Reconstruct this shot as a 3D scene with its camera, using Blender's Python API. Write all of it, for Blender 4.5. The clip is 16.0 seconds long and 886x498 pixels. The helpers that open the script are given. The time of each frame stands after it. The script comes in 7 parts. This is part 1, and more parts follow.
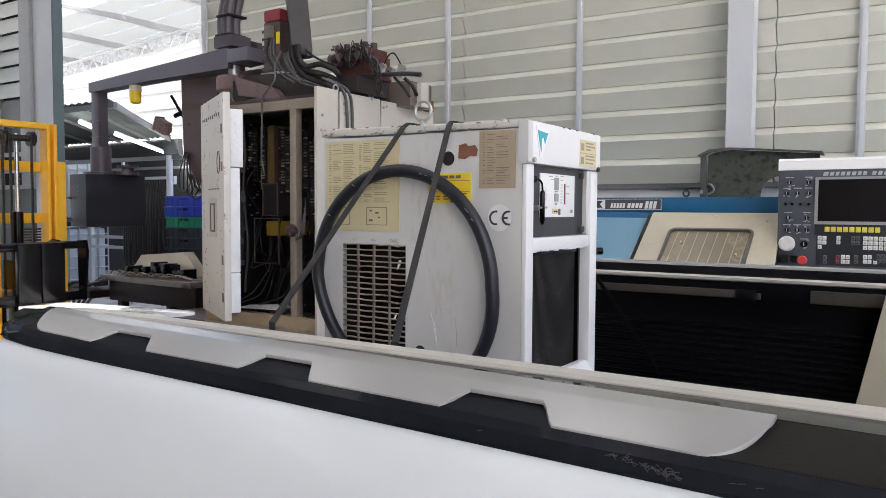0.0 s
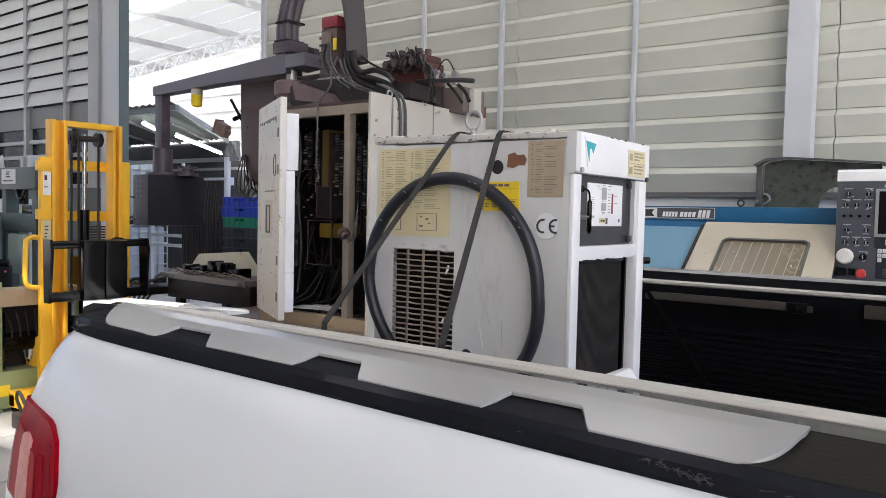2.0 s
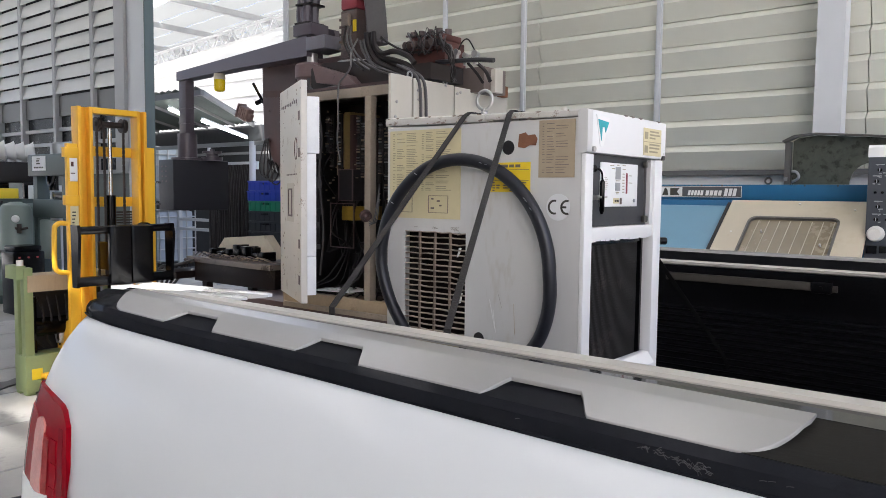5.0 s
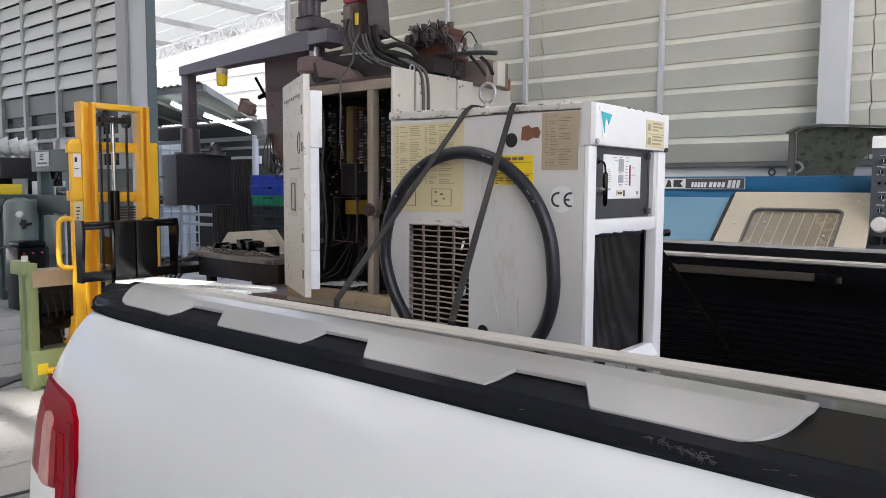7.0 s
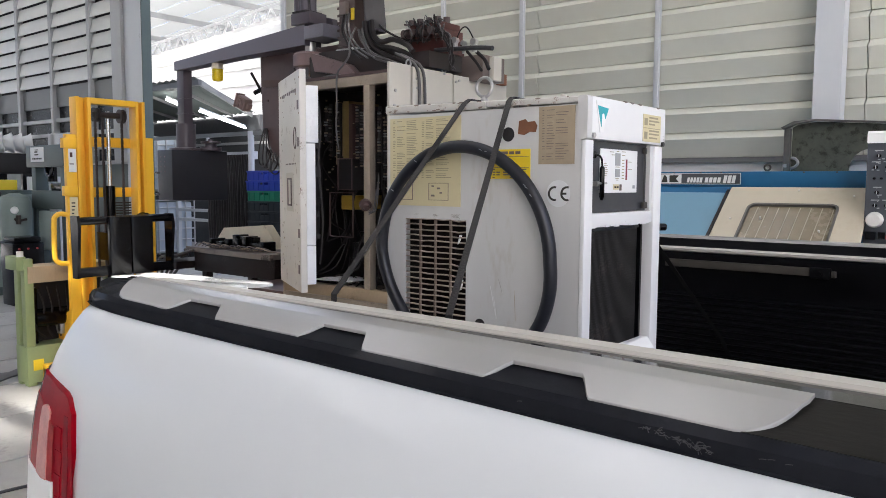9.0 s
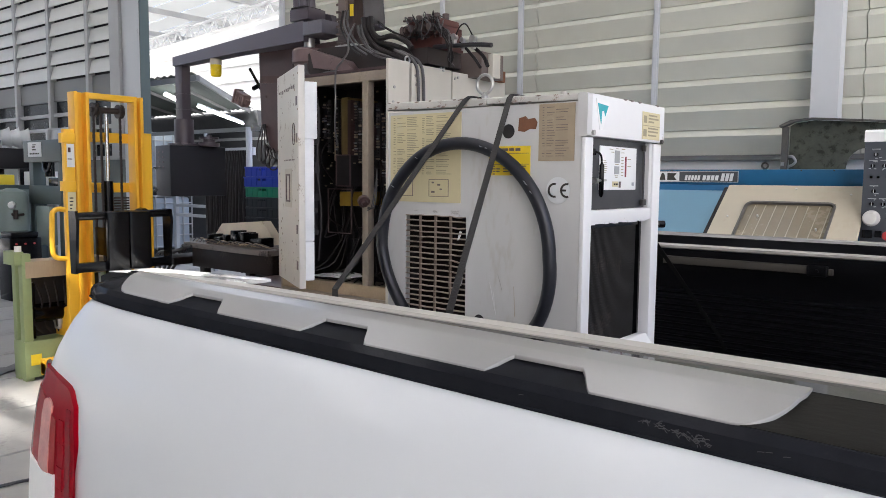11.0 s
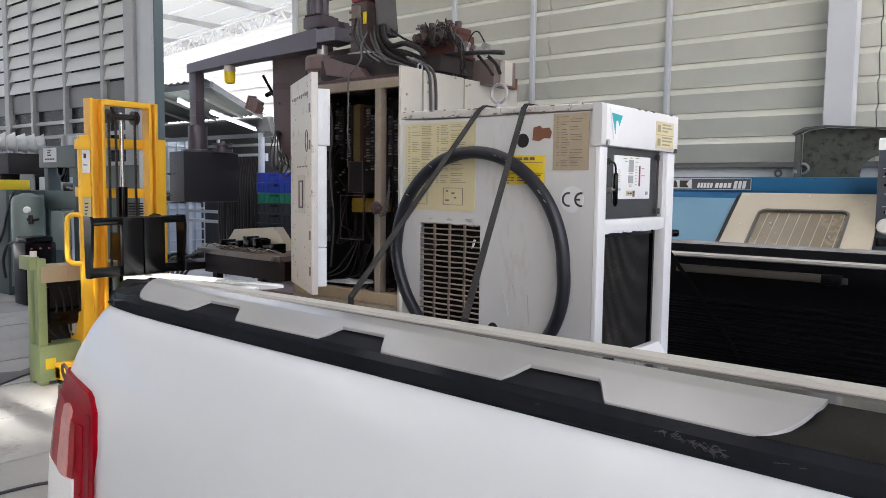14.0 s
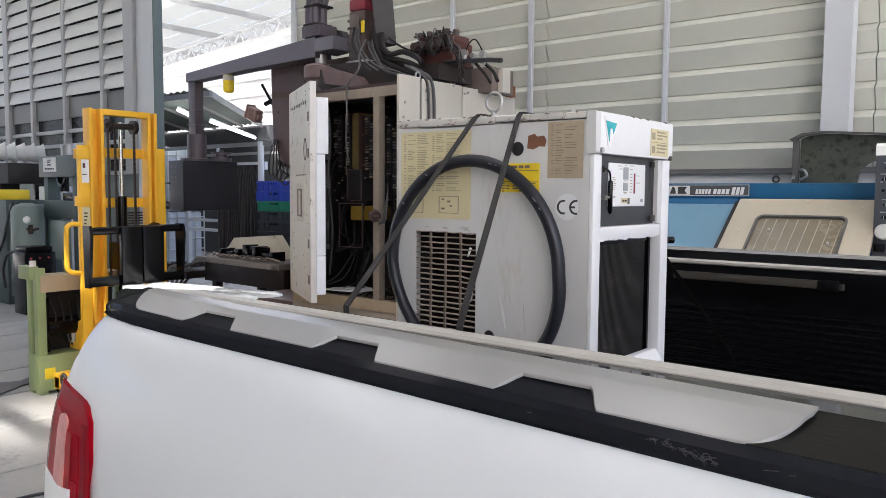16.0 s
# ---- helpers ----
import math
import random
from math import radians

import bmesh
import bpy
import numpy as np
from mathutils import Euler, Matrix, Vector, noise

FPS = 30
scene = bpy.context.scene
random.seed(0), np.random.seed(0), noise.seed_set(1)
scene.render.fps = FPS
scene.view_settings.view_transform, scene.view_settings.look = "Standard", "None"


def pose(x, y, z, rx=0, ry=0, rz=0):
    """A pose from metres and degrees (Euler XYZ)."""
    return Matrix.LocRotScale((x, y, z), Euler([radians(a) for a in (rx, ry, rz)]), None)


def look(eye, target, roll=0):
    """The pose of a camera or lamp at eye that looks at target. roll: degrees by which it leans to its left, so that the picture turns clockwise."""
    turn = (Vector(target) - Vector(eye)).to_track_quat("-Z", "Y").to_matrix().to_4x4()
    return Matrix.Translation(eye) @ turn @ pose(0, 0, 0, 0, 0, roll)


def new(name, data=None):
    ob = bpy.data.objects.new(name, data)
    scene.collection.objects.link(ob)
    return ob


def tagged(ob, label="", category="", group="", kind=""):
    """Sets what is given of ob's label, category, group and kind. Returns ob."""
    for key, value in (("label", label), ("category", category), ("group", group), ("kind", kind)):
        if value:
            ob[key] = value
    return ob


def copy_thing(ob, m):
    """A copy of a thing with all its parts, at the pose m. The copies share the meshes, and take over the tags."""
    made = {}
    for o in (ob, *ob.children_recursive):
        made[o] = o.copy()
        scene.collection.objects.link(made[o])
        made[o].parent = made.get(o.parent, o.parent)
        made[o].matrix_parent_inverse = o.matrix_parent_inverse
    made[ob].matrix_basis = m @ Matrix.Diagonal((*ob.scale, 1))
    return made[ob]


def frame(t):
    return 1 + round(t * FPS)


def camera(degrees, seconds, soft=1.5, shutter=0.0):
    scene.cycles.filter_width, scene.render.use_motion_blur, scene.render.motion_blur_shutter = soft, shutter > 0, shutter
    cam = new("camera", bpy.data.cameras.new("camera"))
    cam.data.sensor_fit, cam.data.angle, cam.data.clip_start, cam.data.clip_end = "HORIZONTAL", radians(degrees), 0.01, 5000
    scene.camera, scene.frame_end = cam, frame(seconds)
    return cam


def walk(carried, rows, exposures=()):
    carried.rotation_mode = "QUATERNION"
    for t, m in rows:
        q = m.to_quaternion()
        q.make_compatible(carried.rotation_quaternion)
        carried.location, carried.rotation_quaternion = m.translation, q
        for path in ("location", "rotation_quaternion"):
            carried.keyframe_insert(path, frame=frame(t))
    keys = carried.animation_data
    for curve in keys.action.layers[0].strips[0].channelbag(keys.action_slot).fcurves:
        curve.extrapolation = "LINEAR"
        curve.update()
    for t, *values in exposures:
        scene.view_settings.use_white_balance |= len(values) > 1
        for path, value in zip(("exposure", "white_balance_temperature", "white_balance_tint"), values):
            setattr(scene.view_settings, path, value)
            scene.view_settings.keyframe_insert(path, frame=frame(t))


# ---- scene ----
cam = camera(60.5, 16.0, soft=0.6)
PATH = [
    (0, (0.0, 0.0, 1.3), (-1.089, 1.674, 1.197), 0.3),
    (0.5, (0.019, -0.018, 1.3), (-1.157, 1.595, 1.193), 0.9),
    (1, (0.017, -0.024, 1.3), (-1.143, 1.602, 1.206), 1.1),
    (1.5, (0.021, -0.022, 1.302), (-1.138, 1.605, 1.204), 1.0),
    (2, (0.022, -0.025, 1.305), (-1.176, 1.574, 1.211), 1.3),
    (2.5, (0.033, -0.024, 1.306), (-1.151, 1.585, 1.211), 0.7),
    (3, (0.037, -0.009, 1.309), (-1.128, 1.612, 1.203), -0.0),
    (3.5, (0.035, -0.006, 1.31), (-1.162, 1.593, 1.215), 0.2),
    (6, (0.036, 0.011, 1.303), (-1.231, 1.55, 1.129), 0.2),
    (6.5, (0.038, 0.006, 1.302), (-1.233, 1.541, 1.128), -0.2),
    (7, (0.037, 0.002, 1.306), (-1.22, 1.548, 1.145), 0.3),
    (7.5, (0.034, 0.006, 1.303), (-1.218, 1.555, 1.126), 0.5),
    (8, (0.032, 0.003, 1.301), (-1.222, 1.55, 1.112), 0.6),
    (8.5, (0.036, -0.004, 1.303), (-1.224, 1.539, 1.126), 0.5),
    (9, (0.037, -0.001, 1.303), (-1.212, 1.552, 1.131), 0.3),
    (11.5, (0.038, -0.011, 1.302), (-1.203, 1.546, 1.12), 0.7),
    (12, (0.034, -0.011, 1.305), (-1.207, 1.548, 1.129), 1.1),
    (12.5, (0.035, -0.008, 1.304), (-1.192, 1.562, 1.139), 1.1),
    (13, (0.038, -0.011, 1.302), (-1.187, 1.56, 1.133), 0.8),
    (13.5, (0.039, -0.011, 1.305), (-1.185, 1.562, 1.145), 0.9),
    (14, (0.038, -0.021, 1.307), (-1.227, 1.519, 1.142), 0.7),
    (14.5, (0.039, -0.016, 1.306), (-1.216, 1.532, 1.138), 0.6),
    (15, (0.039, -0.017, 1.308), (-1.226, 1.524, 1.149), 0.4),
    (15.5, (0.045, -0.021, 1.31), (-1.233, 1.51, 1.167), 0.6),
    (16, (0.046, -0.018, 1.309), (-1.221, 1.523, 1.163), 0.4),
]
walk(cam, [(t, look(eye, target, roll)) for t, eye, target, roll in PATH], exposures=[(0, 1.98, 6250, 10), (16, 1.99, 6250, 10)])

# ---- sky, sun, exposure ----
world = bpy.data.worlds.new("sky")
scene.world = world
world.use_nodes = True
wt = world.node_tree
sky = wt.nodes.new("ShaderNodeTexSky")
sky.sky_type = 'NISHITA'
sky.sun_disc = False
sky.sun_elevation = radians(52)
sky.sun_rotation = radians(160)
sky.dust_density = 7.0
sky.air_density = 0.7
wt.links.new(sky.outputs[0], wt.nodes["Background"].inputs[0])
wt.nodes["Background"].inputs[1].default_value = 0.15
sun = new("sun", bpy.data.lights.new("sun", 'SUN'))
sun.data.energy, sun.data.angle, sun.data.color = 3.5, radians(0.6), (1.0, 0.95, 0.88)
sun.matrix_world = look((6, -16, 22), (0, 0, 0))

# ---- mesh helpers ----
def bm_new():
    return bmesh.new()


def box(bm, x0, y0, z0, x1, y1, z1, bev=0.0):
    """An axis-aligned block, with bevelled edges where bev is given."""
    co = [(x, y, z) for x in (x0, x1) for y in (y0, y1) for z in (z0, z1)]
    vs = [bm.verts.new(c) for c in co]
    fs = [bm.faces.new([vs[i] for i in f]) for f in ((0, 1, 3, 2), (4, 6, 7, 5), (0, 4, 5, 1), (2, 3, 7, 6), (0, 2, 6, 4), (1, 5, 7, 3))]
    if bev:
        edges = list({e for f in fs for e in f.edges})
        bmesh.ops.bevel(bm, geom=edges, offset=bev, segments=2, affect='EDGES', profile=0.6)
    return vs


def ring_of(p, axis, r, seg):
    axis = axis.normalized()
    side = axis.cross(Vector((0, 0, 1)))
    if side.length < 0.05:
        side = axis.cross(Vector((0, 1, 0)))
    side.normalize()
    other = axis.cross(side)
    return [p + side * (r * math.cos(2 * math.pi * k / seg)) + other * (r * math.sin(2 * math.pi * k / seg)) for k in range(seg)]


def loft(bm, rings, caps=True, closed=False):
    """A skin over rings of points."""
    vr = [[bm.verts.new(c) for c in r] for r in rings]
    n = len(vr[0])
    pairs = list(zip(vr, vr[1:])) + ([(vr[-1], vr[0])] if closed else [])
    for a, b in pairs:
        for k in range(n):
            bm.faces.new((a[k], a[(k + 1) % n], b[(k + 1) % n], b[k]))
    if caps and not closed:
        bm.faces.new(list(reversed(vr[0])))
        bm.faces.new(vr[-1])


def cyl(bm, p0, p1, r0, r1=None, seg=16):
    p0, p1 = Vector(p0), Vector(p1)
    loft(bm, [ring_of(p0, p1 - p0, r0, seg), ring_of(p1, p1 - p0, r0 if r1 is None else r1, seg)])


def lathe(bm, p0, p1, profile, seg=20):
    """Rings along p0 to p1: (share of the way, radius)."""
    p0, p1 = Vector(p0), Vector(p1)
    loft(bm, [ring_of(p0.lerp(p1, s), p1 - p0, r, seg) for s, r in profile])


def smooth_line(pts, steps=6):
    """A Catmull-Rom line through the points."""
    pts = [Vector(p) for p in pts]
    q = [pts[0] * 2 - pts[1]] + pts + [pts[-1] * 2 - pts[-2]]
    out = []
    for i in range(1, len(q) - 2):
        a, b, c, d = q[i - 1:i + 3]
        for k in range(steps):
            t = k / steps
            out.append(0.5 * (2 * b + (c - a) * t + (2 * a - 5 * b + 4 * c - d) * t * t + (3 * b - a - 3 * c + d) * t ** 3))
    out.append(pts[-1])
    return out


def tube(bm, pts, r, seg=8, steps=6, closed=False):
    line = smooth_line(pts, steps) if steps > 1 else [Vector(p) for p in pts]
    rings = []
    n = len(line)
    side = None
    for i, p in enumerate(line):
        d = line[(i + 1) % n] - line[i - 1] if closed else line[min(i + 1, n - 1)] - line[max(i - 1, 0)]
        d = d.normalized() if d.length > 1e-7 else Vector((0, 0, 1))
        if side is None:
            side = d.cross(Vector((0.3, 1, 0.1)))
        side = (side - d * side.dot(d)).normalized()
        other = d.cross(side)
        rings.append([p + side * (r * math.cos(2 * math.pi * k / seg)) + other * (r * math.sin(2 * math.pi * k / seg)) for k in range(seg)])
    loft(bm, rings, closed=closed)


def prism(bm, outline, axis, a, b):
    """A flat outline (pairs of the two other axes, in x, y, z order) pushed from a to b along axis."""
    def at(p, v):
        return {"x": (v, p[0], p[1]), "y": (p[0], v, p[1]), "z": (p[0], p[1], v)}[axis]
    loft(bm, [[at(p, a) for p in outline], [at(p, b) for p in outline]])


def band(bm, pts, width, thick, side):
    """A flat strap along straight pieces; side is the way of its width."""
    pts = [Vector(p) for p in pts]
    side = Vector(side).normalized()
    rings = []
    for i, p in enumerate(pts):
        d = (pts[min(i + 1, len(pts) - 1)] - pts[max(i - 1, 0)]).normalized()
        s = (side - d * side.dot(d)).normalized()
        n = d.cross(s)
        rings.append([p + s * width / 2 + n * thick / 2, p - s * width / 2 + n * thick / 2, p - s * width / 2 - n * thick / 2, p + s * width / 2 - n * thick / 2])
    loft(bm, rings)


def rounded(x0, z0, x1, z1, r, seg=5):
    out = []
    for cx, cz, a in ((x1 - r, z1 - r, 0), (x0 + r, z1 - r, 90), (x0 + r, z0 + r, 180), (x1 - r, z0 + r, 270)):
        for k in range(seg + 1):
            t = radians(a + 90 * k / seg)
            out.append((cx + r * math.cos(t), cz + r * math.sin(t)))
    return out


def finish(bm, name, material, smooth=True):
    bmesh.ops.recalc_face_normals(bm, faces=bm.faces)
    me = bpy.data.meshes.new(name)
    bm.to_mesh(me)
    bm.free()
    me.materials.append(material)
    if smooth:
        me.shade_smooth()
        me.set_sharp_from_angle(angle=radians(32))
    return me


def thing(name, place, label, category, group="", kind=""):
    """An Empty at the base of a thing; its parts are built in world metres."""
    ob = new(name)
    ob.empty_display_size = 0.1
    ob.location = place
    return tagged(ob, label, category, group, kind)


def part(name, bm, material, parent, label="", kind=""):
    ob = new(name, bm if isinstance(bm, bpy.types.Mesh) else finish(bm, name, material))
    ob.parent = parent
    if parent.type == 'EMPTY':
        ob.matrix_parent_inverse = Matrix.Translation(-parent.location)
    return tagged(ob, label, kind=kind)


def solo(name, bm, material, label, category, kind="", group=""):
    return tagged(new(name, finish(bm, name, material)), label, category, group, kind)


def bp(name, dims, material, parent, label="", bev=0.0):
    bm = bm_new()
    box(bm, *dims, bev=bev)
    return part(name, bm, material, parent, label)


def cp(name, p0, p1, r, material, parent, label="", r1=None, seg=16):
    bm = bm_new()
    cyl(bm, p0, p1, r, r1, seg)
    return part(name, bm, material, parent, label)


# ---- materials ----
def mat(name, col, rough=0.5, metal=0.0, spec=0.5, vary=0.12, size=6.0, bump=0.0, bump_size=60.0, dirt=None, dirt_amount=0.0, dirt_size=3.0,
        coat=0.0, rough_vary=0.1, stretch=(1, 1, 1), per_object=0.0, dirt_edge=0.08):
    """Paint, metal, plastic or stone: colour that wanders at two sizes, stains, uneven gloss and fine relief."""
    m = bpy.data.materials.new(name)
    m.use_nodes = True
    t = m.node_tree
    N, L = t.nodes, t.links
    b = N["Principled BSDF"]
    b.inputs["Metallic"].default_value = metal
    b.inputs["Coat Weight"].default_value = coat
    b.inputs["Specular IOR Level"].default_value = spec
    b.inputs["Coat Roughness"].default_value = 0.06
    tc = N.new("ShaderNodeTexCoord")
    mp = N.new("ShaderNodeMapping")
    mp.inputs["Scale"].default_value = stretch
    L.new(tc.outputs["Object"], mp.inputs["Vector"])

    def noise_at(scale, detail=4.0):
        n = N.new("ShaderNodeTexNoise")
        n.inputs["Scale"].default_value = scale
        n.inputs["Detail"].default_value = detail
        L.new(mp.outputs[0], n.inputs["Vector"])
        return n.outputs["Fac"]

    def maths(op, a, bb):
        n = N.new("ShaderNodeMath")
        n.operation = op
        for i, v in enumerate((a, bb)):
            if isinstance(v, (int, float)):
                n.inputs[i].default_value = v
            else:
                L.new(v, n.inputs[i])
        return n.outputs[0]
    big, fine = noise_at(size), noise_at(size * 9, 6.0)
    wave = maths('ADD', maths('MULTIPLY', big, 0.65), maths('MULTIPLY', fine, 0.35))
    value = maths('ADD', maths('MULTIPLY', maths('SUBTRACT', wave, 0.5), vary * 4), 1.0)
    if per_object:
        oi = N.new("ShaderNodeObjectInfo")
        value = maths('ADD', value, maths('MULTIPLY', maths('SUBTRACT', oi.outputs["Random"], 0.5), per_object * 2))
    hsv = N.new("ShaderNodeHueSaturation")
    hsv.inputs["Color"].default_value = (*col, 1)
    L.new(value, hsv.inputs["Value"])
    colour = hsv.outputs[0]
    if dirt:
        mask = N.new("ShaderNodeMapRange")
        lo = 0.72 - dirt_amount * 0.4
        mask.inputs["From Min"].default_value, mask.inputs["From Max"].default_value = lo, lo + dirt_edge
        d1, d2 = noise_at(dirt_size, 5.0), noise_at(dirt_size * 12, 5.0)
        L.new(maths('ADD', maths('MULTIPLY', d1, 0.7), maths('MULTIPLY', d2, 0.3)), mask.inputs["Value"])
        mix = N.new("ShaderNodeMix")
        mix.data_type = 'RGBA'
        L.new(mask.outputs[0], mix.inputs["Factor"])
        L.new(colour, mix.inputs[6])
        mix.inputs[7].default_value = (*dirt, 1)
        colour = mix.outputs[2]
    L.new(colour, b.inputs["Base Color"])
    r = maths('ADD', maths('MULTIPLY', maths('SUBTRACT', wave, 0.5), rough_vary * 4), rough)
    L.new(r, b.inputs["Roughness"])
    if bump:
        bn = N.new("ShaderNodeBump")
        bn.inputs["Strength"].default_value = bump
        bn.inputs["Distance"].default_value = 0.004
        L.new(noise_at(bump_size, 3.0), bn.inputs["Height"])
        L.new(bn.outputs[0], b.inputs["Normal"])
    return m


def sheer(name, col):
    """A translucent plastic sheet."""
    m = bpy.data.materials.new(name)
    m.use_nodes = True
    t = m.node_tree
    t.nodes.remove(t.nodes["Principled BSDF"])
    a, b, mix = t.nodes.new("ShaderNodeBsdfDiffuse"), t.nodes.new("ShaderNodeBsdfTranslucent"), t.nodes.new("ShaderNodeMixShader")
    a.inputs[0].default_value = b.inputs[0].default_value = (*col, 1)
    mix.inputs[0].default_value = 0.7
    t.links.new(a.outputs[0], mix.inputs[1])
    t.links.new(b.outputs[0], mix.inputs[2])
    t.links.new(mix.outputs[0], t.nodes["Material Output"].inputs["Surface"])
    return m


def glow(name, col, strength):
    m = bpy.data.materials.new(name)
    m.use_nodes = True
    b = m.node_tree.nodes["Principled BSDF"]
    b.inputs["Base Color"].default_value = (*col, 1)
    b.inputs["Emission Color"].default_value = (*col, 1)
    b.inputs["Emission Strength"].default_value = strength
    return m


M_BODY = mat("white_car_paint", (0.655, 0.675, 0.69), 0.34, vary=0.02, size=2, coat=0.25, rough_vary=0.04, dirt=(0.62, 0.62, 0.6), dirt_amount=0.1, dirt_size=1.6, dirt_edge=0.3)
M_CAP = mat("gloss_black_plastic", (0.010, 0.010, 0.010), 0.06, spec=0.3, vary=0.3, size=5, rough_vary=0.05, dirt=(0.035, 0.035, 0.035), dirt_amount=0.16, dirt_size=14, dirt_edge=0.2)
M_CAPM = mat("scuffed_black_plastic", (0.016, 0.017, 0.021), 0.42, spec=0.0, coat=0.16, vary=0.3, size=6, rough_vary=0.08, dirt=(0.016, 0.015, 0.015), dirt_amount=0.2, dirt_size=12, dirt_edge=0.2, bump=0.12, bump_size=220)
M_PLATE = mat("silver_grey_plastic", (0.33, 0.322, 0.316), 0.25, metal=0.12, vary=0.03, size=5, rough_vary=0.03, dirt=(0.315, 0.306, 0.298), dirt_amount=0.12, dirt_size=6, dirt_edge=0.3)
M_CAPF = mat("dull_black_plastic", (0.008, 0.008, 0.009), 0.9, spec=0.0, vary=0.3, size=6)
M_LEDGE = mat("dark_grey_flashing", (0.15, 0.15, 0.15), 0.5, vary=0.1, size=4)
M_LIP = mat("dusty_white_lip", (0.50, 0.475, 0.43), 0.45, vary=0.06, size=7, dirt=(0.4, 0.37, 0.3), dirt_amount=0.1, dirt_size=9)
M_STRIP = mat("dusty_brown_strip", (0.042, 0.036, 0.029), 0.6, vary=0.2, size=12, dirt=(0.025, 0.02, 0.016), dirt_amount=0.4, dirt_size=16)
M_DUST = mat("dusty_black_plastic", (0.013, 0.012, 0.0105), 0.5, spec=0.12, vary=0.4, size=9, dirt=(0.042, 0.038, 0.031), dirt_amount=0.36, dirt_size=8, dirt_edge=0.25, stretch=(0.4, 1, 1), bump=0.1, bump_size=200)
M_SCUFF = mat("pale_scuff", (0.055, 0.055, 0.059), 0.7, vary=0.3, size=60)
M_LINER = mat("black_bed_liner", (0.0035, 0.0035, 0.0045), 0.5, spec=0.10, vary=0.3, size=9, bump=0.3, bump_size=160)
M_RED = mat("red_lens", (0.27, 0.001, 0.008), 0.22, spec=0.05, vary=0.15, size=9, rough_vary=0.02)
M_REDD = mat("clear_red_lens", (0.30, 0.030, 0.030), 0.2, spec=0.08, vary=0.3, size=26, rough_vary=0.02)
M_REDS = mat("shaded_red_lens", (0.22, 0.001, 0.008), 0.2, spec=0.15, vary=0.2, size=20)
M_PINK = mat("pink_lens_with_glint", (0.70, 0.27, 0.23), 0.12, vary=0.3, size=26, coat=0.5, rough_vary=0.03)
M_RUBBER = mat("black_rubber", (0.028, 0.028, 0.032), 0.5, vary=0.2, size=14, bump=0.1)
M_HOSE = mat("dark_grey_hose", (0.014, 0.015, 0.021), 0.42, vary=0.2, size=18, dirt=(0.06, 0.06, 0.062), dirt_amount=0.15, dirt_size=30)
# Darker copy of the strap colour, holding the shade of the bed.
M_STRAPD = mat("shaded_black_strap", (0.006, 0.006, 0.006), 0.8, spec=0.1, vary=0.25, size=30)
M_SCUFFP = mat("grey_scuffed_enamel", (0.40, 0.385, 0.36), 0.6, vary=0.15, size=30)
M_SLATB = mat("rusty_bar_paint", (0.24, 0.185, 0.15), 0.6, vary=0.3, size=18, dirt=(0.06, 0.03, 0.02), dirt_amount=0.4, dirt_size=24)
M_STRAP = mat("worn_dark_strap", (0.020, 0.018, 0.017), 0.7, vary=0.25, size=30, bump=0.3, bump_size=300)
M_TYRE = mat("tyre_rubber", (0.03, 0.03, 0.03), 0.8, vary=0.2, size=10)
# Stained enamel, toned greyer for the chiller's shaded side.
M_CHILL = mat("aged_shaded_enamel", (0.64, 0.635, 0.625), 0.42, vary=0.08, size=4, rough_vary=0.08, dirt=(0.47, 0.43, 0.35), dirt_amount=0.32, dirt_size=7, dirt_edge=0.18, stretch=(1, 1, 0.3), bump=0.05, bump_size=14)
# Whiter copy of the enamel: the lit face's brightness is in the colour.
M_CHILLW = mat("lit_white_enamel", (0.80, 0.80, 0.80), 0.38, vary=0.03, size=5, dirt=(0.42, 0.38, 0.33), dirt_amount=0.1, dirt_size=22, dirt_edge=0.05)
M_SLAT = mat("grimy_slat_paint", (0.34, 0.285, 0.235), 0.55, vary=0.25, size=14, dirt=(0.06, 0.035, 0.025), dirt_amount=0.4, dirt_size=24, dirt_edge=0.12)
M_CHIP = mat("chipped_white_edge", (0.62, 0.60, 0.56), 0.5, vary=0.1, size=14, dirt=(0.23, 0.15, 0.10), dirt_amount=0.40, dirt_size=44, dirt_edge=0.09)
M_RUST = mat("rust", (0.22, 0.095, 0.05), 0.85, vary=0.3, size=25, bump=0.3)
M_LABEL = mat("yellowed_paper", (0.66, 0.585, 0.36), 0.55, vary=0.06, size=10, dirt=(0.62, 0.58, 0.46), dirt_amount=0.25, dirt_size=12, dirt_edge=0.15)
M_LABELB = mat("browned_paper", (0.42, 0.34, 0.24), 0.6, vary=0.12, size=14, dirt=(0.56, 0.49, 0.38), dirt_amount=0.3, dirt_size=14, dirt_edge=0.15)
M_WARN = mat("yellow_sticker", (0.84, 0.62, 0.03), 0.4, vary=0.05, size=10, dirt=(0.5, 0.4, 0.1), dirt_amount=0.1, dirt_size=20)
M_INK = mat("dark_print", (0.05, 0.045, 0.04), 0.6, vary=0.2, size=40)
M_INKF = mat("faded_print", (0.34, 0.30, 0.20), 0.6, vary=0.2, size=40)
M_FLANGE = mat("worn_grey_flange", (0.10, 0.095, 0.088), 0.45, vary=0.3, size=12, dirt=(0.2, 0.17, 0.14), dirt_amount=0.25, dirt_size=20)
M_PRINT = mat("worn_white_print", (0.42, 0.43, 0.45), 0.6, vary=0.3, size=60)
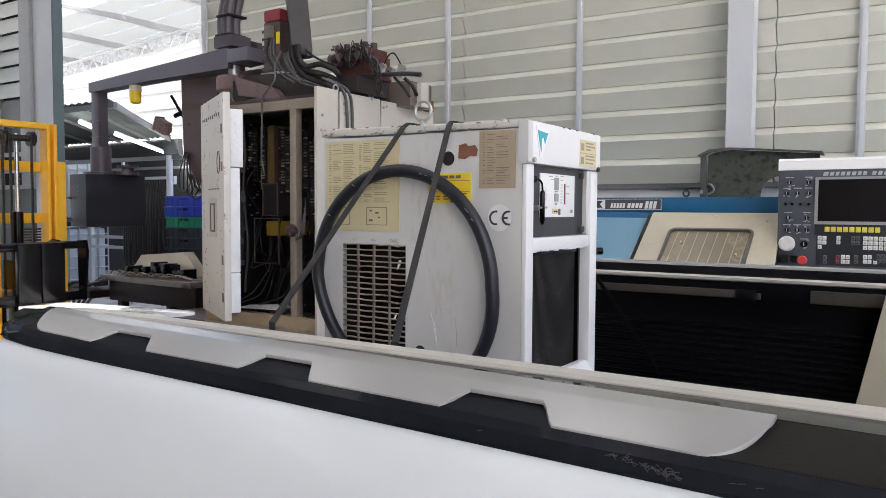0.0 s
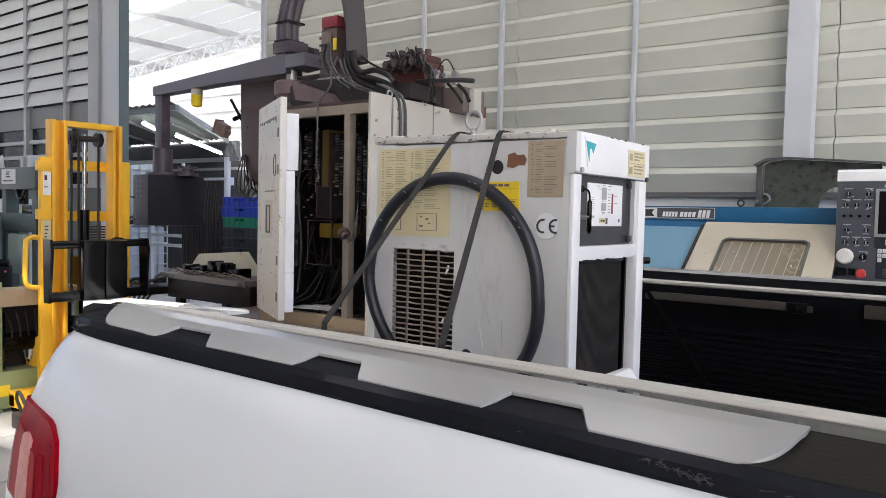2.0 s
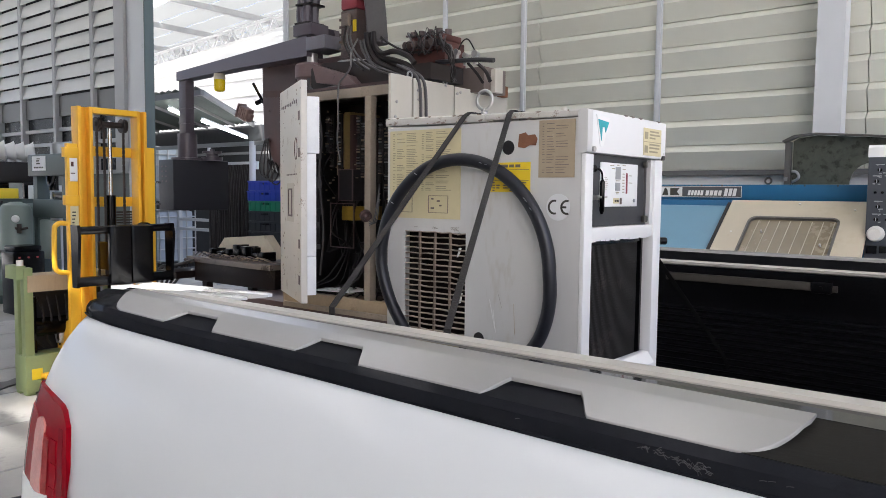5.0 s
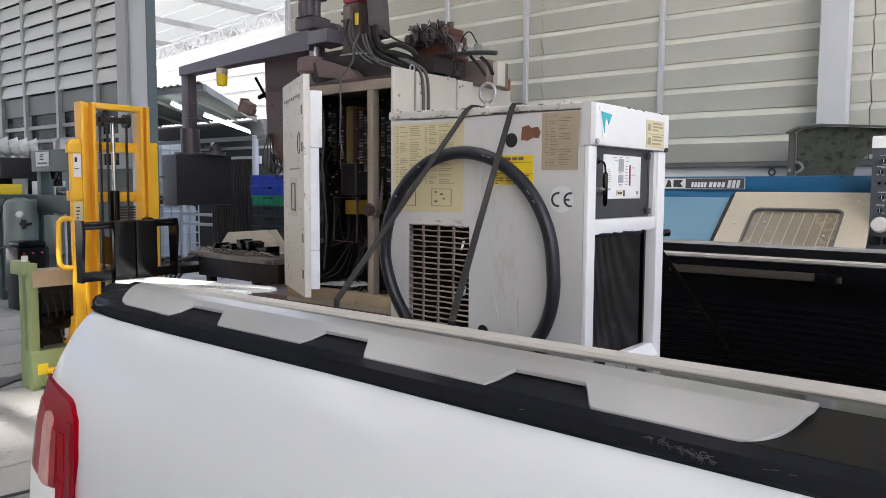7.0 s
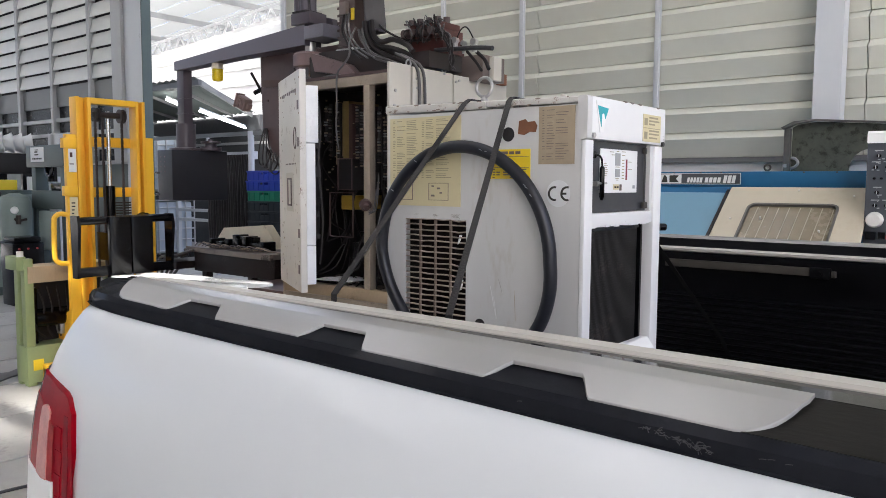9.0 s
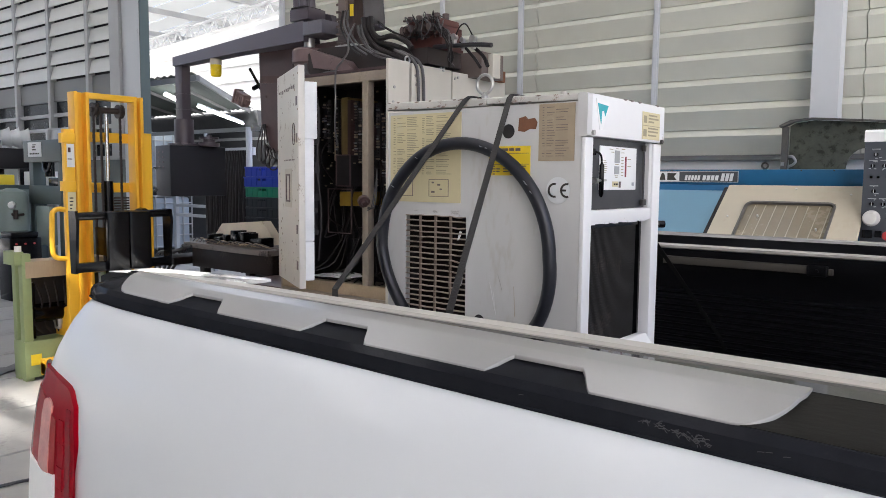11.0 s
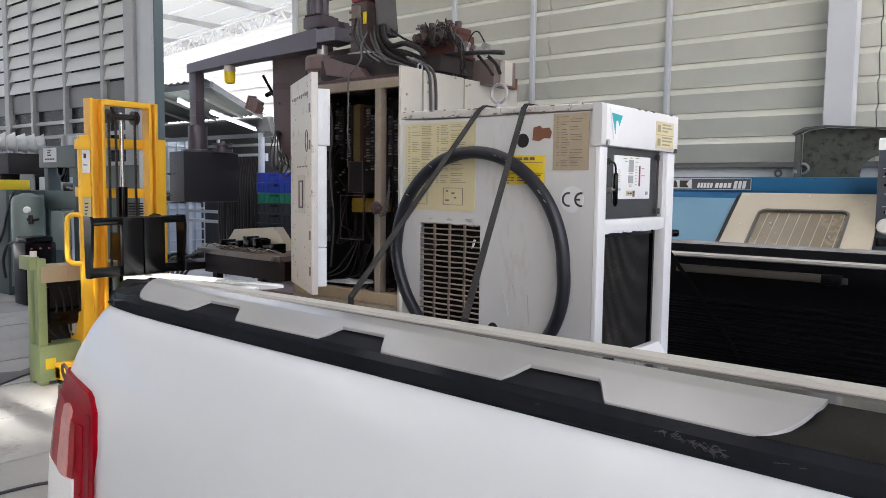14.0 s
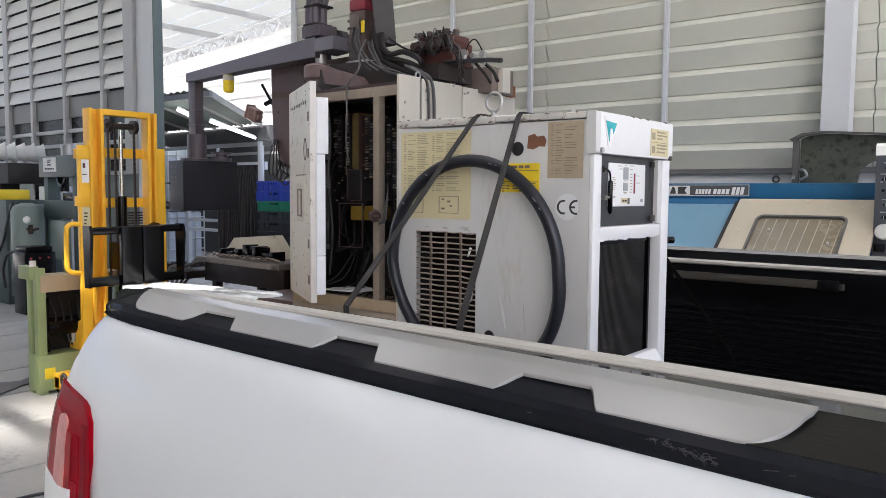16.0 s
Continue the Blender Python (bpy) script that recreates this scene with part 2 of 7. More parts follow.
M_BAY = mat("slate_black_paint", (0.027, 0.029, 0.036), 0.45, vary=0.2, size=14, dirt=(0.10, 0.10, 0.105), dirt_amount=0.3, dirt_size=22, dirt_edge=0.15)
M_PAPER = mat("white_paper", (0.82, 0.82, 0.81), 0.6, vary=0.04, size=10)
M_TEAL = mat("teal_print", (0.02, 0.42, 0.48), 0.4, vary=0.08, size=12)
M_DARKP = mat("dark_grey_enamel", (0.075, 0.08, 0.09), 0.42, vary=0.15, size=10, dirt=(0.14, 0.14, 0.14), dirt_amount=0.15, dirt_size=10)
M_FILTER = mat("black_filter_wire", (0.022, 0.021, 0.021), 0.55, vary=0.4, size=40, dirt=(0.07, 0.06, 0.055), dirt_amount=0.35, dirt_size=14)
M_CHROME = mat("dull_chrome", (0.62, 0.62, 0.62), 0.22, metal=1.0, vary=0.1, size=20, rough_vary=0.1)
M_STEEL = mat("worn_steel", (0.46, 0.45, 0.44), 0.38, metal=0.8, vary=0.2, size=12, dirt=(0.2, 0.17, 0.15), dirt_amount=0.25, dirt_size=8)
# Bright steel forks in white: their glare is put into the colour.
M_FORK = mat("glare_white_fork", (0.86, 0.86, 0.85), 0.25, coat=0.5, vary=0.04, size=10, dirt=(0.5, 0.48, 0.45), dirt_amount=0.12, dirt_size=9)
M_SIDING = mat("cream_metal_siding", (0.635, 0.635, 0.565), 0.45, vary=0.05, size=1.2, dirt=(0.45, 0.43, 0.36), dirt_amount=0.14, dirt_size=2.5, dirt_edge=0.25, per_object=0.03)
M_LOUVRE = mat("grey_metal_louvre", (0.66, 0.67, 0.65), 0.5, vary=0.06, size=1.5, dirt=(0.38, 0.38, 0.36), dirt_amount=0.15, dirt_size=3, dirt_edge=0.2, per_object=0.04)
M_FRAME = mat("grey_painted_frame", (0.42, 0.43, 0.44), 0.5, vary=0.07, size=4)
M_COLUMN = mat("pale_grey_steel_paint", (0.60, 0.62, 0.65), 0.42, vary=0.04, size=2, dirt=(0.42, 0.42, 0.42), dirt_amount=0.08, dirt_size=4)
M_PLINTH = mat("white_wall_paint", (0.85, 0.855, 0.86), 0.6, vary=0.05, size=2, dirt=(0.55, 0.55, 0.54), dirt_amount=0.12, dirt_size=3)
M_GLASSD = mat("dark_window_glass", (0.03, 0.033, 0.036), 0.25, spec=0.25, vary=0.2, size=3)
M_FLOOR = mat("worn_concrete", (0.37, 0.36, 0.34), 0.6, vary=0.16, size=2.2, bump=0.2, bump_size=70, dirt=(0.13, 0.115, 0.10), dirt_amount=0.42, dirt_size=2.6, dirt_edge=0.22, per_object=0.12)
M_ROOF = mat("grey_roof_sheet", (0.5, 0.51, 0.52), 0.55, vary=0.05, size=1)
M_BEIGE = mat("beige_machine_paint", (0.58, 0.545, 0.48), 0.45, vary=0.06, size=3, dirt=(0.36, 0.31, 0.25), dirt_amount=0.18, dirt_size=5, dirt_edge=0.12)
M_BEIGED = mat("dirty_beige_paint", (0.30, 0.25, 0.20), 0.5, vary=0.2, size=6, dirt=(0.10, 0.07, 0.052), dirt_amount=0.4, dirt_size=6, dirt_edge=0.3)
M_TAN = mat("tan_dirty_paint", (0.38, 0.29, 0.19), 0.55, vary=0.2, size=7, dirt=(0.14, 0.09, 0.055), dirt_amount=0.3, dirt_size=9, dirt_edge=0.25)
M_DOORP = mat("worn_white_door", (0.68, 0.65, 0.60), 0.38, vary=0.08, size=4, dirt=(0.24, 0.17, 0.12), dirt_amount=0.30, dirt_size=13, dirt_edge=0.05, stretch=(1, 1, 0.6))
M_BROWN = mat("dark_brown_machine_paint", (0.080, 0.045, 0.045), 0.40, vary=0.3, size=5, dirt=(0.085, 0.05, 0.042), dirt_amount=0.3, dirt_size=5, dirt_edge=0.2)
# Machine brown taken near black: the bridge's shadow is in the colour.
M_BRIDGE = mat("shadow_dark_brown_paint", (0.024, 0.016, 0.015), 0.5, vary=0.3, size=7, dirt=(0.05, 0.03, 0.026), dirt_amount=0.2, dirt_size=6)
# Milky plastic darkened in colour for the shade under the canopy.
M_TANKW = mat("shaded_milky_plastic", (0.33, 0.37, 0.42), 0.4, vary=0.08, size=3)
M_BANDG = mat("weathered_grey_band", (0.19, 0.195, 0.195), 0.5, vary=0.12, size=2, dirt=(0.12, 0.12, 0.11), dirt_amount=0.25, dirt_size=3, dirt_edge=0.2)
M_BROWNR = mat("oily_red_brown_casting", (0.075, 0.034, 0.029), 0.5, vary=0.3, size=14, dirt=(0.05, 0.035, 0.03), dirt_amount=0.4, dirt_size=12)
# Paler copy of the arm's slate, with the end face's light in the colour.
M_ARMEND = mat("lit_slate_paint", (0.150, 0.146, 0.175), 0.4, vary=0.2, size=9, dirt=(0.09, 0.08, 0.09), dirt_amount=0.25, dirt_size=14)
M_ARM = mat("dark_slate_paint", (0.086, 0.071, 0.088), 0.36, vary=0.15, size=3, dirt=(0.085, 0.072, 0.075), dirt_amount=0.15, dirt_size=7)
M_PEND = mat("matt_charcoal_sheet", (0.020, 0.021, 0.029), 0.48, vary=0.12, size=3, dirt=(0.05, 0.05, 0.058), dirt_amount=0.2, dirt_size=4)
# Near-black sheets: the shade inside cabinet and chiller is in this colour.
M_CABIN = mat("black_sheet_and_shade", (0.014, 0.012, 0.0125), 0.6, vary=0.3, size=10)
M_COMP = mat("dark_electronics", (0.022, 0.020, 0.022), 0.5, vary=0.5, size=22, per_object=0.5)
M_BRASS = mat("yellowed_plastic", (0.42, 0.27, 0.04), 0.4, vary=0.25, size=12)
M_GOLD = mat("dull_gold_tape", (0.26, 0.185, 0.07), 0.45, vary=0.3, size=9)
M_BOARD = mat("dark_green_board", (0.02, 0.06, 0.04), 0.45, vary=0.3, size=30)
M_CABLE = mat("grey_black_cable", (0.022, 0.018, 0.018), 0.5, spec=0.25, vary=0.3, size=14)
M_CABLEG = mat("grey_cable", (0.085, 0.08, 0.082), 0.5, vary=0.2, size=14)
M_MOTOR = mat("black_motor_casing", (0.085, 0.058, 0.055), 0.45, vary=0.45, size=14, dirt=(0.16, 0.13, 0.12), dirt_amount=0.2, dirt_size=18)
M_MOTORR = mat("faded_red_cap", (0.24, 0.03, 0.045), 0.5, vary=0.2, size=12)
M_BLUE = mat("deep_blue_machine_paint", (0.012, 0.120, 0.265), 0.42, vary=0.10, size=2, dirt=(0.06, 0.13, 0.2), dirt_amount=0.2, dirt_size=5, dirt_edge=0.2)
M_PALEB = mat("faded_light_blue_paint", (0.145, 0.30, 0.42), 0.42, vary=0.05, size=3, dirt=(0.13, 0.26, 0.35), dirt_amount=0.14, dirt_size=9, dirt_edge=0.15)
M_LDOOR = mat("cream_lathe_door", (0.50, 0.45, 0.35), 0.45, vary=0.05, size=2.5, dirt=(0.36, 0.28, 0.14), dirt_amount=0.42, dirt_size=2.4, dirt_edge=0.35)
M_LGLASS = mat("oil_hazed_window", (0.20, 0.165, 0.11), 0.25, vary=0.15, size=5)
M_LSEAM = mat("window_light_bars", (0.40, 0.36, 0.27), 0.4, vary=0.1, size=9)
M_PANEL = mat("slate_control_panel", (0.070, 0.078, 0.095), 0.45, vary=0.1, size=6)
M_SCREEN = mat("dark_screen", (0.010, 0.008, 0.009), 0.16, spec=0.2, vary=0.2, size=4)
M_KEYW = mat("white_keys", (0.68, 0.68, 0.66), 0.5, vary=0.08, size=20)
M_KEYY = mat("yellow_keys", (0.70, 0.58, 0.06), 0.5, vary=0.08, size=20)
M_KEYD = mat("dark_keypad", (0.012, 0.014, 0.02), 0.45, vary=0.2, size=20)
M_ESTOP = mat("red_button", (0.55, 0.05, 0.05), 0.35, vary=0.06, size=20)
M_KNOB = mat("grey_white_knob", (0.66, 0.65, 0.62), 0.4, vary=0.08, size=20)
M_GUARD = mat("speckled_dark_green_plate", (0.082, 0.088, 0.068), 0.5, vary=0.35, size=9, dirt=(0.02, 0.017, 0.011), dirt_amount=0.52, dirt_size=26, dirt_edge=0.10)
M_YELLOW = mat("orange_yellow_paint", (0.93, 0.52, 0.035), 0.36, vary=0.06, size=5, dirt=(0.42, 0.22, 0.04), dirt_amount=0.12, dirt_size=10, dirt_edge=0.1)
M_YELLOWD = mat("grimy_orange_yellow_paint", (0.88, 0.46, 0.03), 0.4, vary=0.12, size=6, dirt=(0.28, 0.11, 0.02), dirt_amount=0.34, dirt_size=9, dirt_edge=0.25, stretch=(1, 1, 0.25))
M_CHAIN = mat("oily_chain", (0.055, 0.042, 0.038), 0.45, metal=0.5, vary=0.3, size=30)
M_BLACK = mat("black_enamel", (0.003, 0.003, 0.004), 0.2, spec=0.26, vary=0.2, size=6, dirt=(0.016, 0.015, 0.014), dirt_amount=0.2, dirt_size=9)
M_GREEN = mat("pale_green_enamel", (0.27, 0.33, 0.15), 0.45, vary=0.1, size=5, dirt=(0.2, 0.2, 0.12), dirt_amount=0.2, dirt_size=9)
M_GREENG = mat("grey_green_enamel", (0.072, 0.098, 0.093), 0.45, vary=0.1, size=4, dirt=(0.08, 0.09, 0.085), dirt_amount=0.25, dirt_size=6)
M_TANK = mat("pale_grey_green_tank", (0.22, 0.27, 0.25), 0.4, vary=0.08, size=4, dirt=(0.2, 0.22, 0.2), dirt_amount=0.2, dirt_size=7)
M_WOOD = mat("weathered_plywood", (0.44, 0.34, 0.22), 0.7, vary=0.15, size=4, stretch=(1, 8, 1), dirt=(0.26, 0.19, 0.12), dirt_amount=0.25, dirt_size=3)
M_TABLE = mat("oily_table_and_grille_shade", (0.013, 0.007, 0.0065), 0.5, spec=0.3, vary=0.25, size=5, dirt=(0.04, 0.027, 0.022), dirt_amount=0.3, dirt_size=6)
M_TABLEG = mat("grey_table_top", (0.17, 0.145, 0.13), 0.5, vary=0.2, size=5, dirt=(0.035, 0.026, 0.022), dirt_amount=0.35, dirt_size=6)
M_CASTCREAM = mat("cream_cover", (0.62, 0.56, 0.45), 0.5, vary=0.1, size=8, dirt=(0.32, 0.26, 0.2), dirt_amount=0.25, dirt_size=12)
M_CRBLUE = mat("blue_plastic_crate", (0.008, 0.035, 0.40), 0.42, vary=0.1, size=8)
M_CRGREEN = mat("green_plastic_crate", (0.004, 0.19, 0.10), 0.42, vary=0.1, size=8)
M_CRBLACK = mat("black_plastic_crate", (0.02, 0.022, 0.026), 0.42, vary=0.2, size=8)
M_PLASTW = mat("milky_white_plastic", (0.74, 0.75, 0.76), 0.4, vary=0.04, size=5)
M_CAGE = mat("galvanised_tube", (0.40, 0.41, 0.42), 0.4, metal=0.7, vary=0.1, size=8)
M_WHITEB = mat("white_building_sheet", (0.70, 0.70, 0.69), 0.55, vary=0.03, size=0.6)
M_SHEER = sheer("translucent_roof_sheet", (0.85, 0.86, 0.86))
M_SHEERD = sheer("weathered_translucent_sheet", (0.42, 0.43, 0.43))
M_TRUSS = mat("white_truss_paint", (0.70, 0.71, 0.72), 0.5, vary=0.05, size=2)
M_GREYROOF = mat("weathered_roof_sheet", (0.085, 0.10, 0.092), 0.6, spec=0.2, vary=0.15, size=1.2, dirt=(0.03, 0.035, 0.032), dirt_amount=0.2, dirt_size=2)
M_LAMPY = mat("amber_beacon_lens", (0.85, 0.62, 0.01), 0.25, vary=0.05, size=20)
M_TUBE = glow("fluorescent_tube", (1.0, 0.99, 0.95), 7.0)
M_LAMPG = mat("dusty_lamp_housing", (0.23, 0.15, 0.135), 0.5, vary=0.2, size=14, dirt=(0.2, 0.16, 0.14), dirt_amount=0.3, dirt_size=18)
# Dark sheet colour that stands in for shade behind louvres and canopy.
M_DIM = mat("shade_grey_sheet", (0.05, 0.052, 0.055), 0.9, spec=0.1, vary=0.2, size=1.5)
M_HOUS = mat("warm_grey_casting", (0.155, 0.104, 0.104), 0.5, vary=0.2, size=8, dirt=(0.06, 0.045, 0.045), dirt_amount=0.3, dirt_size=9)
M_VALVE = mat("red_brown_valve_casting", (0.080, 0.024, 0.020), 0.5, vary=0.35, size=18, dirt=(0.04, 0.028, 0.024), dirt_amount=0.4, dirt_size=16)
M_TBOX = mat("brown_grey_box", (0.17, 0.135, 0.12), 0.5, vary=0.15, size=8, dirt=(0.09, 0.065, 0.055), dirt_amount=0.25, dirt_size=9)
M_INSUL = mat("creased_foil_sheet", (0.84, 0.85, 0.86), 0.4, vary=0.06, size=14, bump=0.8, bump_size=55)

# ---- ground and building ----
bm = bm_new()
box(bm, -250, -250, -0.3, 250, 250, -0.02)
ground = solo("ground", bm, M_FLOOR, "grey concrete yard around and under the shed", "ground", "structure")

WY = 5.10          # inner face of the long wall
bm = bm_new()
box(bm, -6.12, WY + 0.03, 1.47, 5.0, WY + 0.07, 6.3)
wall_back = solo("wall_back", bm, M_SIDING, "long shed wall of cream horizontal metal siding", "wall", "structure")
bm = bm_new()
box(bm, -6.12, WY - 0.02, -0.02, 5.0, WY + 0.14, 1.465, 0.004)
solo("wall_plinth", bm, M_PLINTH, "white painted low block wall under the siding", "wall", "structure")
bm = bm_new()
prism(bm, [(WY - 0.062, 1.450), (WY - 0.060, 1.482), (WY + 0.03, 1.486), (WY + 0.03, 1.4665), (WY - 0.024, 1.4665), (WY - 0.024, 1.450)], "x", -6.12, 5.0)
solo("trim_ledge", bm, M_LEDGE, "grey metal drip ledge on the low wall", "trim", "structure")

def mullion(x, w, front=0.06, z0=1.49):
    bm = bm_new()
    box(bm, x - w / 2, WY - front - 0.004, z0, x + w / 2, WY - front + 0.006, 6.3, 0.002)
    box(bm, x - w * 0.16, WY - front - 0.010, z0, x + w * 0.30, WY - front - 0.004, 6.3)
    return part("siding_post", bm, M_COLUMN, wall_back, "pale grey pressed steel post")

for x, w in ((-6.08, 0.08), (-4.025, 0.05), (-3.245, 0.05), (-2.145, 0.044), (-0.393, 0.046), (1.1, 0.05), (2.6, 0.05)):
    mullion(x, w)

def h_column(name, x0, x1, y0, y1, label):
    bm = bm_new()
    t, xm = 0.012, (x0 + x1) / 2
    box(bm, x0, y0, -0.02, x1, y0 + t, 6.3)
    box(bm, x0, y1 - t, -0.02, x1, y1, 6.3)
    box(bm, xm - 0.005, y0 + t, -0.02, xm + 0.005, y1 - t, 6.3)
    box(bm, x1 - 0.006, y0 + t, -0.02, x1, y1 - t, 6.3)
    return solo(name, bm, M_COLUMN, label, "column", "structure")

h_column("column_1", -1.118, -0.968, WY - 0.185, WY - 0.065, "pale grey steel column standing before the siding")
bm = bm_new()
box(bm, -9.23, WY - 0.02, -0.02, -8.82, WY + 0.08, 6.3, 0.006)
col2 = solo("column_2", bm, M_COLUMN, "broad pale grey steel column beside the gateway", "column", "structure")
# The column's gateway side, a separate strip in a darker grey.
bm = bm_new()
box(bm, -8.819, WY - 0.022, -0.02, -8.80, WY + 0.10, 6.3)
part("jamb", bm, M_GREENG, col2, "gateway side of the column in a darker grey")

# lintel over the gateway and the rest of the closed shell
bm = bm_new()
box(bm, -8.80, WY + 0.02, 5.2, -6.12, WY + 0.10, 6.3)
solo("wall_lintel", bm, M_LOUVRE, "grey metal sheet over the gateway", "wall", "structure")
bm = bm_new()
SKYLIGHTS = ((-16.0, -14.8), (-11.5, -10.3), (-7.0, -5.8), (-3.4, -2.1), (2.2, 3.4))
edges = [-20] + [v for pair in SKYLIGHTS for v in pair] + [5.0]
# Unseen bars over a roof gap, spaced to thin the sun on the floor.
for k in range(26):
    w = 0.010 + 0.0011 * abs(k - 12.5)
    box(bm, -3.36 + 0.05 * k - w, -3.7, 6.386, -3.36 + 0.05 * k + w, -2.3, 6.39)
# Unseen slabs over the roof lights, added to block light from above.
for d in ((-3.4, -1.85, -2.72, -1.40), (-20, -9.0, 5.0, -4.1), (-20, -4.1, -7.0, 0.2), (-5.8, -4.1, -3.4, 0.2), (-2.1, -4.1, 5.0, 0.2)):
    box(bm, d[0], d[1], 6.385, d[2], d[3], 6.42)
for a, b in zip(edges[0::2], edges[1::2]):
    box(bm, a, -9.0, 6.3, b, WY + 0.3, 6.38)
    for k in range(int((b - a) / 0.41)):
        x = a + 0.1 + k * 0.41
        box(bm, x, -9.0, 6.26, x + 0.05, WY + 0.2, 6.30)
for k in range(8):
    y = -8.5 + k * 1.9
    box(bm, -20, y, 6.12, 5.0, y + 0.06, 6.26)
solo("ceiling", bm, M_ROOF, "unseen ribbed metal shed roof with slabs and bars that shape the sun", "ceiling", "structure")

for a, b in SKYLIGHTS:
    bm = bm_new()
    # Gaps left in one unseen strip let sun onto the floor and forks.
    for y0, y1 in ((-9.0, -3.7), (-2.3, -1.85), (-1.40, WY + 0.3)) if a == -3.4 else ((-9.0, WY + 0.3),):
        box(bm, a + 0.004, y0, 6.33, b - 0.004, y1, 6.335)
    solo("window_skylight", bm, M_SHEER, "translucent plastic roof light strip", "skylight", "structure")
# Unseen wall, added to hold back light from behind the camera.
bm = bm_new()
box(bm, -20, -9.1, -0.02, 5.0, -9.0, 6.38)
solo("wall_front", bm, M_SIDING, "unseen cream wall added behind the camera to block light", "wall", "structure")

# left part of the long wall: louvre blades over dark panes
bm = bm_new()
box(bm, -20, WY + 0.07, -0.02, -9.23, WY + 0.14, 6.3)
wall_louvre = solo("wall_louvre", bm, M_LOUVRE, "shed wall of grey tilted metal louvres over dark panes", "wall", "structure")
for x, w in ((-9.36, 0.24), (-10.08, 0.075), (-11.19, 0.075), (-12.28, 0.075), (-13.2, 0.16), (-14.4, 0.075), (-15.5, 0.075)):
    bm = bm_new()
    box(bm, x - w / 2, WY - 0.06, 1.55, x + w / 2, WY + 0.07, 6.3, 0.004)
    part("louvre_post", bm, M_FRAME, wall_louvre)
bm = bm_new()
box(bm, -20, WY - 0.005, 2.36, -9.24, WY + 0.03, 2.64)
part("louvre_band", bm, M_BANDG, wall_louvre)
bm = bm_new()
box(bm, -20, WY + 0.0, -0.02, -9.24, WY + 0.06, 1.55)
part("low_wall", bm, M_GREENG, wall_louvre)
# Dark sheet that puts shade into the gaps between the blades.
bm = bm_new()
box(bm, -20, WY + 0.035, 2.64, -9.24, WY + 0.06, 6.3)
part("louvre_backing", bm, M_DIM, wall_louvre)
for k in range(4):
    z = 1.55 + k * 0.205
    bm = bm_new()
    box(bm, -20, WY + 0.03, z + 0.03, -9.24, WY + 0.05, z + 0.205)
    part("pane", bm, M_GLASSD, wall_louvre)
    bm = bm_new()
    box(bm, -20, WY - 0.02, z - 0.02, -9.24, WY + 0.06, z + 0.03)
    part("pane_rail", bm, M_FRAME, wall_louvre)

# covered yard seen through the gateway
bm = bm_new()
prism(bm, [(-23.5, -0.02), (-13.0, -0.02), (-13.0, 5.60), (-23.5, 4.90)], "y", 12.5, 12.7)
white_hall = solo("wall_white_hall", bm, M_WHITEB, "sunlit white sheet wall of the hall across the yard", "wall", "structure")
for k in range(9):
    bm = bm_new()
    z = 1.3 + k * 0.42
    box(bm, -23.5, 12.43, z, -13.0, 12.5, z + 0.05)
    part("sheet_lap", bm, M_WHITEB, white_hall)
bm = bm_new()
def chord_z(x):
    return 5.02 + 0.064 * (x + 21.8)
for a, b, dz in ((-22.5, -13.5, 0.05), (-22.5, -13.5, 0.5)):
    tube(bm, [(a, 12.95, chord_z(a) + dz), (b, 12.95, chord_z(b) + dz)], 0.045, 6, 1)
n = 15
for k in range(n):
    a = -22.5 + 9.0 * k / n
    b = a + 9.0 / n
    m = (a + b) / 2
    tube(bm, [(a, 12.95, chord_z(a) + 0.05), (m, 12.95, chord_z(m) + 0.5)], 0.03, 6, 1)
    tube(bm, [(m, 12.95, chord_z(m) + 0.5), (b, 12.95, chord_z(b) + 0.05)], 0.03, 6, 1)
solo("roof_truss", bm, M_TRUSS, "white welded lattice truss under the yard roof", "truss", "structure")
yard_roof = thing("yard_roof", (-18, 12.5, 5.6), "pale ribbed yard roof on grey purlins", "roof", kind="structure")
for k in range(-4, 16):
    bm = bm_new()
    y0 = 12.75 + k * 0.95
    z0 = 6.15 + k * 0.06
    loft(bm, [[(x, y0, z0 + 0.064 * (x + 18) + d), (x, y0 + 0.90, z0 + 0.06 + 0.064 * (x + 18) + d)] + [(x, y0 + 0.90, z0 + 0.075 + 0.064 * (x + 18) + d), (x, y0, z0 + 0.015 + 0.064 * (x + 18) + d)] for x, d in [(-40 + 0.5 * i, 0.02 * (i % 2)) for i in range(55)]])
    part("roof_sheet", bm, M_SHEERD if k > -3 else M_SHEER, yard_roof)
for k in range(11):
    bm = bm_new()
    x = -39 + k * 2.4
    box(bm, x, 9.0, 5.95 + 0.064 * (x + 18), x + 0.12, 28.0, 6.10 + 0.064 * (x + 18))
    part("purlin", bm, M_FRAME, yard_roof)

# ---- pickup truck ----
truck = thing("pickup_truck", (-0.4, 1.35, -0.0), "white pickup truck bed with black rail caps and silver inlays", "pickup truck")

def spline(x, pts):
    return float(np.interp(x, [p[0] for p in pts], [p[1] for p in pts]))

def edge_y(x):
    """The outer edge of the near rail in plan: bowed, drawn in at the tail."""
    return spline(x, ((-1.30, 0.640), (-1.27, 0.624), (-1.12, 0.606), (-0.97, 0.595), (-0.6, 0.584), (-0.35, 0.573), (0.0, 0.559), (0.9, 0.54)))

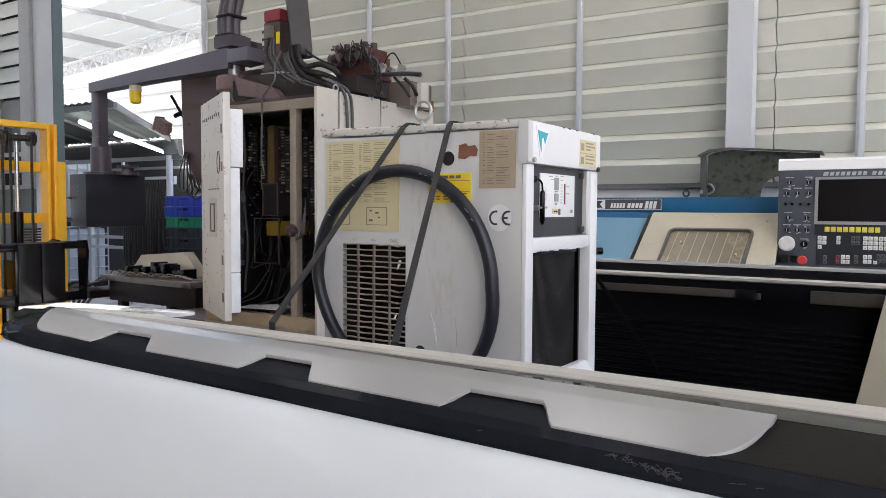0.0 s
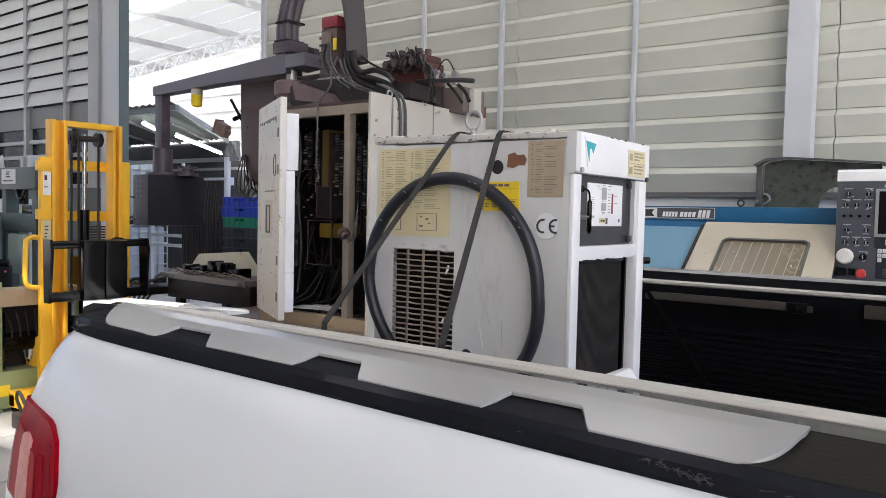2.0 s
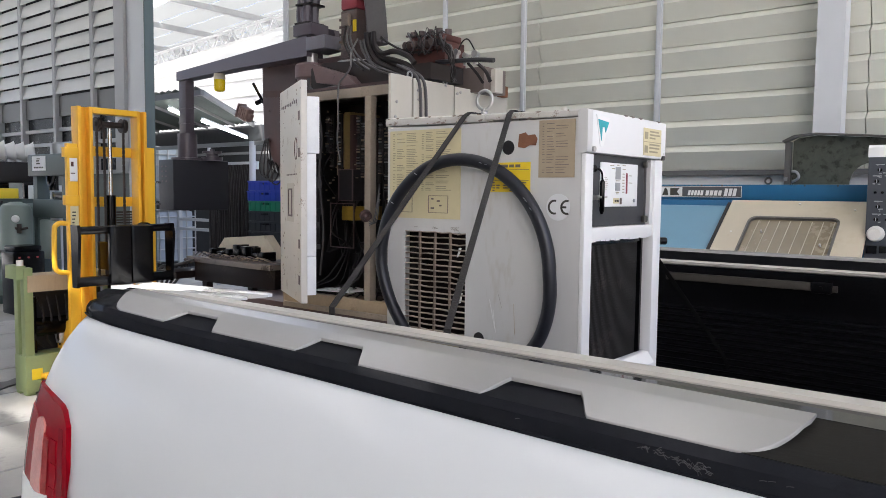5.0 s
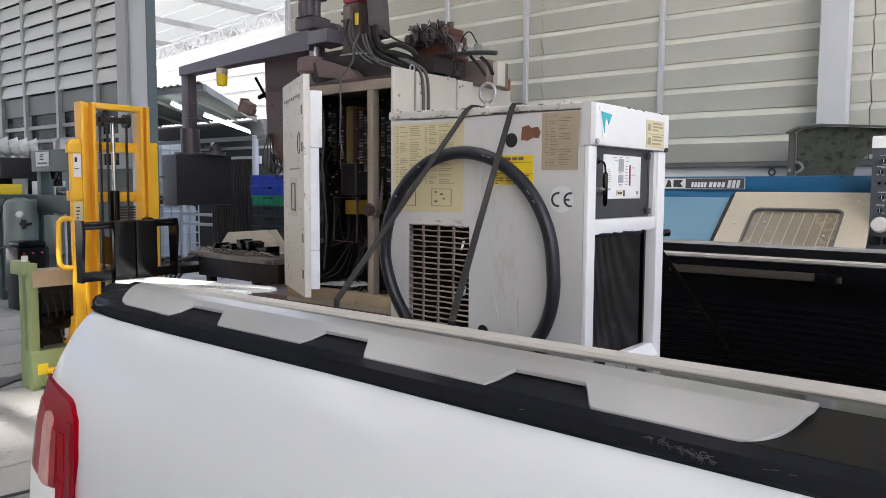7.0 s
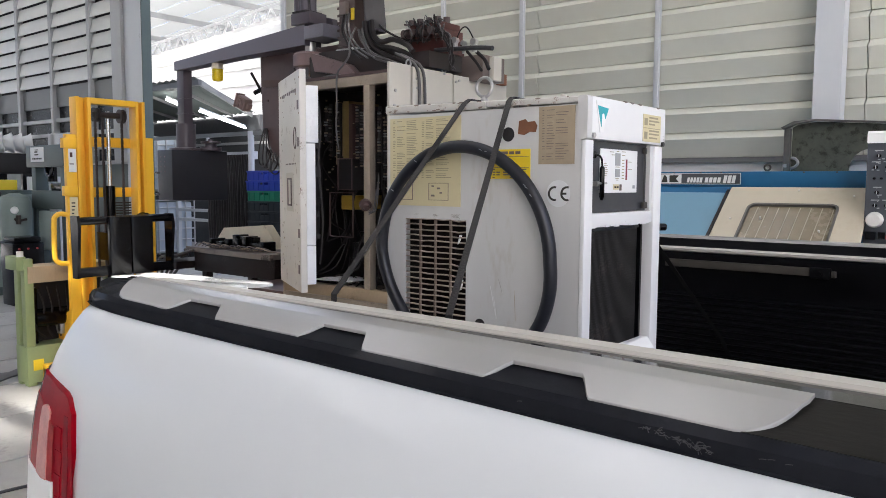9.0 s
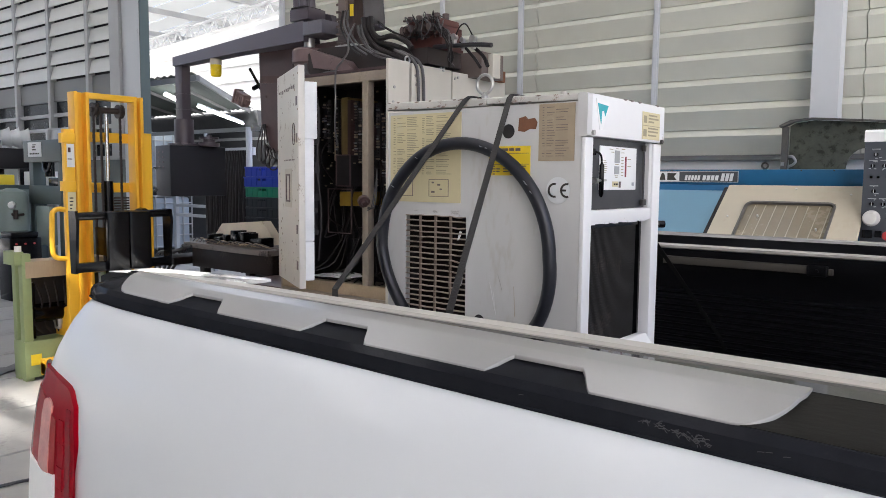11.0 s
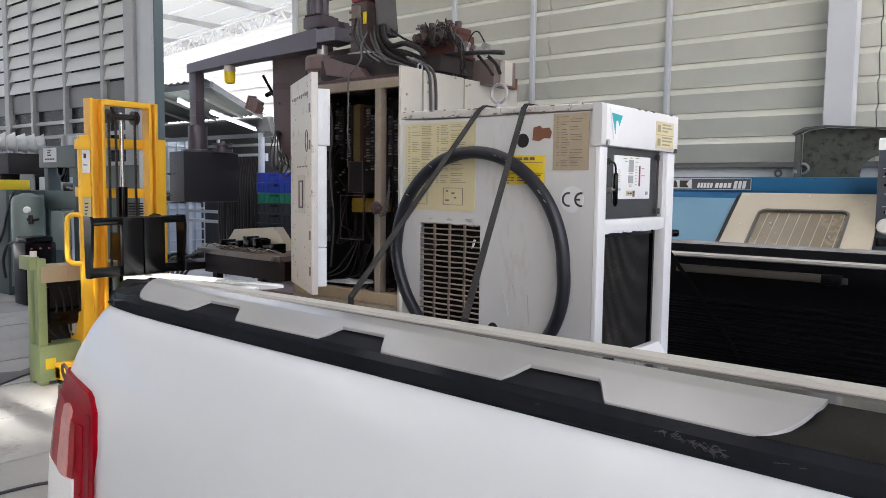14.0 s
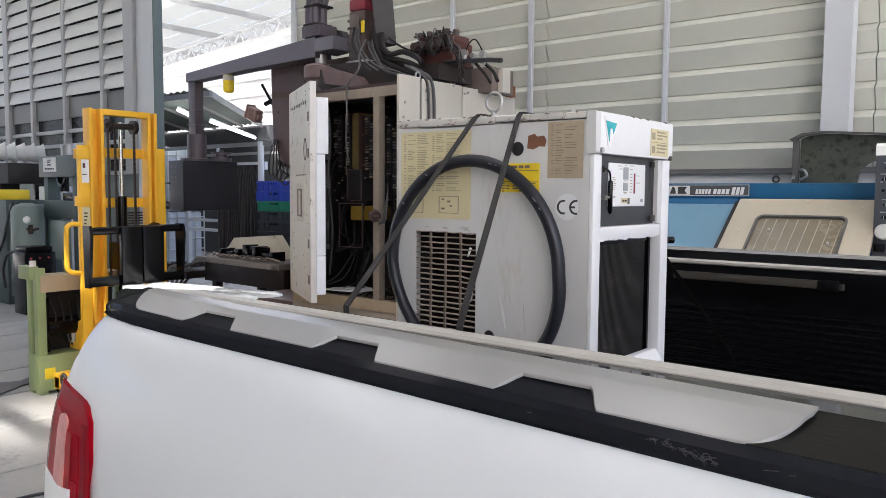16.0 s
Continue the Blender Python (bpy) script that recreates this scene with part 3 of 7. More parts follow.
SIDE = ((1.100, 0.002), (1.094, 0.022), (1.082, 0.038), (1.062, 0.056), (1.03, 0.076), (0.99, 0.094), (0.94, 0.107), (0.88, 0.116), (0.80, 0.122), (0.70, 0.124), (0.60, 0.120), (0.52, 0.108), (0.46, 0.085))

def corner(x):
    """How far the tail corner of the body is drawn in."""
    return spline(x, ((-1.315, 0.16), (-1.305, 0.12), (-1.285, 0.075), (-1.25, 0.032), (-1.2, 0.008), (-1.1, 0.0), (1, 0)))

def side_y(x, z):
    zs = [p[0] for p in SIDE][::-1]
    bulge = float(np.interp(z, zs, [p[1] for p in SIDE][::-1]))
    return min(edge_y(x) - bulge + corner(x), 0.70)

STATIONS = (-1.315, -1.305, -1.285, -1.25, -1.2, -1.15, -1.05, -0.95, -0.8, -0.6, -0.4, -0.2, 0.0, 0.3, 0.6, 0.9)
bm = bm_new()
rings = []
for x in STATIONS:
    rings.append([(x, side_y(x, z), z) for z, _ in SIDE] + [(x, 0.712, 0.46), (x, 0.712, 1.10)])
loft(bm, rings)
part("bed_side", bm, M_BODY, truck, "white painted bed side panel")

def cap_drop(x):
    return spline(x, ((-1.325, 0.032), (-1.305, 0.016), (-1.27, 0.005), (-1.22, 0.001), (-1.17, 0.0), (1, 0)))

bm = bm_new()
rings = []
for x in (-1.325, -1.31, -1.29, -1.25, -1.2, -1.15, -1.1, -1.0, -0.9, -0.75, -0.6, -0.45, -0.3, -0.15, 0.0, 0.3, 0.6, 0.9):
    e, d = edge_y(x) + corner(x) * 0.45, cap_drop(x)
    low = 1.097
    rings.append([(x, e - 0.004, low), (x, e - 0.0118, low + 0.0002), (x, e - 0.0120, low + 0.0012), (x, e - 0.009, low + 0.0024), (x, e - 0.009, low + 0.006), (x, e - 0.008, max(1.113 - d, low + 0.009)), (x, e - 0.002, max(1.1205 - d, low + 0.011)),
                  (x, e + 0.03, 1.1285 - d), (x, e + 0.0700, 1.1375 - d), (x, e + 0.0715, low)])
loft(bm, rings)
cap = part("rail_cap", bm, M_CAPM, truck, "scuffed black plastic rail cap")
bm = bm_new()
rings = []
for x in (-1.30, -1.27, -1.2, -1.15, -1.1, -1.0, -0.9, -0.75, -0.6, -0.45, -0.3, -0.15, 0.0, 0.3, 0.6, 0.9):
    e, d = edge_y(x) + corner(x) * 0.45, cap_drop(x)
    a = min(e + 0.072, 0.672)
    rings.append([(x, a, 1.1), (x, a, 1.1378 - d), (x, 0.6735, 1.1383 - d), (x, 0.6755, 1.137 - d), (x, 0.6755, 1.1)])
loft(bm, rings)
part("cap_inner_strip", bm, M_CAP, cap, "glossy black inner strip")
bm = bm_new()
rings = []
for x, y0 in ((-0.262, 0.001), (-0.2, 0.0), (-0.12, 0.0), (-0.05, 0.0), (0.0, 0.0), (0.1, 0.0), (0.3, 0.0), (0.9, 0.0)):
    e = edge_y(x)
    ys = [y0, y0 + (0.0695 - y0) * 0.4, 0.0695]
    zs = [float(np.interp(q, (-0.002, 0.03, 0.0700), (1.1205, 1.1285, 1.1375))) for q in ys]
    rings.append([(x, e + q, z + 0.0005) for q, z in zip(ys, zs)] + [(x, e + q, z - 0.0006) for q, z in zip(ys[::-1], zs[::-1])])
loft(bm, rings)
part("cap_top", bm, M_DUST, cap, "dusty scratched black top of the cap")
srnd = random.Random(3)
bm = bm_new()
for k in range(60):
    u = srnd.random() ** 0.8
    x = -0.214 + 0.060 * u
    z = 1.1115 - 0.0075 * u + srnd.gauss(0, 0.0015)
    pts = []
    for i in range(4):
        pts.append((x, edge_y(x) - 0.0089, z))
        x, z = x + srnd.uniform(0.0002, 0.0022), z + srnd.gauss(0, 0.0009)
    tube(bm, pts, srnd.uniform(0.00018, 0.00042), 5, 3)
for x, z in ((-0.118, 1.107), (-0.112, 1.108), (0.012, 1.106), (-0.33, 1.108), (-0.10, 1.1075)):
    tube(bm, [(x, edge_y(x) - 0.0089, z), (x + 0.002, edge_y(x) - 0.0089, z + 0.0006), (x + 0.005, edge_y(x) - 0.0089, z + 0.0009)], 0.0003, 5, 3)
part("scuff_mark", bm, M_SCUFF, cap, "pale scuff marks", "stuff")

bm = bm_new()
rings = [[(x, 0.676, 1.105), (x, 0.6762, 1.139 - d), (x, 0.679, 1.1425 - d), (x, 0.702, 1.1425 - d), (x, 0.707, 1.138 - d), (x, 0.707, 1.105)]
         for x, d in ((-1.27, 0.02), (-1.2, 0.006), (-1.1, 0), (-0.6, 0), (0.0, 0), (0.9, 0))]
loft(bm, rings)
part("rail_lip", bm, M_LIP, truck, "dusty white inner rail edge")

# silver inlay: lower edge with three notches, rounded ends
def plate_low(x):
    low = -0.04
    for a, b, c, d in ((-0.951, -0.934, -0.859, -0.828), (-0.655, -0.640, -0.568, -0.544), (-0.376, -0.360, -0.284, -0.262)):
        if a < x < d:
            q = min(1, (x - a) / (b - a), (d - x) / (d - c) if x > c else 1)
            low = -0.04 + 0.43 * (0.7 * q + 0.3 * q * q * (3 - 2 * q))
    if x > -0.143:
        low = -0.04 + 1.02 * (1 - math.sqrt(max(0.0, 1 - ((x + 0.143) / 0.044) ** 2)))
    if x < -1.085:
        low = max(low, spline(x, ((-1.178, 0.96), (-1.172, 0.80), (-1.160, 0.56), (-1.142, 0.28), (-1.125, 0.11), (-1.108, 0.015), (-1.09, -0.04))))
    return min(low, 0.96)

def plate_at(x, s, lift):
    e = edge_y(x)
    z = 1.1215 + 0.0166 * min(s, 0.6) / 0.6 + 0.0027 * max(0, s - 0.6) / 0.4
    return (x, e + 0.001 + 0.069 * s, z + lift - cap_drop(x))

xs = sorted({round(-1.178 + 0.0098 * k, 4) for k in range(111)} | {round(-0.15 + 0.0025 * k, 4) for k in range(21)} | {-0.14, -0.13, -0.125, -0.12, -0.115, -0.112, -0.106, -0.102, -0.951, -0.947, -0.942, -0.938, -0.934, -0.859, -0.852, -0.844, -0.836, -0.828, -0.655, -0.651, -0.645, -0.640, -0.568, -0.562, -0.556, -0.55, -0.544, -0.376, -0.372, -0.368, -0.364, -0.360, -0.284, -0.279, -0.273, -0.267, -0.262, -0.104, -0.1, -0.109, -1.14, -1.137})
xs = [x for x in xs if x <= -0.0995]
EDGE = ((0.0, -0.0016), (0.004, 0.0003), (0.010, 0.0012), (0.018, 0.0015), (0.030, 0.0015))
bm = bm_new()
rings = []
for x in xs:
    lo = plate_low(x)
    rim = [plate_at(x, min(lo + q, 0.990), h) for q, h in EDGE]
    fold = max(0.585, min(lo + 0.034, 0.988))
    crest = max(fold + 0.001, 0.615)
    rings.append(rim + [plate_at(x, fold, 0.0015), plate_at(x, crest, 0.0014), plate_at(x, max(crest + 0.001, 0.985), 0.0011), plate_at(x, 1.0, 0.0), plate_at(x, 1.0, -0.002), plate_at(x, lo, -0.002)])
loft(bm, rings)
inlay = part("rail_inlay", bm, M_PLATE, truck, "silver grey notched rail inlay")

# tail lamp wraps the rear corner
def lamp_patch(x0, x1, top, bottom, out, nx=10, nz=12):
    bm = bm_new()
    front, back = [], []
    for i in range(nx + 1):
        x = x0 + (x1 - x0) * i / nx
        t, lo = top(x), bottom
        row = []
        for k in range(nz + 1):
            z = lo + (t - lo) * k / nz
            xs = x + spline(z, ((0.80, 0.050), (0.85, 0.044), (0.90, 0.039), (0.95, 0.020), (0.985, 0.0))) * min(1.0, max(0.0, (x + 1.2) / 0.15))
            row.append((xs, side_y(xs, z) - out, z))
        front.append(row)
        back.append([(p[0], p[1] + out + 0.01, p[2]) for p in row])
    loft(bm, [f + b[::-1] for f, b in zip(front, back)])
    return bm

def lamp_top(x):
    return spline(x, ((-1.312, 0.95), (-1.29, 0.970), (-1.235, 0.998), (-1.215, 1.002), (-1.14, 0.998), (-1.075, 0.992), (-1.058, 0.985), (-1.050, 0.970)))

lamp = part("tail_lamp", lamp_patch(-1.300, -1.050, lamp_top, 0.60, 0.007, 16, 14), M_RED, truck, "red wrap-around tail lamp")
part("lamp_recess", lamp_patch(-1.275, -1.104, lambda x: lamp_top(x) - 0.030 - 0.25 * max(0, (x + 1.19)), 0.62, 0.0085, 14, 14), M_REDD, lamp)
# Pale lens strip that has the lamp's upright glint in its colour.
part("clear_lens", lamp_patch(-1.160, -1.120, lambda x: 0.966 - 18 * (x + 1.140) ** 2, 0.70, 0.0097, 6, 14), M_PINK, lamp, "pale lamp lens strip with its glint in the colour")
# White patch: sunlight on the body's tail corner is put into its colour.
part("lower_lens", lamp_patch(-1.290, -1.102, lambda x: spline(x, ((-1.26, 0.886), (-1.20, 0.868), (-1.14, 0.862), (-1.102, 0.868))), 0.61, 0.0104, 16, 10), M_PAPER, lamp, "white patch for the sunlit tail corner")
part("light_guide", lamp_patch(-1.074, -1.060, lambda x: 0.965, 0.61, 0.0078, 3, 12), M_REDS, lamp, "dark red light guide")
for k in range(10):
    z = 0.63 + k * 0.032
    part("reflector_block", lamp_patch(-1.098, -1.080, lambda x, z=z: z + 0.029, z, 0.0078 + 0.0006 * (k % 2), 2, 2), M_RED, lamp)

# bed inside
bp("bed_floor", (-1.27, 0.712, 0.56, 0.9, 2.02, 0.62), M_LINER, truck, "black ribbed plastic bed floor")
bm = bm_new()
prof = [(2.10, 0.60), (2.02, 0.60), (2.02, 0.74)]
for k in range(15):
    z = 0.76 + k * 0.0172
    prof += [(2.02, z), (2.012, z + 0.004), (2.012, z + 0.009), (2.02, z + 0.013)]
prof += [(2.02, 1.03), (2.005, 1.06), (2.005, 1.122), (2.10, 1.122)]
prism(bm, prof, "x", -1.27, 0.9)
part("bed_liner", bm, M_LINER, truck, "black ribbed bed liner wall")
bm = bm_new()
prism(bm, [(0.7125, 0.62), (0.725, 0.62), (0.725, 1.10), (0.7125, 1.10)], "x", -1.27, 0.9)
part("bed_liner", bm, M_LINER, truck)
bm = bm_new()
prism(bm, [(2.000, 1.1255), (1.999, 1.132), (2.004, 1.1355), (2.018, 1.1355), (2.02, 1.1225), (2.006, 1.1225)], "x", -1.27, 0.9)
part("rail_lip", bm, M_LIP, truck)
bm = bm_new()
prism(bm, [(2.018, 1.123), (2.018, 1.1345), (2.05, 1.139), (2.09, 1.149), (2.165, 1.150), (2.185, 1.13), (2.185, 1.10), (2.10, 1.10)], "x", -1.28, 0.9)
part("rail_cap", bm, M_CAPF, truck)
bm = bm_new()
prism(bm, [(2.135, 1.1495), (2.138, 1.1555), (2.163, 1.158), (2.168, 1.150)], "x", -1.14, 0.3)
part("rail_inlay", bm, M_PLATE, truck, "dusty far rail inlay")
bm = bm_new()
prism(bm, [(2.10, 0.46), (2.28, 0.46), (2.31, 0.6), (2.31, 0.8), (2.28, 1.0), (2.18, 1.10), (2.10, 1.10)], "x", -1.30, 0.9)
part("bed_side", bm, M_BODY, truck)
bp("bed_front", (0.86, 0.77, 0.62, 0.9, 2.0, 1.12), M_LINER, truck)
bp("chassis", (-1.2, 1.0, 0.36, 0.9, 1.9, 0.56), M_BLACK, truck, "black steel chassis under the bed")
for x0, x1, z0, z1 in ((-0.785, -0.419, 1.0825, 1.1025), (-0.372, -0.361, 1.082, 1.097), (-0.249, 0.30, 1.080, 1.111)):
    bm = bm_new()
    box(bm, x0, 1.990, z0, x1, 2.004, z1, 0.002)
    part("liner_strip", bm, M_STRIP, truck, "dusty beige strip under the rail")
bm = bm_new()
box(bm, -0.418, 1.985, 1.078, -0.373, 2.004, 1.104, 0.003)
cyl(bm, (-0.396, 1.985, 1.091), (-0.396, 1.980, 1.091), 0.005, seg=10)
part("tie_down_bracket", bm, M_LINER, truck, "black tie-down bracket")

def wheel(x, y, side):
    bm = bm_new()
    lathe(bm, (x, y, 0.36), (x, y + side * 0.22, 0.36), [(0, 0.2), (0.0, 0.30), (0.08, 0.345), (0.25, 0.36), (0.75, 0.36), (0.92, 0.345), (1, 0.30), (1, 0.2)], 28)
    w = part("wheel", bm, M_TYRE, truck, "black tyre")
    bm = bm_new()
    lathe(bm, (x, y + side * 0.005, 0.36), (x, y + side * 0.20, 0.36), [(0, 0.05), (0.02, 0.21), (0.1, 0.19), (1, 0.19)], 20)
    part("rim", bm, M_STEEL, w, "grey steel rim")

wheel(-0.35, 0.62, 1)
wheel(-0.35, 2.20, -1)

# cream panel leaning against the far bed wall
bm = bm_new()
prism(bm, [(-0.193, 0.622), (-0.091, 1.117), (-0.086, 1.120), (0.62, 1.120), (0.62, 0.622)], "y", 1.962, 1.984)
solo("board", bm, M_LDOOR, "cream panel leaning against the dark bed wall", "board")

# ---- oil chiller on the truck bed ----
CX0, CX1, CY0, CY1, CZ0, CZ1 = -1.003, -0.564, 1.117, 1.424, 0.62, 1.447
chiller = thing("oil_chiller", (-0.785, 1.3, CZ0), "aged white oil chiller with side grille, standing on the truck bed", "chiller")
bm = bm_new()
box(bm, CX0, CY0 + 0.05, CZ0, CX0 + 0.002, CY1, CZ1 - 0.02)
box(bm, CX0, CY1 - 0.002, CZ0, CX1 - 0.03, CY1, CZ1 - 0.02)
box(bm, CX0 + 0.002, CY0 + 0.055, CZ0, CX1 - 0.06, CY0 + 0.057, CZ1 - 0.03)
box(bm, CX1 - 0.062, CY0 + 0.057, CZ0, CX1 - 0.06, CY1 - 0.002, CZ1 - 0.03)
part("inner_casing", bm, M_CABIN, chiller, "inner casing coloured dark for the shade inside")
bm = bm_new()
box(bm, CX0, CY1 - 0.012, CZ0, CX1 - 0.004, CY1, CZ1 - 0.012, 0.002)
box(bm, CX0, CY0 + 0.004, CZ0, CX0 + 0.010, CY1 - 0.012, CZ1 - 0.012, 0.002)
part("back_panel", bm, M_CHILL, chiller)
# side panel with a true opening for the grille
GX0, GX1, GZ0, GZ1 = -0.956, -0.8075, 0.93, 1.2345
bm = bm_new()
PX1, PZ1 = -0.5725, 1.4345
for d in ((CX0, CZ0 + 0.01, GX0, PZ1), (GX1, CZ0 + 0.01, PX1, PZ1), (GX0, GZ1, GX1, PZ1), (GX0, CZ0 + 0.01, GX1, GZ0)):
    box(bm, d[0], CY0, d[1], d[2], CY0 + 0.004, d[3])
side_panel = part("side_panel", bm, M_CHILL, chiller, "stained white side panel")
grnd = random.Random(17)
for k in range(10):
    x, z = GX0 + grnd.choice((0.02, 0.055, 0.105)) + grnd.uniform(0.0, 0.022), GZ1 + grnd.uniform(0.004, 0.009)
    bm = bm_new()
    tube(bm, [(x, CY0 - 0.0004, z), (x + 0.003, CY0 - 0.0007, z + grnd.uniform(0.001, 0.004)), (x + 0.007, CY0 - 0.0007, z + 0.001), (x + 0.009, CY0 - 0.0004, z + grnd.uniform(-0.003, 0.003))], 0.0006, 5, 3)
    part("scuff", bm, M_SCUFFP, side_panel, "grey scuff above the grille")
rows = 29
pitch = (GZ1 - GZ0) / rows
cell = (GX1 - GX0) / 4
for k in range(rows + 1):
    z = GZ0 + k * pitch
    bent = [grnd.uniform(-0.0009, 0.0009) for _ in range(9)]
    rings = []
    for j in range(9):
        x, dz = GX0 + cell * j / 2, bent[j] * (1 if 0 < j < 8 else 0)
        if j == 7 and grnd.random() < 0.35:
            dz -= grnd.uniform(0.001, 0.003)
        rings.append([(x, CY0 + 0.0005, z - 0.0014 + dz), (x, CY0 - 0.0012, z + dz), (x, CY0 + 0.0005, z + 0.0014 + dz), (x, CY0 + 0.005, z + 0.0012 + dz), (x, CY0 + 0.005, z - 0.0012 + dz)])
    bm = bm_new()
    loft(bm, rings)
    part("slat", bm, M_SLAT, side_panel)
for k in range(1, 4):
    x = GX0 + cell * k
    bm = bm_new()
    loft(bm, [[(x - 0.0017 + w, CY0 - 0.0008, z), (x + 0.0017 + w, CY0 - 0.0008, z), (x + 0.0017 + w, CY0 + 0.004, z), (x - 0.0017 + w, CY0 + 0.004, z)] for z, w in [(GZ0 + (GZ1 - GZ0) * j / 14, grnd.uniform(-0.0008, 0.0008)) for j in range(15)]])
    part("grille_bar", bm, M_SLATB, side_panel)
for z, h in ((1.195, 0.012), (1.190, 0.018), (1.104, 0.020), (1.098, 0.012)):
    bm = bm_new()
    x = GX1 - grnd.uniform(0.012, 0.03)
    loft(bm, [[(x, CY0 - 0.001, z), (x + 0.004, CY0 - 0.001, z + 0.002), (x + 0.006, CY0 + 0.001, z + h), (x + 0.003, CY0 + 0.001, z + h - 0.001)], [(x, CY0 + 0.001, z), (x + 0.004, CY0 + 0.001, z + 0.002), (x + 0.006, CY0 + 0.003, z + h), (x + 0.003, CY0 + 0.003, z + h - 0.001)]])
    part("bent_fin", bm, M_CHILLW, side_panel, "bent pale fin end")
# Flat dark sheet: the shade behind the slats is in its colour.
bp("grille_dark", (GX0 - 0.004, CY0 + 0.048, GZ0 - 0.01, GX1 + 0.004, CY0 + 0.052, GZ1 + 0.006), M_TABLE, side_panel, "dark brown sheet for the shade behind the grille")

# cover: chipped lip, corner bracket and bright header
def lip_z(x):
    return 1.4470 + 0.0074 * (x - CX1) / (CX0 - CX1)

for x0, x1, drop in ((CX0 - 0.003, -0.7640, 0.0148), (-0.7620, -0.5785, 0.0115)):
    bm = bm_new()
    n = 24
    rings = []
    for k in range(n + 1):
        x = x0 + (x1 - x0) * k / n
        t, lo = lip_z(x) + grnd.uniform(-0.0004, 0.0003), lip_z(x) - drop + grnd.uniform(-0.0007, 0.0007)
        rings.append([(x, CY0 - 0.003, lo), (x, CY0 - 0.0042, lo + 0.002), (x, CY0 - 0.0042, t - 0.0022), (x, CY0 - 0.0015, t), (x, CY0 + 0.02, t), (x, CY0 + 0.02, lo)])
    loft(bm, rings)
    part("cover_lip", bm, M_CHIP, chiller, "rust-chipped cover lip")
for k in range(26):
    x = CX0 + 0.425 * grnd.random() ** 1.4
    w, h, up = grnd.uniform(0.003, 0.013), grnd.uniform(0.0008, 0.0026), grnd.random() < 0.4
    z = lip_z(x) - (grnd.uniform(0.0005, 0.003) if up else 0.0115 + grnd.uniform(-0.001, 0.002))
    bm = bm_new()
    prism(bm, [(x, z), (x + w * 0.4, z - h * 0.9), (x + w * 0.8, z - h * 0.6), (x + w, z + 0.0004), (x + w * 0.5, z + 0.0008)], "y", CY0 - 0.0049, CY0 - 0.0041)
    part("rust_chip", bm, M_SLATB, chiller, "rust-brown paint chip")
bm = bm_new()
loft(bm, [[(x, CY0 + 0.0205, lip_z(x) - 0.012), (x, CY0 + 0.0205, lip_z(x) - 0.001), (x, CY1 - 0.004, lip_z(x) - 0.001), (x, CY1 - 0.004, lip_z(x) - 0.012)] for x in (CX0, CX1 - 0.032)])
part("top_cover", bm, M_CHILL, chiller)
# Corner takes the greyer enamel, as its face is toned for shade.
bm = bm_new()
outline = rounded(-0.5780, 1.3765, CX1 + 0.004, CZ1 + 0.0005, 0.005)
prism(bm, outline, "y", CY0 - 0.0045, CY0 + 0.012)
part("cover_corner", bm, M_CHILL, chiller)
bm = bm_new()
box(bm, CX1 - 0.03, CY0 + 0.0125, 1.3775, CX1 + 0.004, CY1 + 0.003, CZ1 + 0.0003, 0.003)
header = part("header", bm, M_CHILLW, chiller, "bright white top header")
for y in (1.245, 1.272, 1.305, 1.385):
    bm = bm_new()
    prism(bm, [(y, CZ1 + 0.001), (y + 0.004, CZ1 - 0.0022), (y + 0.011, CZ1 - 0.0012), (y + 0.014, CZ1 + 0.001)], "x", CX1 + 0.0012, CX1 + 0.0046)
    part("paint_chip", bm, M_TBOX, header, "dark paint chip")
for y, z in ((1.132, 1.383), (1.412, 1.380)):
    cp("bolt", (CX1 + 0.003, y, z), (CX1 + 0.008, y, z), 0.0045, M_STEEL if y < 1.2 else M_INK, header, seg=10)
# corner posts, cross bar
bp("corner_post", (CX1 - 0.0082, CY0 - 0.001, CZ0, CX1, CY0 + 0.0265, 1.3760), M_CHILLW, chiller, bev=0.002)
bp("corner_post", (CX1 - 0.026, CY1 - 0.0335, CZ0, CX1, CY1 + 0.001, 1.3760), M_CHILLW, chiller, bev=0.003)
bm = bm_new()
box(bm, CX1 - 0.022, CY0 + 0.027, 1.2315, CX1 - 0.003, CY1 - 0.034, 1.2535, 0.002)
for k in range(13):
    y = CY0 + 0.030 + k * 0.0185
    box(bm, CX1 - 0.008, y, 1.2315 - random.uniform(0.0005, 0.0035), CX1 - 0.004, y + random.uniform(0.010, 0.020), 1.233)
part("cross_bar", bm, M_CHILLW, chiller, "white cross bar with flaking edge")
bm = bm_new()
box(bm, CX1 - 0.02, CY0 + 0.027, 0.965, CX1 - 0.004, CY1 - 0.034, 1.008, 0.003)
loft(bm, [[(CX1 - 0.004, y, 1.008), (CX1 + 0.010, y, 0.988), (CX1 + 0.010, y, 0.972), (CX1 - 0.004, y, 0.972)] for y in (CY0 + 0.03, CY1 - 0.035)])
part("bottom_rail", bm, M_CHILLW, chiller)
# control bay
BY0, BY1 = CY0 + 0.027, CY1 - 0.034
bay = bp("control_bay", (CX1 - 0.040, BY0, 1.2545, CX1 - 0.012, BY1, 1.3770), M_BAY, chiller, "scuffed dark slate control panel")
bp("bay_side", (CX1 - 0.012, BY1 - 0.012, 1.2545, CX1 - 0.004, BY1, 1.3765), M_CHILL, bay, "pale folded bay edge")
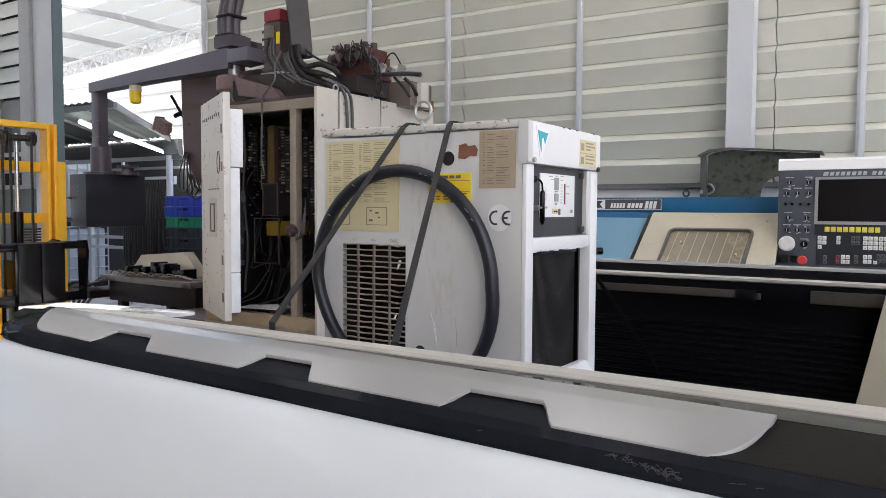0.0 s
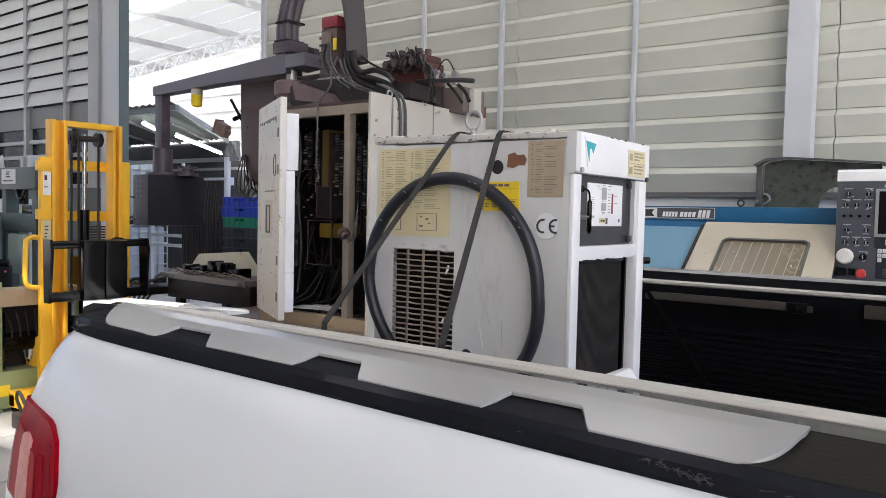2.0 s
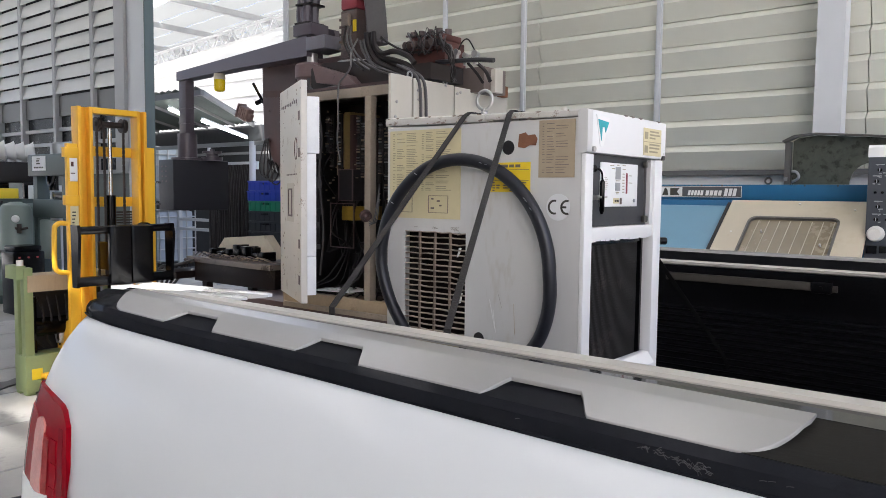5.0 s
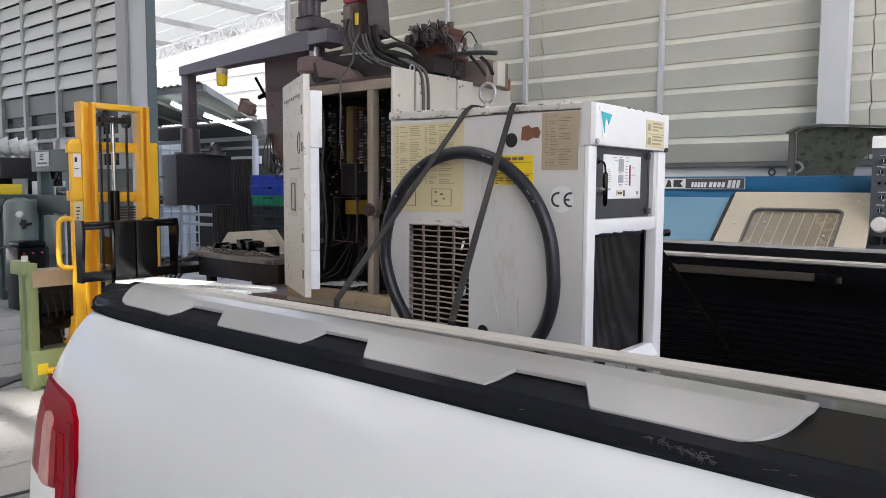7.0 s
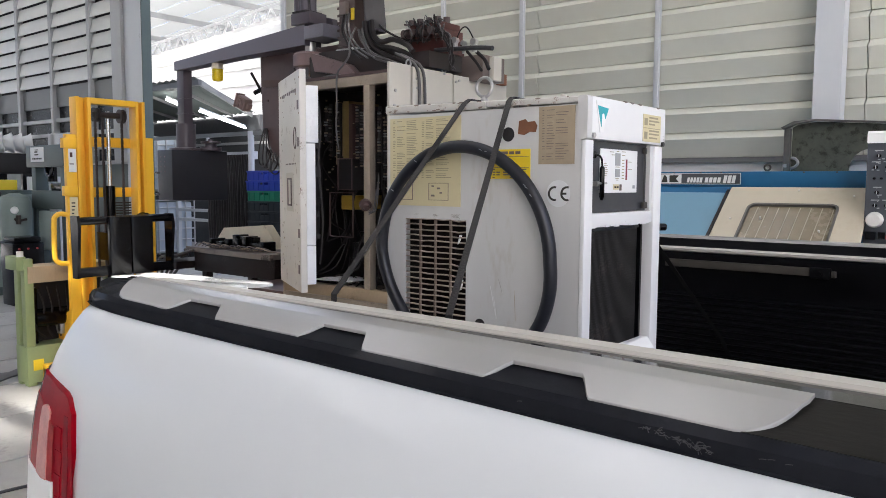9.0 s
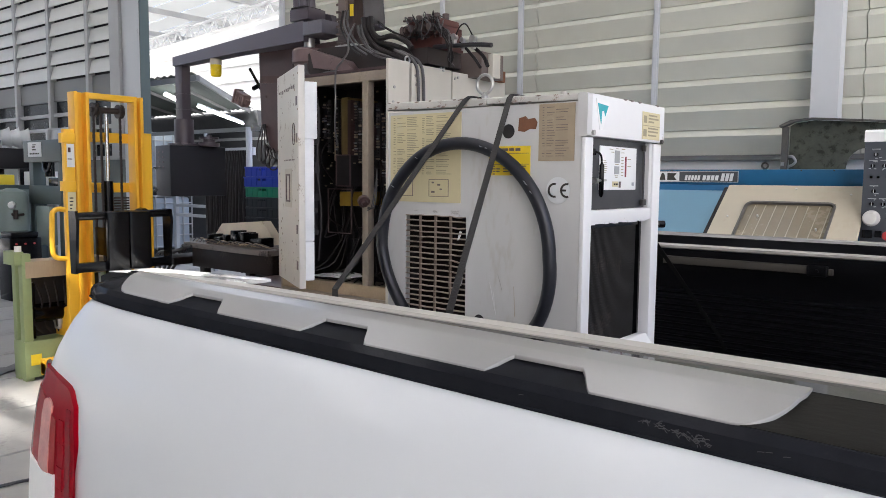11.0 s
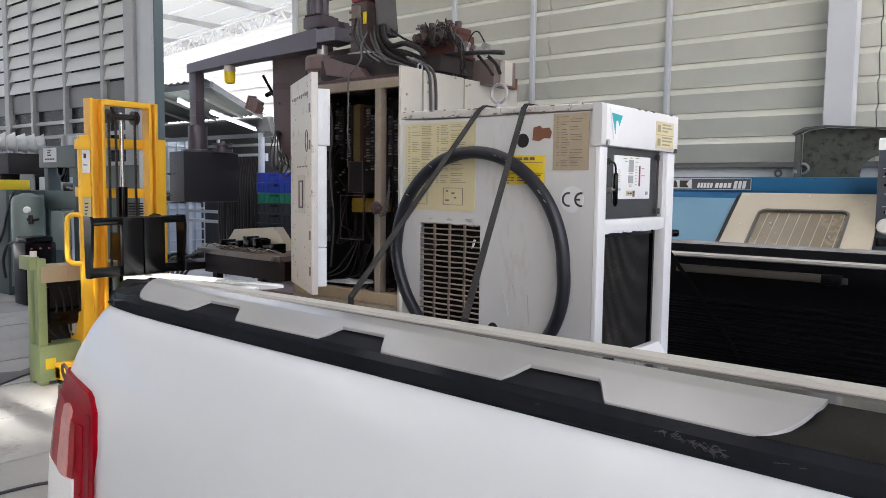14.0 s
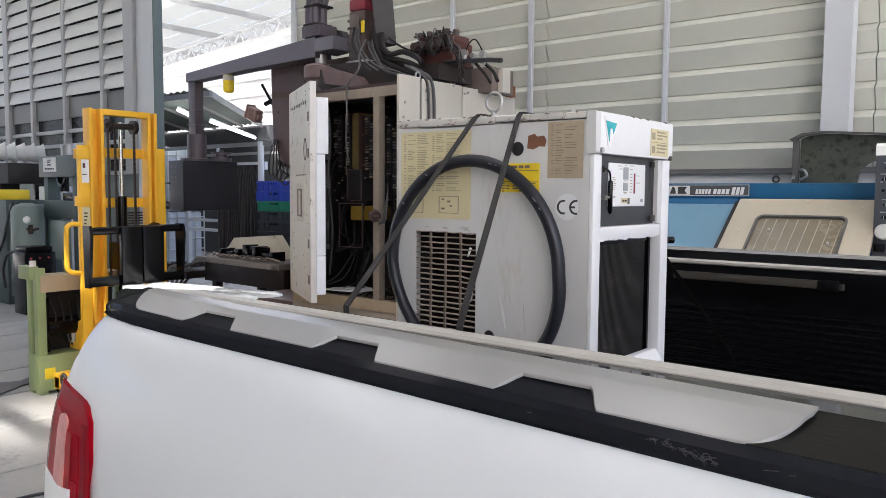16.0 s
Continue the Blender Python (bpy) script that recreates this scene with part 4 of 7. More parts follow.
face = bp("control_face", (CX1 - 0.012, 1.188, 1.288, CX1 - 0.0095, 1.334, 1.3645), M_PAPER, bay, "white operating panel with small displays", 0.001)
FX = CX1 - 0.0095
for y0, y1, z0, z1 in ((1.243, 1.262, 1.336, 1.358), (1.243, 1.261, 1.316, 1.330)):
    bp("display", (FX, y0, z0, FX + 0.0009, y1, z1), M_CAGE, face)
bp("level_bar", (FX, 1.2855, 1.311, FX + 0.0008, 1.2905, 1.348), M_MOTORR, face, "dull red level bar")
bm = bm_new()
for k in range(7):
    box(bm, FX, 1.270, 1.313 + k * 0.0054, FX + 0.0008, 1.278, 1.3143 + k * 0.0054)
for k in range(7):
    box(bm, FX, 1.200, 1.318 + k * 0.0034, FX + 0.0008, 1.200 + random.uniform(0.007, 0.014), 1.3189 + k * 0.0034)
for y, z in ((1.222, 1.359), (1.228, 1.354), (1.248, 1.3605), (1.270, 1.3605), (1.270, 1.354), (1.245, 1.333), (1.245, 1.3125), (1.247, 1.310), (1.296, 1.343), (1.296, 1.330)):
    box(bm, FX, y, z, FX + 0.0008, y + random.uniform(0.008, 0.015), z + 0.0012)
part("printed_mark", bm, M_INKF, face, "", "stuff")
bp("switch_plate", (FX, 1.236, 1.2935, FX + 0.0009, 1.258, 1.303), M_LABEL, face)
for y in (1.2405, 1.2495):
    bp("switch", (FX + 0.0009, y, 1.2965, FX + 0.003, y + 0.003, 1.2995), M_INK, face)
bp("switch", (FX, 1.262, 1.292, FX + 0.002, 1.267, 1.303), M_TBOX, face)
bp("switch", (FX, 1.316, 1.2955, FX + 0.002, 1.322, 1.3015), M_CAGE, face)
bm = bm_new()
cyl(bm, (CX1 - 0.012, 1.1495, 1.352), (CX1 + 0.000, 1.1495, 1.352), 0.0058, seg=12)
tube(bm, [(CX1 - 0.002, 1.1495, 1.352), (CX1 + 0.003, 1.156, 1.351), (CX1 + 0.005, 1.163, 1.345), (CX1 + 0.005, 1.166, 1.332)], 0.0018, 8)
lathe(bm, (CX1 + 0.005, 1.166, 1.334), (CX1 + 0.004, 1.168, 1.276), [(0, 0.0016), (0.06, 0.0042), (0.9, 0.0042), (1, 0.002)], 10)
part("latch", bm, M_BLACK, bay, "black latch lever")
bm = bm_new()
cyl(bm, (CX1 - 0.012, 1.160, 1.304), (CX1 + 0.001, 1.160, 1.304), 0.0052, seg=6)
cyl(bm, (CX1 + 0.003, 1.152, 1.304), (CX1 + 0.006, 1.180, 1.305), 0.0022, seg=6)
part("latch_pin", bm, M_STEEL, bay, "bright latch pin")
bm = bm_new()
cyl(bm, (CX1 - 0.008, 1.362, 1.268), (CX1 - 0.008, 1.362, 1.366), 0.0012, seg=6)
box(bm, CX1 - 0.011, 1.356, 1.258, CX1 - 0.004, 1.372, 1.270, 0.002)
box(bm, CX1 - 0.011, 1.358, 1.360, CX1 - 0.004, 1.366, 1.372, 0.002)
part("panel_catch", bm, M_INK, bay, "black wire catch")
# filter
fil = bp("filter_frame", (CX1 - 0.036, BY0, 0.996, CX1 - 0.030, BY1, 1.2305), M_CABIN, chiller, "black dusty air filter")
bm = bm_new()
for k in range(50):
    z = 1.0 + k * 0.0046
    loft(bm, [[(CX1 - 0.030, y, z + w), (CX1 - 0.026, y, z + w), (CX1 - 0.026, y, z + w + 0.0017), (CX1 - 0.030, y, z + w + 0.0017)] for y, w in [(BY0 + 0.002 + (BY1 - BY0 - 0.016) * j / 9, random.uniform(-0.0006, 0.0006)) for j in range(10)]])
for k in range(52):
    y = BY0 + 0.003 + k * 0.0045
    box(bm, CX1 - 0.0262, y, 0.998, CX1 - 0.0248, y + 0.0012, 1.229)
part("filter_wire", bm, M_FILTER, fil)
bp("filter_edge", (CX1 - 0.030, BY1 - 0.014, 0.998, CX1 - 0.018, BY1 - 0.007, 1.229), M_BLACK, fil)
bp("filter_edge", (CX1 - 0.030, BY0 + 0.001, 1.221, CX1 - 0.020, BY1 - 0.015, 1.229), M_BLACK, fil)
cp("knob", (CX1 - 0.002, CY1 + 0.002, 1.220), (CX1 + 0.006, CY1 + 0.012, 1.220), 0.007, M_BLACK, chiller)

# labels and marks on the side panel
def label(x0, z0, x1, z1, m, name, text):
    return bp(name, (x0, CY0 - 0.0014, z0, x1, CY0 - 0.0002, z1), m, side_panel, text)

def rows_of_bars(x0, x1, ztop, n, dz, h, cols, keep=0.85):
    bm = bm_new()
    for k in range(n):
        for a, b in cols:
            if random.random() < keep:
                xa = x0 + (x1 - x0) * a
                xb = xa + (x1 - x0) * (b - a) * random.uniform(0.55, 1.0)
                box(bm, xa, CY0 - 0.0022, ztop - k * dz - h, xb, CY0 - 0.0013, ztop - k * dz)
    return bm

label(-0.9965, 1.2600, -0.8205, 1.4285, M_LABEL, "instruction_label", "yellowed instruction sheet with faded text rows")
part("faded_text", rows_of_bars(-0.993, -0.825, 1.4235, 33, 0.0034, 0.0012, ((0.03, 0.07), (0.09, 0.22), (0.24, 0.42), (0.47, 0.51), (0.53, 0.66), (0.68, 0.90)), 0.72), M_INKF, side_panel)
bm = bm_new()
for x0, x1 in ((-0.968, -0.937), (-0.8967, -0.8486)):
    for d in ((x0, 1.271, x1, 1.272), (x0, 1.303, x1, 1.304), (x0, 1.271, x0 + 0.001, 1.304), (x1 - 0.001, 1.271, x1, 1.304)):
        box(bm, d[0], CY0 - 0.0023, d[1], d[2], CY0 - 0.0013, d[3])
    for k in range(4 if x1 > -0.9 else 0):
        xx, zz = random.uniform(x0 + .006, x1 - .014), random.uniform(1.275, 1.298)
        box(bm, xx, CY0 - 0.0022, zz, xx + random.uniform(.003, .009), CY0 - 0.0013, zz + random.uniform(.002, .005))
part("printed_diagram", bm, M_TBOX, side_panel, "", "stuff")
label(-0.6535, 1.3365, -0.5845, 1.4325, M_LABELB, "notice_label", "browned peeling paper notice")
part("faded_text", rows_of_bars(-0.650, -0.588, 1.427, 20, 0.0043, 0.0009, ((0.06, 0.14), (0.2, 0.45), (0.48, 0.9)), 0.8), M_TBOX, side_panel)
label(-0.7560, 1.3118, -0.6700, 1.3632, M_WARN, "warning_label", "yellow warning sticker with dark text rows")
bm = rows_of_bars(-0.751, -0.673, 1.329, 4, 0.0046, 0.0021, ((0.04, 0.12), (0.14, 0.30), (0.33, 0.48), (0.51, 0.58), (0.61, 0.78), (0.81, 0.96)), 0.9)
for d in ((-0.7535, 1.350, -0.6725, 1.3508), (-0.7535, 1.331, -0.6725, 1.3318), (-0.730, 1.3545, -0.716, 1.3595), (-0.713, 1.3545, -0.703, 1.3595), (-0.700, 1.3545, -0.690, 1.3595)):
    box(bm, d[0], CY0 - 0.0022, d[1], d[2], CY0 - 0.0013, d[3])
part("warning_text", bm, M_TBOX, side_panel, "", "stuff")
bm = bm_new()
cyl(bm, (-0.614, CY0 - 0.0014, 1.287), (-0.614, CY0 - 0.0002, 1.287), 0.0225, seg=28)
part("round_sticker", bm, M_PLASTW, side_panel, "round pale conformity sticker")

def arc(bm, cx, cz, r, w, a0, a1, seg=14):
    ring = []
    for k in range(seg + 1):
        t = radians(a0 + (a1 - a0) * k / seg)
        c, s = math.cos(t), math.sin(t)
        ring.append([(cx + r * c, CY0 - 0.0024, cz + r * s), (cx + (r - w) * c, CY0 - 0.0024, cz + (r - w) * s), (cx + (r - w) * c, CY0 - 0.0013, cz + (r - w) * s), (cx + r * c, CY0 - 0.0013, cz + r * s)])
    loft(bm, ring)

bm = bm_new()
arc(bm, -0.6205, 1.287, 0.0125, 0.0034, 75, 285)
arc(bm, -0.5965, 1.287, 0.0125, 0.0034, 75, 285)
box(bm, -0.608, CY0 - 0.0024, 1.2853, -0.598, CY0 - 0.0013, 1.2887)
part("ce_letters", bm, M_INK, side_panel, "black letters CE")
# Black disc on the panel, in place of the shade in a hole.
bm = bm_new()
cyl(bm, (-0.716, CY0 - 0.0005, 1.389), (-0.716, CY0 - 0.0012, 1.389), 0.0125, seg=20)
part("cable_hole", bm, M_CABIN, side_panel, "black disc for the shade in a cable hole")
bm = bm_new()
prism(bm, [(-0.696, 1.389), (-0.683, 1.387), (-0.672, 1.392), (-0.660, 1.391), (-0.657, 1.402), (-0.662, 1.410), (-0.676, 1.409), (-0.681, 1.414), (-0.694, 1.411)], "y", CY0 - 0.0012, CY0 - 0.0002)
part("rust_patch", bm, M_RUST, side_panel, "bare rust-brown patch")
# Second black disc, again for a hole's dark inside.
bm = bm_new()
cyl(bm, (-0.774, CY0 - 0.0006, 1.0445), (-0.774, CY0 - 0.0014, 1.0445), 0.0115, seg=20)
part("cable_hole", bm, M_CABIN, side_panel, "black disc for the shade in a cable hole")
for x, z, dx, h, m in ((-0.752, 1.118, 0.012, 0.052, M_CHILLW), (-0.744, 1.100, 0.006, 0.040, M_CHILLW), (-0.700, 1.115, 0.003, 0.055, M_LABELB), (-0.735, 1.135, 0.010, 0.030, M_SCUFFP), (-0.640, 1.150, 0.002, 0.020, M_SCUFFP)):
    bm = bm_new()
    loft(bm, [[(x + dx * u, CY0 - 0.0005, z - h * u), (x + dx * u + 0.0012 * math.sin(3.1 * u + 0.05), CY0 - 0.0005, z - h * u), (x + dx * u + 0.0006, CY0 + 0.0005, z - h * u)] for u in (0.0, 0.25, 0.5, 0.75, 1.0)])
    part("scratch", bm, m, side_panel, "thin paint scratch")
# stickers on the header
bm = bm_new()
prism(bm, [(1.140, 1.440), (1.188, 1.4375), (1.165, 1.389), (1.155, 1.389)], "x", CX1 + 0.0042, CX1 + 0.0052)
part("maker_mark", bm, M_PAPER, header)
bm = bm_new()
prism(bm, [(1.145, 1.4325), (1.183, 1.4300), (1.172, 1.412), (1.168, 1.421), (1.160, 1.420), (1.158, 1.398)], "x", CX1 + 0.0052, CX1 + 0.0060)
part("maker_mark", bm, M_TEAL, header, "teal triangle mark")
bp("caution_label", (CX1 + 0.0042, 1.3235, 1.382, CX1 + 0.0052, 1.4015, 1.432), M_LABEL, header, "cream caution sticker with small rows")
bm = bm_new()
for z in (1.425, 1.419, 1.413, 1.401, 1.395, 1.388):
    box(bm, CX1 + 0.0052, 1.349, z, CX1 + 0.0058, 1.349 + random.uniform(.02, .046), z + 0.003)
for z in (1.412, 1.387):
    box(bm, CX1 + 0.0052, 1.328, z, CX1 + 0.0058, 1.341, z + 0.013)
box(bm, CX1 + 0.0052, 1.3245, 1.4065, CX1 + 0.0058, 1.4005, 1.4075)
part("caution_text", bm, M_INKF, header)
# eye bolts on the top
def eye_bolt(name, c, R, r, parent, m, ax="y"):
    bm = bm_new()
    pts = [(c[0] + R * math.cos(a), c[1], c[2] + R * math.sin(a)) if ax == "y" else (c[0], c[1] + R * math.cos(a), c[2] + R * math.sin(a)) for a in [2 * math.pi * k / 20 for k in range(20)]]
    tube(bm, pts, r, 8, 1, closed=True)
    lathe(bm, (c[0], c[1], c[2] - R - r - 0.35 * R), (c[0], c[1], c[2] - R + r), [(0, r * 2.4), (0.4, r * 2.3), (0.7, r * 1.3), (1, r * 1.2)], 12)
    return part(name, bm, m, parent, "steel lifting eye")

eye_bolt("eye_bolt", (-0.793, 1.150, 1.4795), 0.0175, 0.0030, chiller, M_STEEL)
cp("cap_screw", (-0.632, 1.16, CZ1 - 0.002), (-0.632, 1.16, CZ1 + 0.010), 0.006, M_BEIGE, chiller)

# hose loop hung on the chiller
def hose_at(a):
    z = 1.1725 + 0.197 * math.sin(a)
    low = min(1.0, max(0.0, (1.1725 - z) / 0.115))
    return Vector((-0.8106 + 0.193 * math.cos(a) + 0.014 * low, CY0 - 0.018 - 0.004 * math.sin(a), z))

bm = bm_new()
tube(bm, [hose_at(2 * math.pi * k / 84) for k in range(84)], 0.0116, 14, 1, closed=True)
hose = solo("rubber_hose", bm, M_HOSE, "thick dark rubber hose looped over the chiller side", "hose")
hrnd = random.Random(19)
for a in (1.28, 1.22, 1.15, 0.72, 0.70, 0.60, 2.1, 2.5):
    c = hose_at(a + hrnd.uniform(-0.02, 0.02)) + Vector((0, -0.0115, 0.002))
    bm = bm_new()
    lathe(bm, c, c + Vector((hrnd.uniform(0.004, 0.008), 0.0004, hrnd.uniform(-0.005, -0.001))), [(0, 0.0003), (0.4, 0.0009), (1, 0.0003)], 6)
    part("dust_speck", bm, M_CAGE, hose, "pale dust speck")
# tie-down straps
def strap(pts, side=(1, 0.3, 0), w=0.0098, m=None):
    bm = bm_new()
    band(bm, pts, w, 0.002, side)
    return solo("tie_strap", bm, m or M_STRAP, "worn dark tie-down strap from the chiller to the bed rail", "strap", group="tie straps")

strap([(-0.800, CY1 + 0.01, 1.4535), (-0.800, CY0 - 0.003, 1.4545), (-0.806, CY0 - 0.010, 1.4475), (-0.797, 0.776, 1.137), (-0.79, 0.770, 1.06)])
strap([(-0.708, CY1 + 0.01, 1.4515), (-0.708, CY0 - 0.003, 1.4525), (-0.709, CY0 - 0.010, 1.4455), (-0.578, 0.777, 1.13), (-0.575, 0.770, 1.06)])
strap([(-0.72, CY1 + 0.006, CZ1 + 0.004), (-0.715, 1.62, 1.25), (-0.62, 1.98, 0.90), (-0.61, 2.0, 0.86)], w=0.010, m=M_STRAPD)

# ---- CNC lathe behind the truck ----
lathe_m = thing("cnc_lathe", (-0.9, 4.3, 0.0), "old blue and cream CNC lathe with slate control panel", "lathe")
bp("base", (-2.6, 3.78, 0.0, 1.0, 4.85, 0.98), M_BLUE, lathe_m, bev=0.01)
bm = bm_new()
box(bm, -2.6, 4.105, 1.292, 1.0, 4.85, 1.374, 0.006)
bar = part("top_cover", bm, M_BLUE, lathe_m, "deep blue top cover")
bp("head_body", (-2.6, 4.14, 0.98, 1.0, 4.85, 1.292), M_BLUE, lathe_m)
bm = bm_new()
prism(bm, [(4.075, 1.262), (4.085, 1.2915), (4.14, 1.2915), (4.14, 1.262)], "x", -2.6, -1.305)
part("cover_ledge", bm, M_BLUE, lathe_m)
bm = bm_new()
prism(bm, [(4.070, 1.2615), (3.76, 1.03), (3.76, 0.985), (4.14, 0.985), (4.14, 1.2615)], "x", -2.6, -1.315)
part("fixed_guard", bm, M_PALEB, lathe_m, "faded light blue sloping guard")
# sloping sliding door
def on_door(x, s, out):
    """s runs down the slope from the top edge."""
    d, n = Vector((0, -0.795, -0.607)), Vector((0, -0.607, 0.795))
    return Vector((x, 4.062, 1.277)) + d * s + n * out

def door_prism(bm, outline, a, b):
    loft(bm, [[on_door(x, s, a) for x, s in outline], [on_door(x, s, b) for x, s in outline]])

def door_box(bm, x0, s0, x1, s1, a, b):
    door_prism(bm, [(x0, s0), (x1, s0), (x1, s1), (x0, s1)], a, b)

WX0, WX1, WS0, WS1 = -1.155, -0.752, 0.143, 0.44
bm = bm_new()
o4 = [(-1.285, 0), (-0.640, 0), (-0.618, 0.47), (-1.285, 0.47)]
i4 = [(WX0, WS0), (WX1, WS0), (WX1, WS1), (WX0, WS1)]
loft(bm, [[on_door(*p, h) for p in r] for r, h in ((o4, 0.0), (o4, 0.019), ([(-1.282, 0.003), (-0.643, 0.003), (-0.621, 0.467), (-1.282, 0.467)], 0.022), (i4, 0.022), (i4, 0.0))], caps=False, closed=True)
door = part("sliding_door", bm, M_LDOOR, lathe_m, "cream sloping door yellowed by oil")
bm = bm_new()
outer, inner = rounded(WX0 - 0.007, WS0 - 0.007, WX1 + 0.007, WS1, 0.040), rounded(WX0 + 0.004, WS0 + 0.004, WX1 - 0.004, WS1 - 0.012, 0.030)
loft(bm, [[on_door(*p, 0.020) for p in outer], [on_door(*p, 0.027) for p in outer], [on_door(*p, 0.027) for p in inner], [on_door(*p, 0.012) for p in inner]], caps=False)
part("window_seal", bm, M_FLANGE, door, "worn brown rubber window seal")
bm = bm_new()
door_prism(bm, rounded(WX0 + 0.001, WS0 + 0.001, WX1 - 0.001, WS1 - 0.01, 0.03), 0.008, 0.013)
part("door_glass", bm, M_LGLASS, door, "oil-hazed window")
bm = bm_new()
for k in range(8):
    x = WX0 + 0.040 + k * 0.049
    bm = bm_new()
    door_prism(bm, [(x, WS0 + 0.012), (x + 0.0042, WS0 + 0.012), (x - 0.002, WS1 - 0.02), (x - 0.0062, WS1 - 0.02)], 0.013, 0.0142)
    part("window_bar", bm, M_LSEAM, door)
bm = bm_new()
for x, s in ((-1.08, 0.245), (-0.80, 0.33), (-1.22, 0.26), (-0.70, 0.07), (-0.95, 0.03)):
    c = on_door(x, s, 0.0)
    cp("screw", c, c + Vector((0, -0.607, 0.795)) * 0.026, 0.005, M_KNOB, door, seg=8)
# Black strip put into the door gap in place of its shade.
bm = bm_new()
door_box(bm, -1.312, 0.0, -1.292, 0.46, -0.02, 0.004)
part("door_gap_seal", bm, M_CABIN, lathe_m, "black strip for the shade in the door gap")
# name plate: model lettering as plain bars
plate = bp("name_plate", (-1.80, 4.099, 1.306, -1.257, 4.1045, 1.366), M_DARKP, bar, "grey name plate with white marks")
bm = bm_new()
for d in ((-1.80, 1.3635, -1.257, 1.366), (-1.80, 1.306, -1.257, 1.3085), (-1.2595, 1.306, -1.257, 1.366)):
    box(bm, d[0], 4.0975, d[1], d[2], 4.099, d[3])
def slant_bars(bm, x0, x1, z0, z1, n):
    """Bold slanted lettering as plain bars."""
    w = (x1 - x0) / n
    for k in range(n):
        a, q = x0 + w * k, 0.18 * (z1 - z0)
        prism(bm, [(a + w * 0.10, z0), (a + w * 0.84, z0), (a + w * 0.84 + q, z1), (a + w * 0.10 + q, z1)], "y", 4.0975, 4.099)

slant_bars(bm, -1.547, -1.460, 1.3155, 1.3425, 5)
slant_bars(bm, -1.450, -1.360, 1.3155, 1.3425, 4)
slant_bars(bm, -1.352, -1.284, 1.3125, 1.3530, 3)
prism(bm, [(-1.80, 1.311), (-1.576, 1.311), (-1.576, 1.360), (-1.80, 1.360)], "y", 4.0978, 4.099)
part("plate_marks", bm, M_PAPER, plate)
bm = bm_new()
prism(bm, [(-1.690, 1.316), (-1.655, 1.316), (-1.660, 1.345), (-1.668, 1.355), (-1.676, 1.355)], "y", 4.0968, 4.0978)
prism(bm, [(-1.644, 1.316), (-1.590, 1.316), (-1.606, 1.336), (-1.590, 1.355), (-1.644, 1.355)], "y", 4.0968, 4.0978)
part("plate_marks", bm, M_INK, plate)
eye_bolt("eye_bolt", (-1.142, 4.16, 1.3945), 0.0155, 0.0048, lathe_m, M_INK)
bm = bm_new()
for x in (-1.62, -1.47, -1.36, -0.95, -0.80):
    cp("screw", (x, 4.103, 1.368), (x, 4.098, 1.368), 0.004, M_INK, bar, seg=8)
# control panel
panel = bp("control_panel", (-0.632, 3.86, 1.00, 0.42, 4.10, 1.492), M_PANEL, lathe_m, "slate grey control panel with screen and keys", 0.004)
bm = bm_new()
prism(bm, [(3.858, 1.4925), (3.858, 1.535), (3.872, 1.546), (4.10, 1.546), (4.10, 1.4925)], "x", -0.634, 0.42)
part("panel_hood", bm, M_PLINTH, panel, "cream panel hood")
F = 3.86
def pbar(bm, x0, z0, x1, z1, out=0.002, y=F):
    box(bm, x0, y - out, z0, x1, y, z1)

bm = bm_new()
for d in ((-0.475, 1.243, -0.080, 1.257), (-0.475, 1.447, -0.080, 1.458), (-0.475, 1.257, -0.462, 1.447), (-0.092, 1.257, -0.080, 1.447)):
    pbar(bm, *d, out=0.008)
part("screen_bezel", bm, M_CAGE, panel, "worn grey screen bezel")
bm = bm_new()
pbar(bm, -0.462, 1.257, -0.092, 1.447, 0.003)
part("screen", bm, M_SCREEN, panel, "dark blank screen")
bm = bm_new()
pbar(bm, -0.473, 1.1949999999999998, 0.10, 1.25, 0.004)
part("key_strip", bm, M_KEYD, panel)
for k in range(9):
    x = -0.431 + k * 0.025
    key = bp("function_key", (x, F - 0.008, 1.209, x + 0.02, F - 0.0041, 1.232), M_KEYY, panel, bev=0.002)
    bp("key_legend", (x + 0.008, F - 0.0088, 1.217, x + 0.012, F - 0.0081, 1.224), M_LABEL, key)
bm = bm_new()
pbar(bm, -0.464, 1.056, 0.40, 1.205, 0.003)
part("keypad", bm, M_KEYD, panel, "dark key field")
def keys(x0, z0, nx, nz, dx, dz, m):
    for i in range(nx):
        for k in range(nz):
            xx, zz = x0 + i * dx, z0 + k * dz
            key = bp("key", (xx + dx * 0.08, F - 0.007, zz + dz * 0.08, xx + dx * 0.92, F - 0.0031, zz + dz * 0.92), m, panel, bev=0.001)
            bp("key_legend", (xx + dx * 0.30, F - 0.0078, zz + dz * 0.30, xx + dx * random.uniform(0.5, 0.72), F - 0.0071, zz + dz * random.uniform(0.5, 0.7)), M_CAGE if m == M_KEYW else M_KEYD, key)
for g in ((-0.46, 1.15, 2, 2, 0.0195, 0.021), (-0.459, 1.129, 1, 1, 0.019, 0.021), (-0.383, 1.152, 1, 2, 0.019, 0.0205), (-0.277, 1.13, 6, 3, 0.0203, 0.021), (-0.363, 1.065, 2, 2, 0.019, 0.0215), (-0.275, 1.069, 2, 2, 0.018, 0.021), (-0.235, 1.068, 1, 1, 0.018, 0.018)):
    keys(*g, M_KEYW)
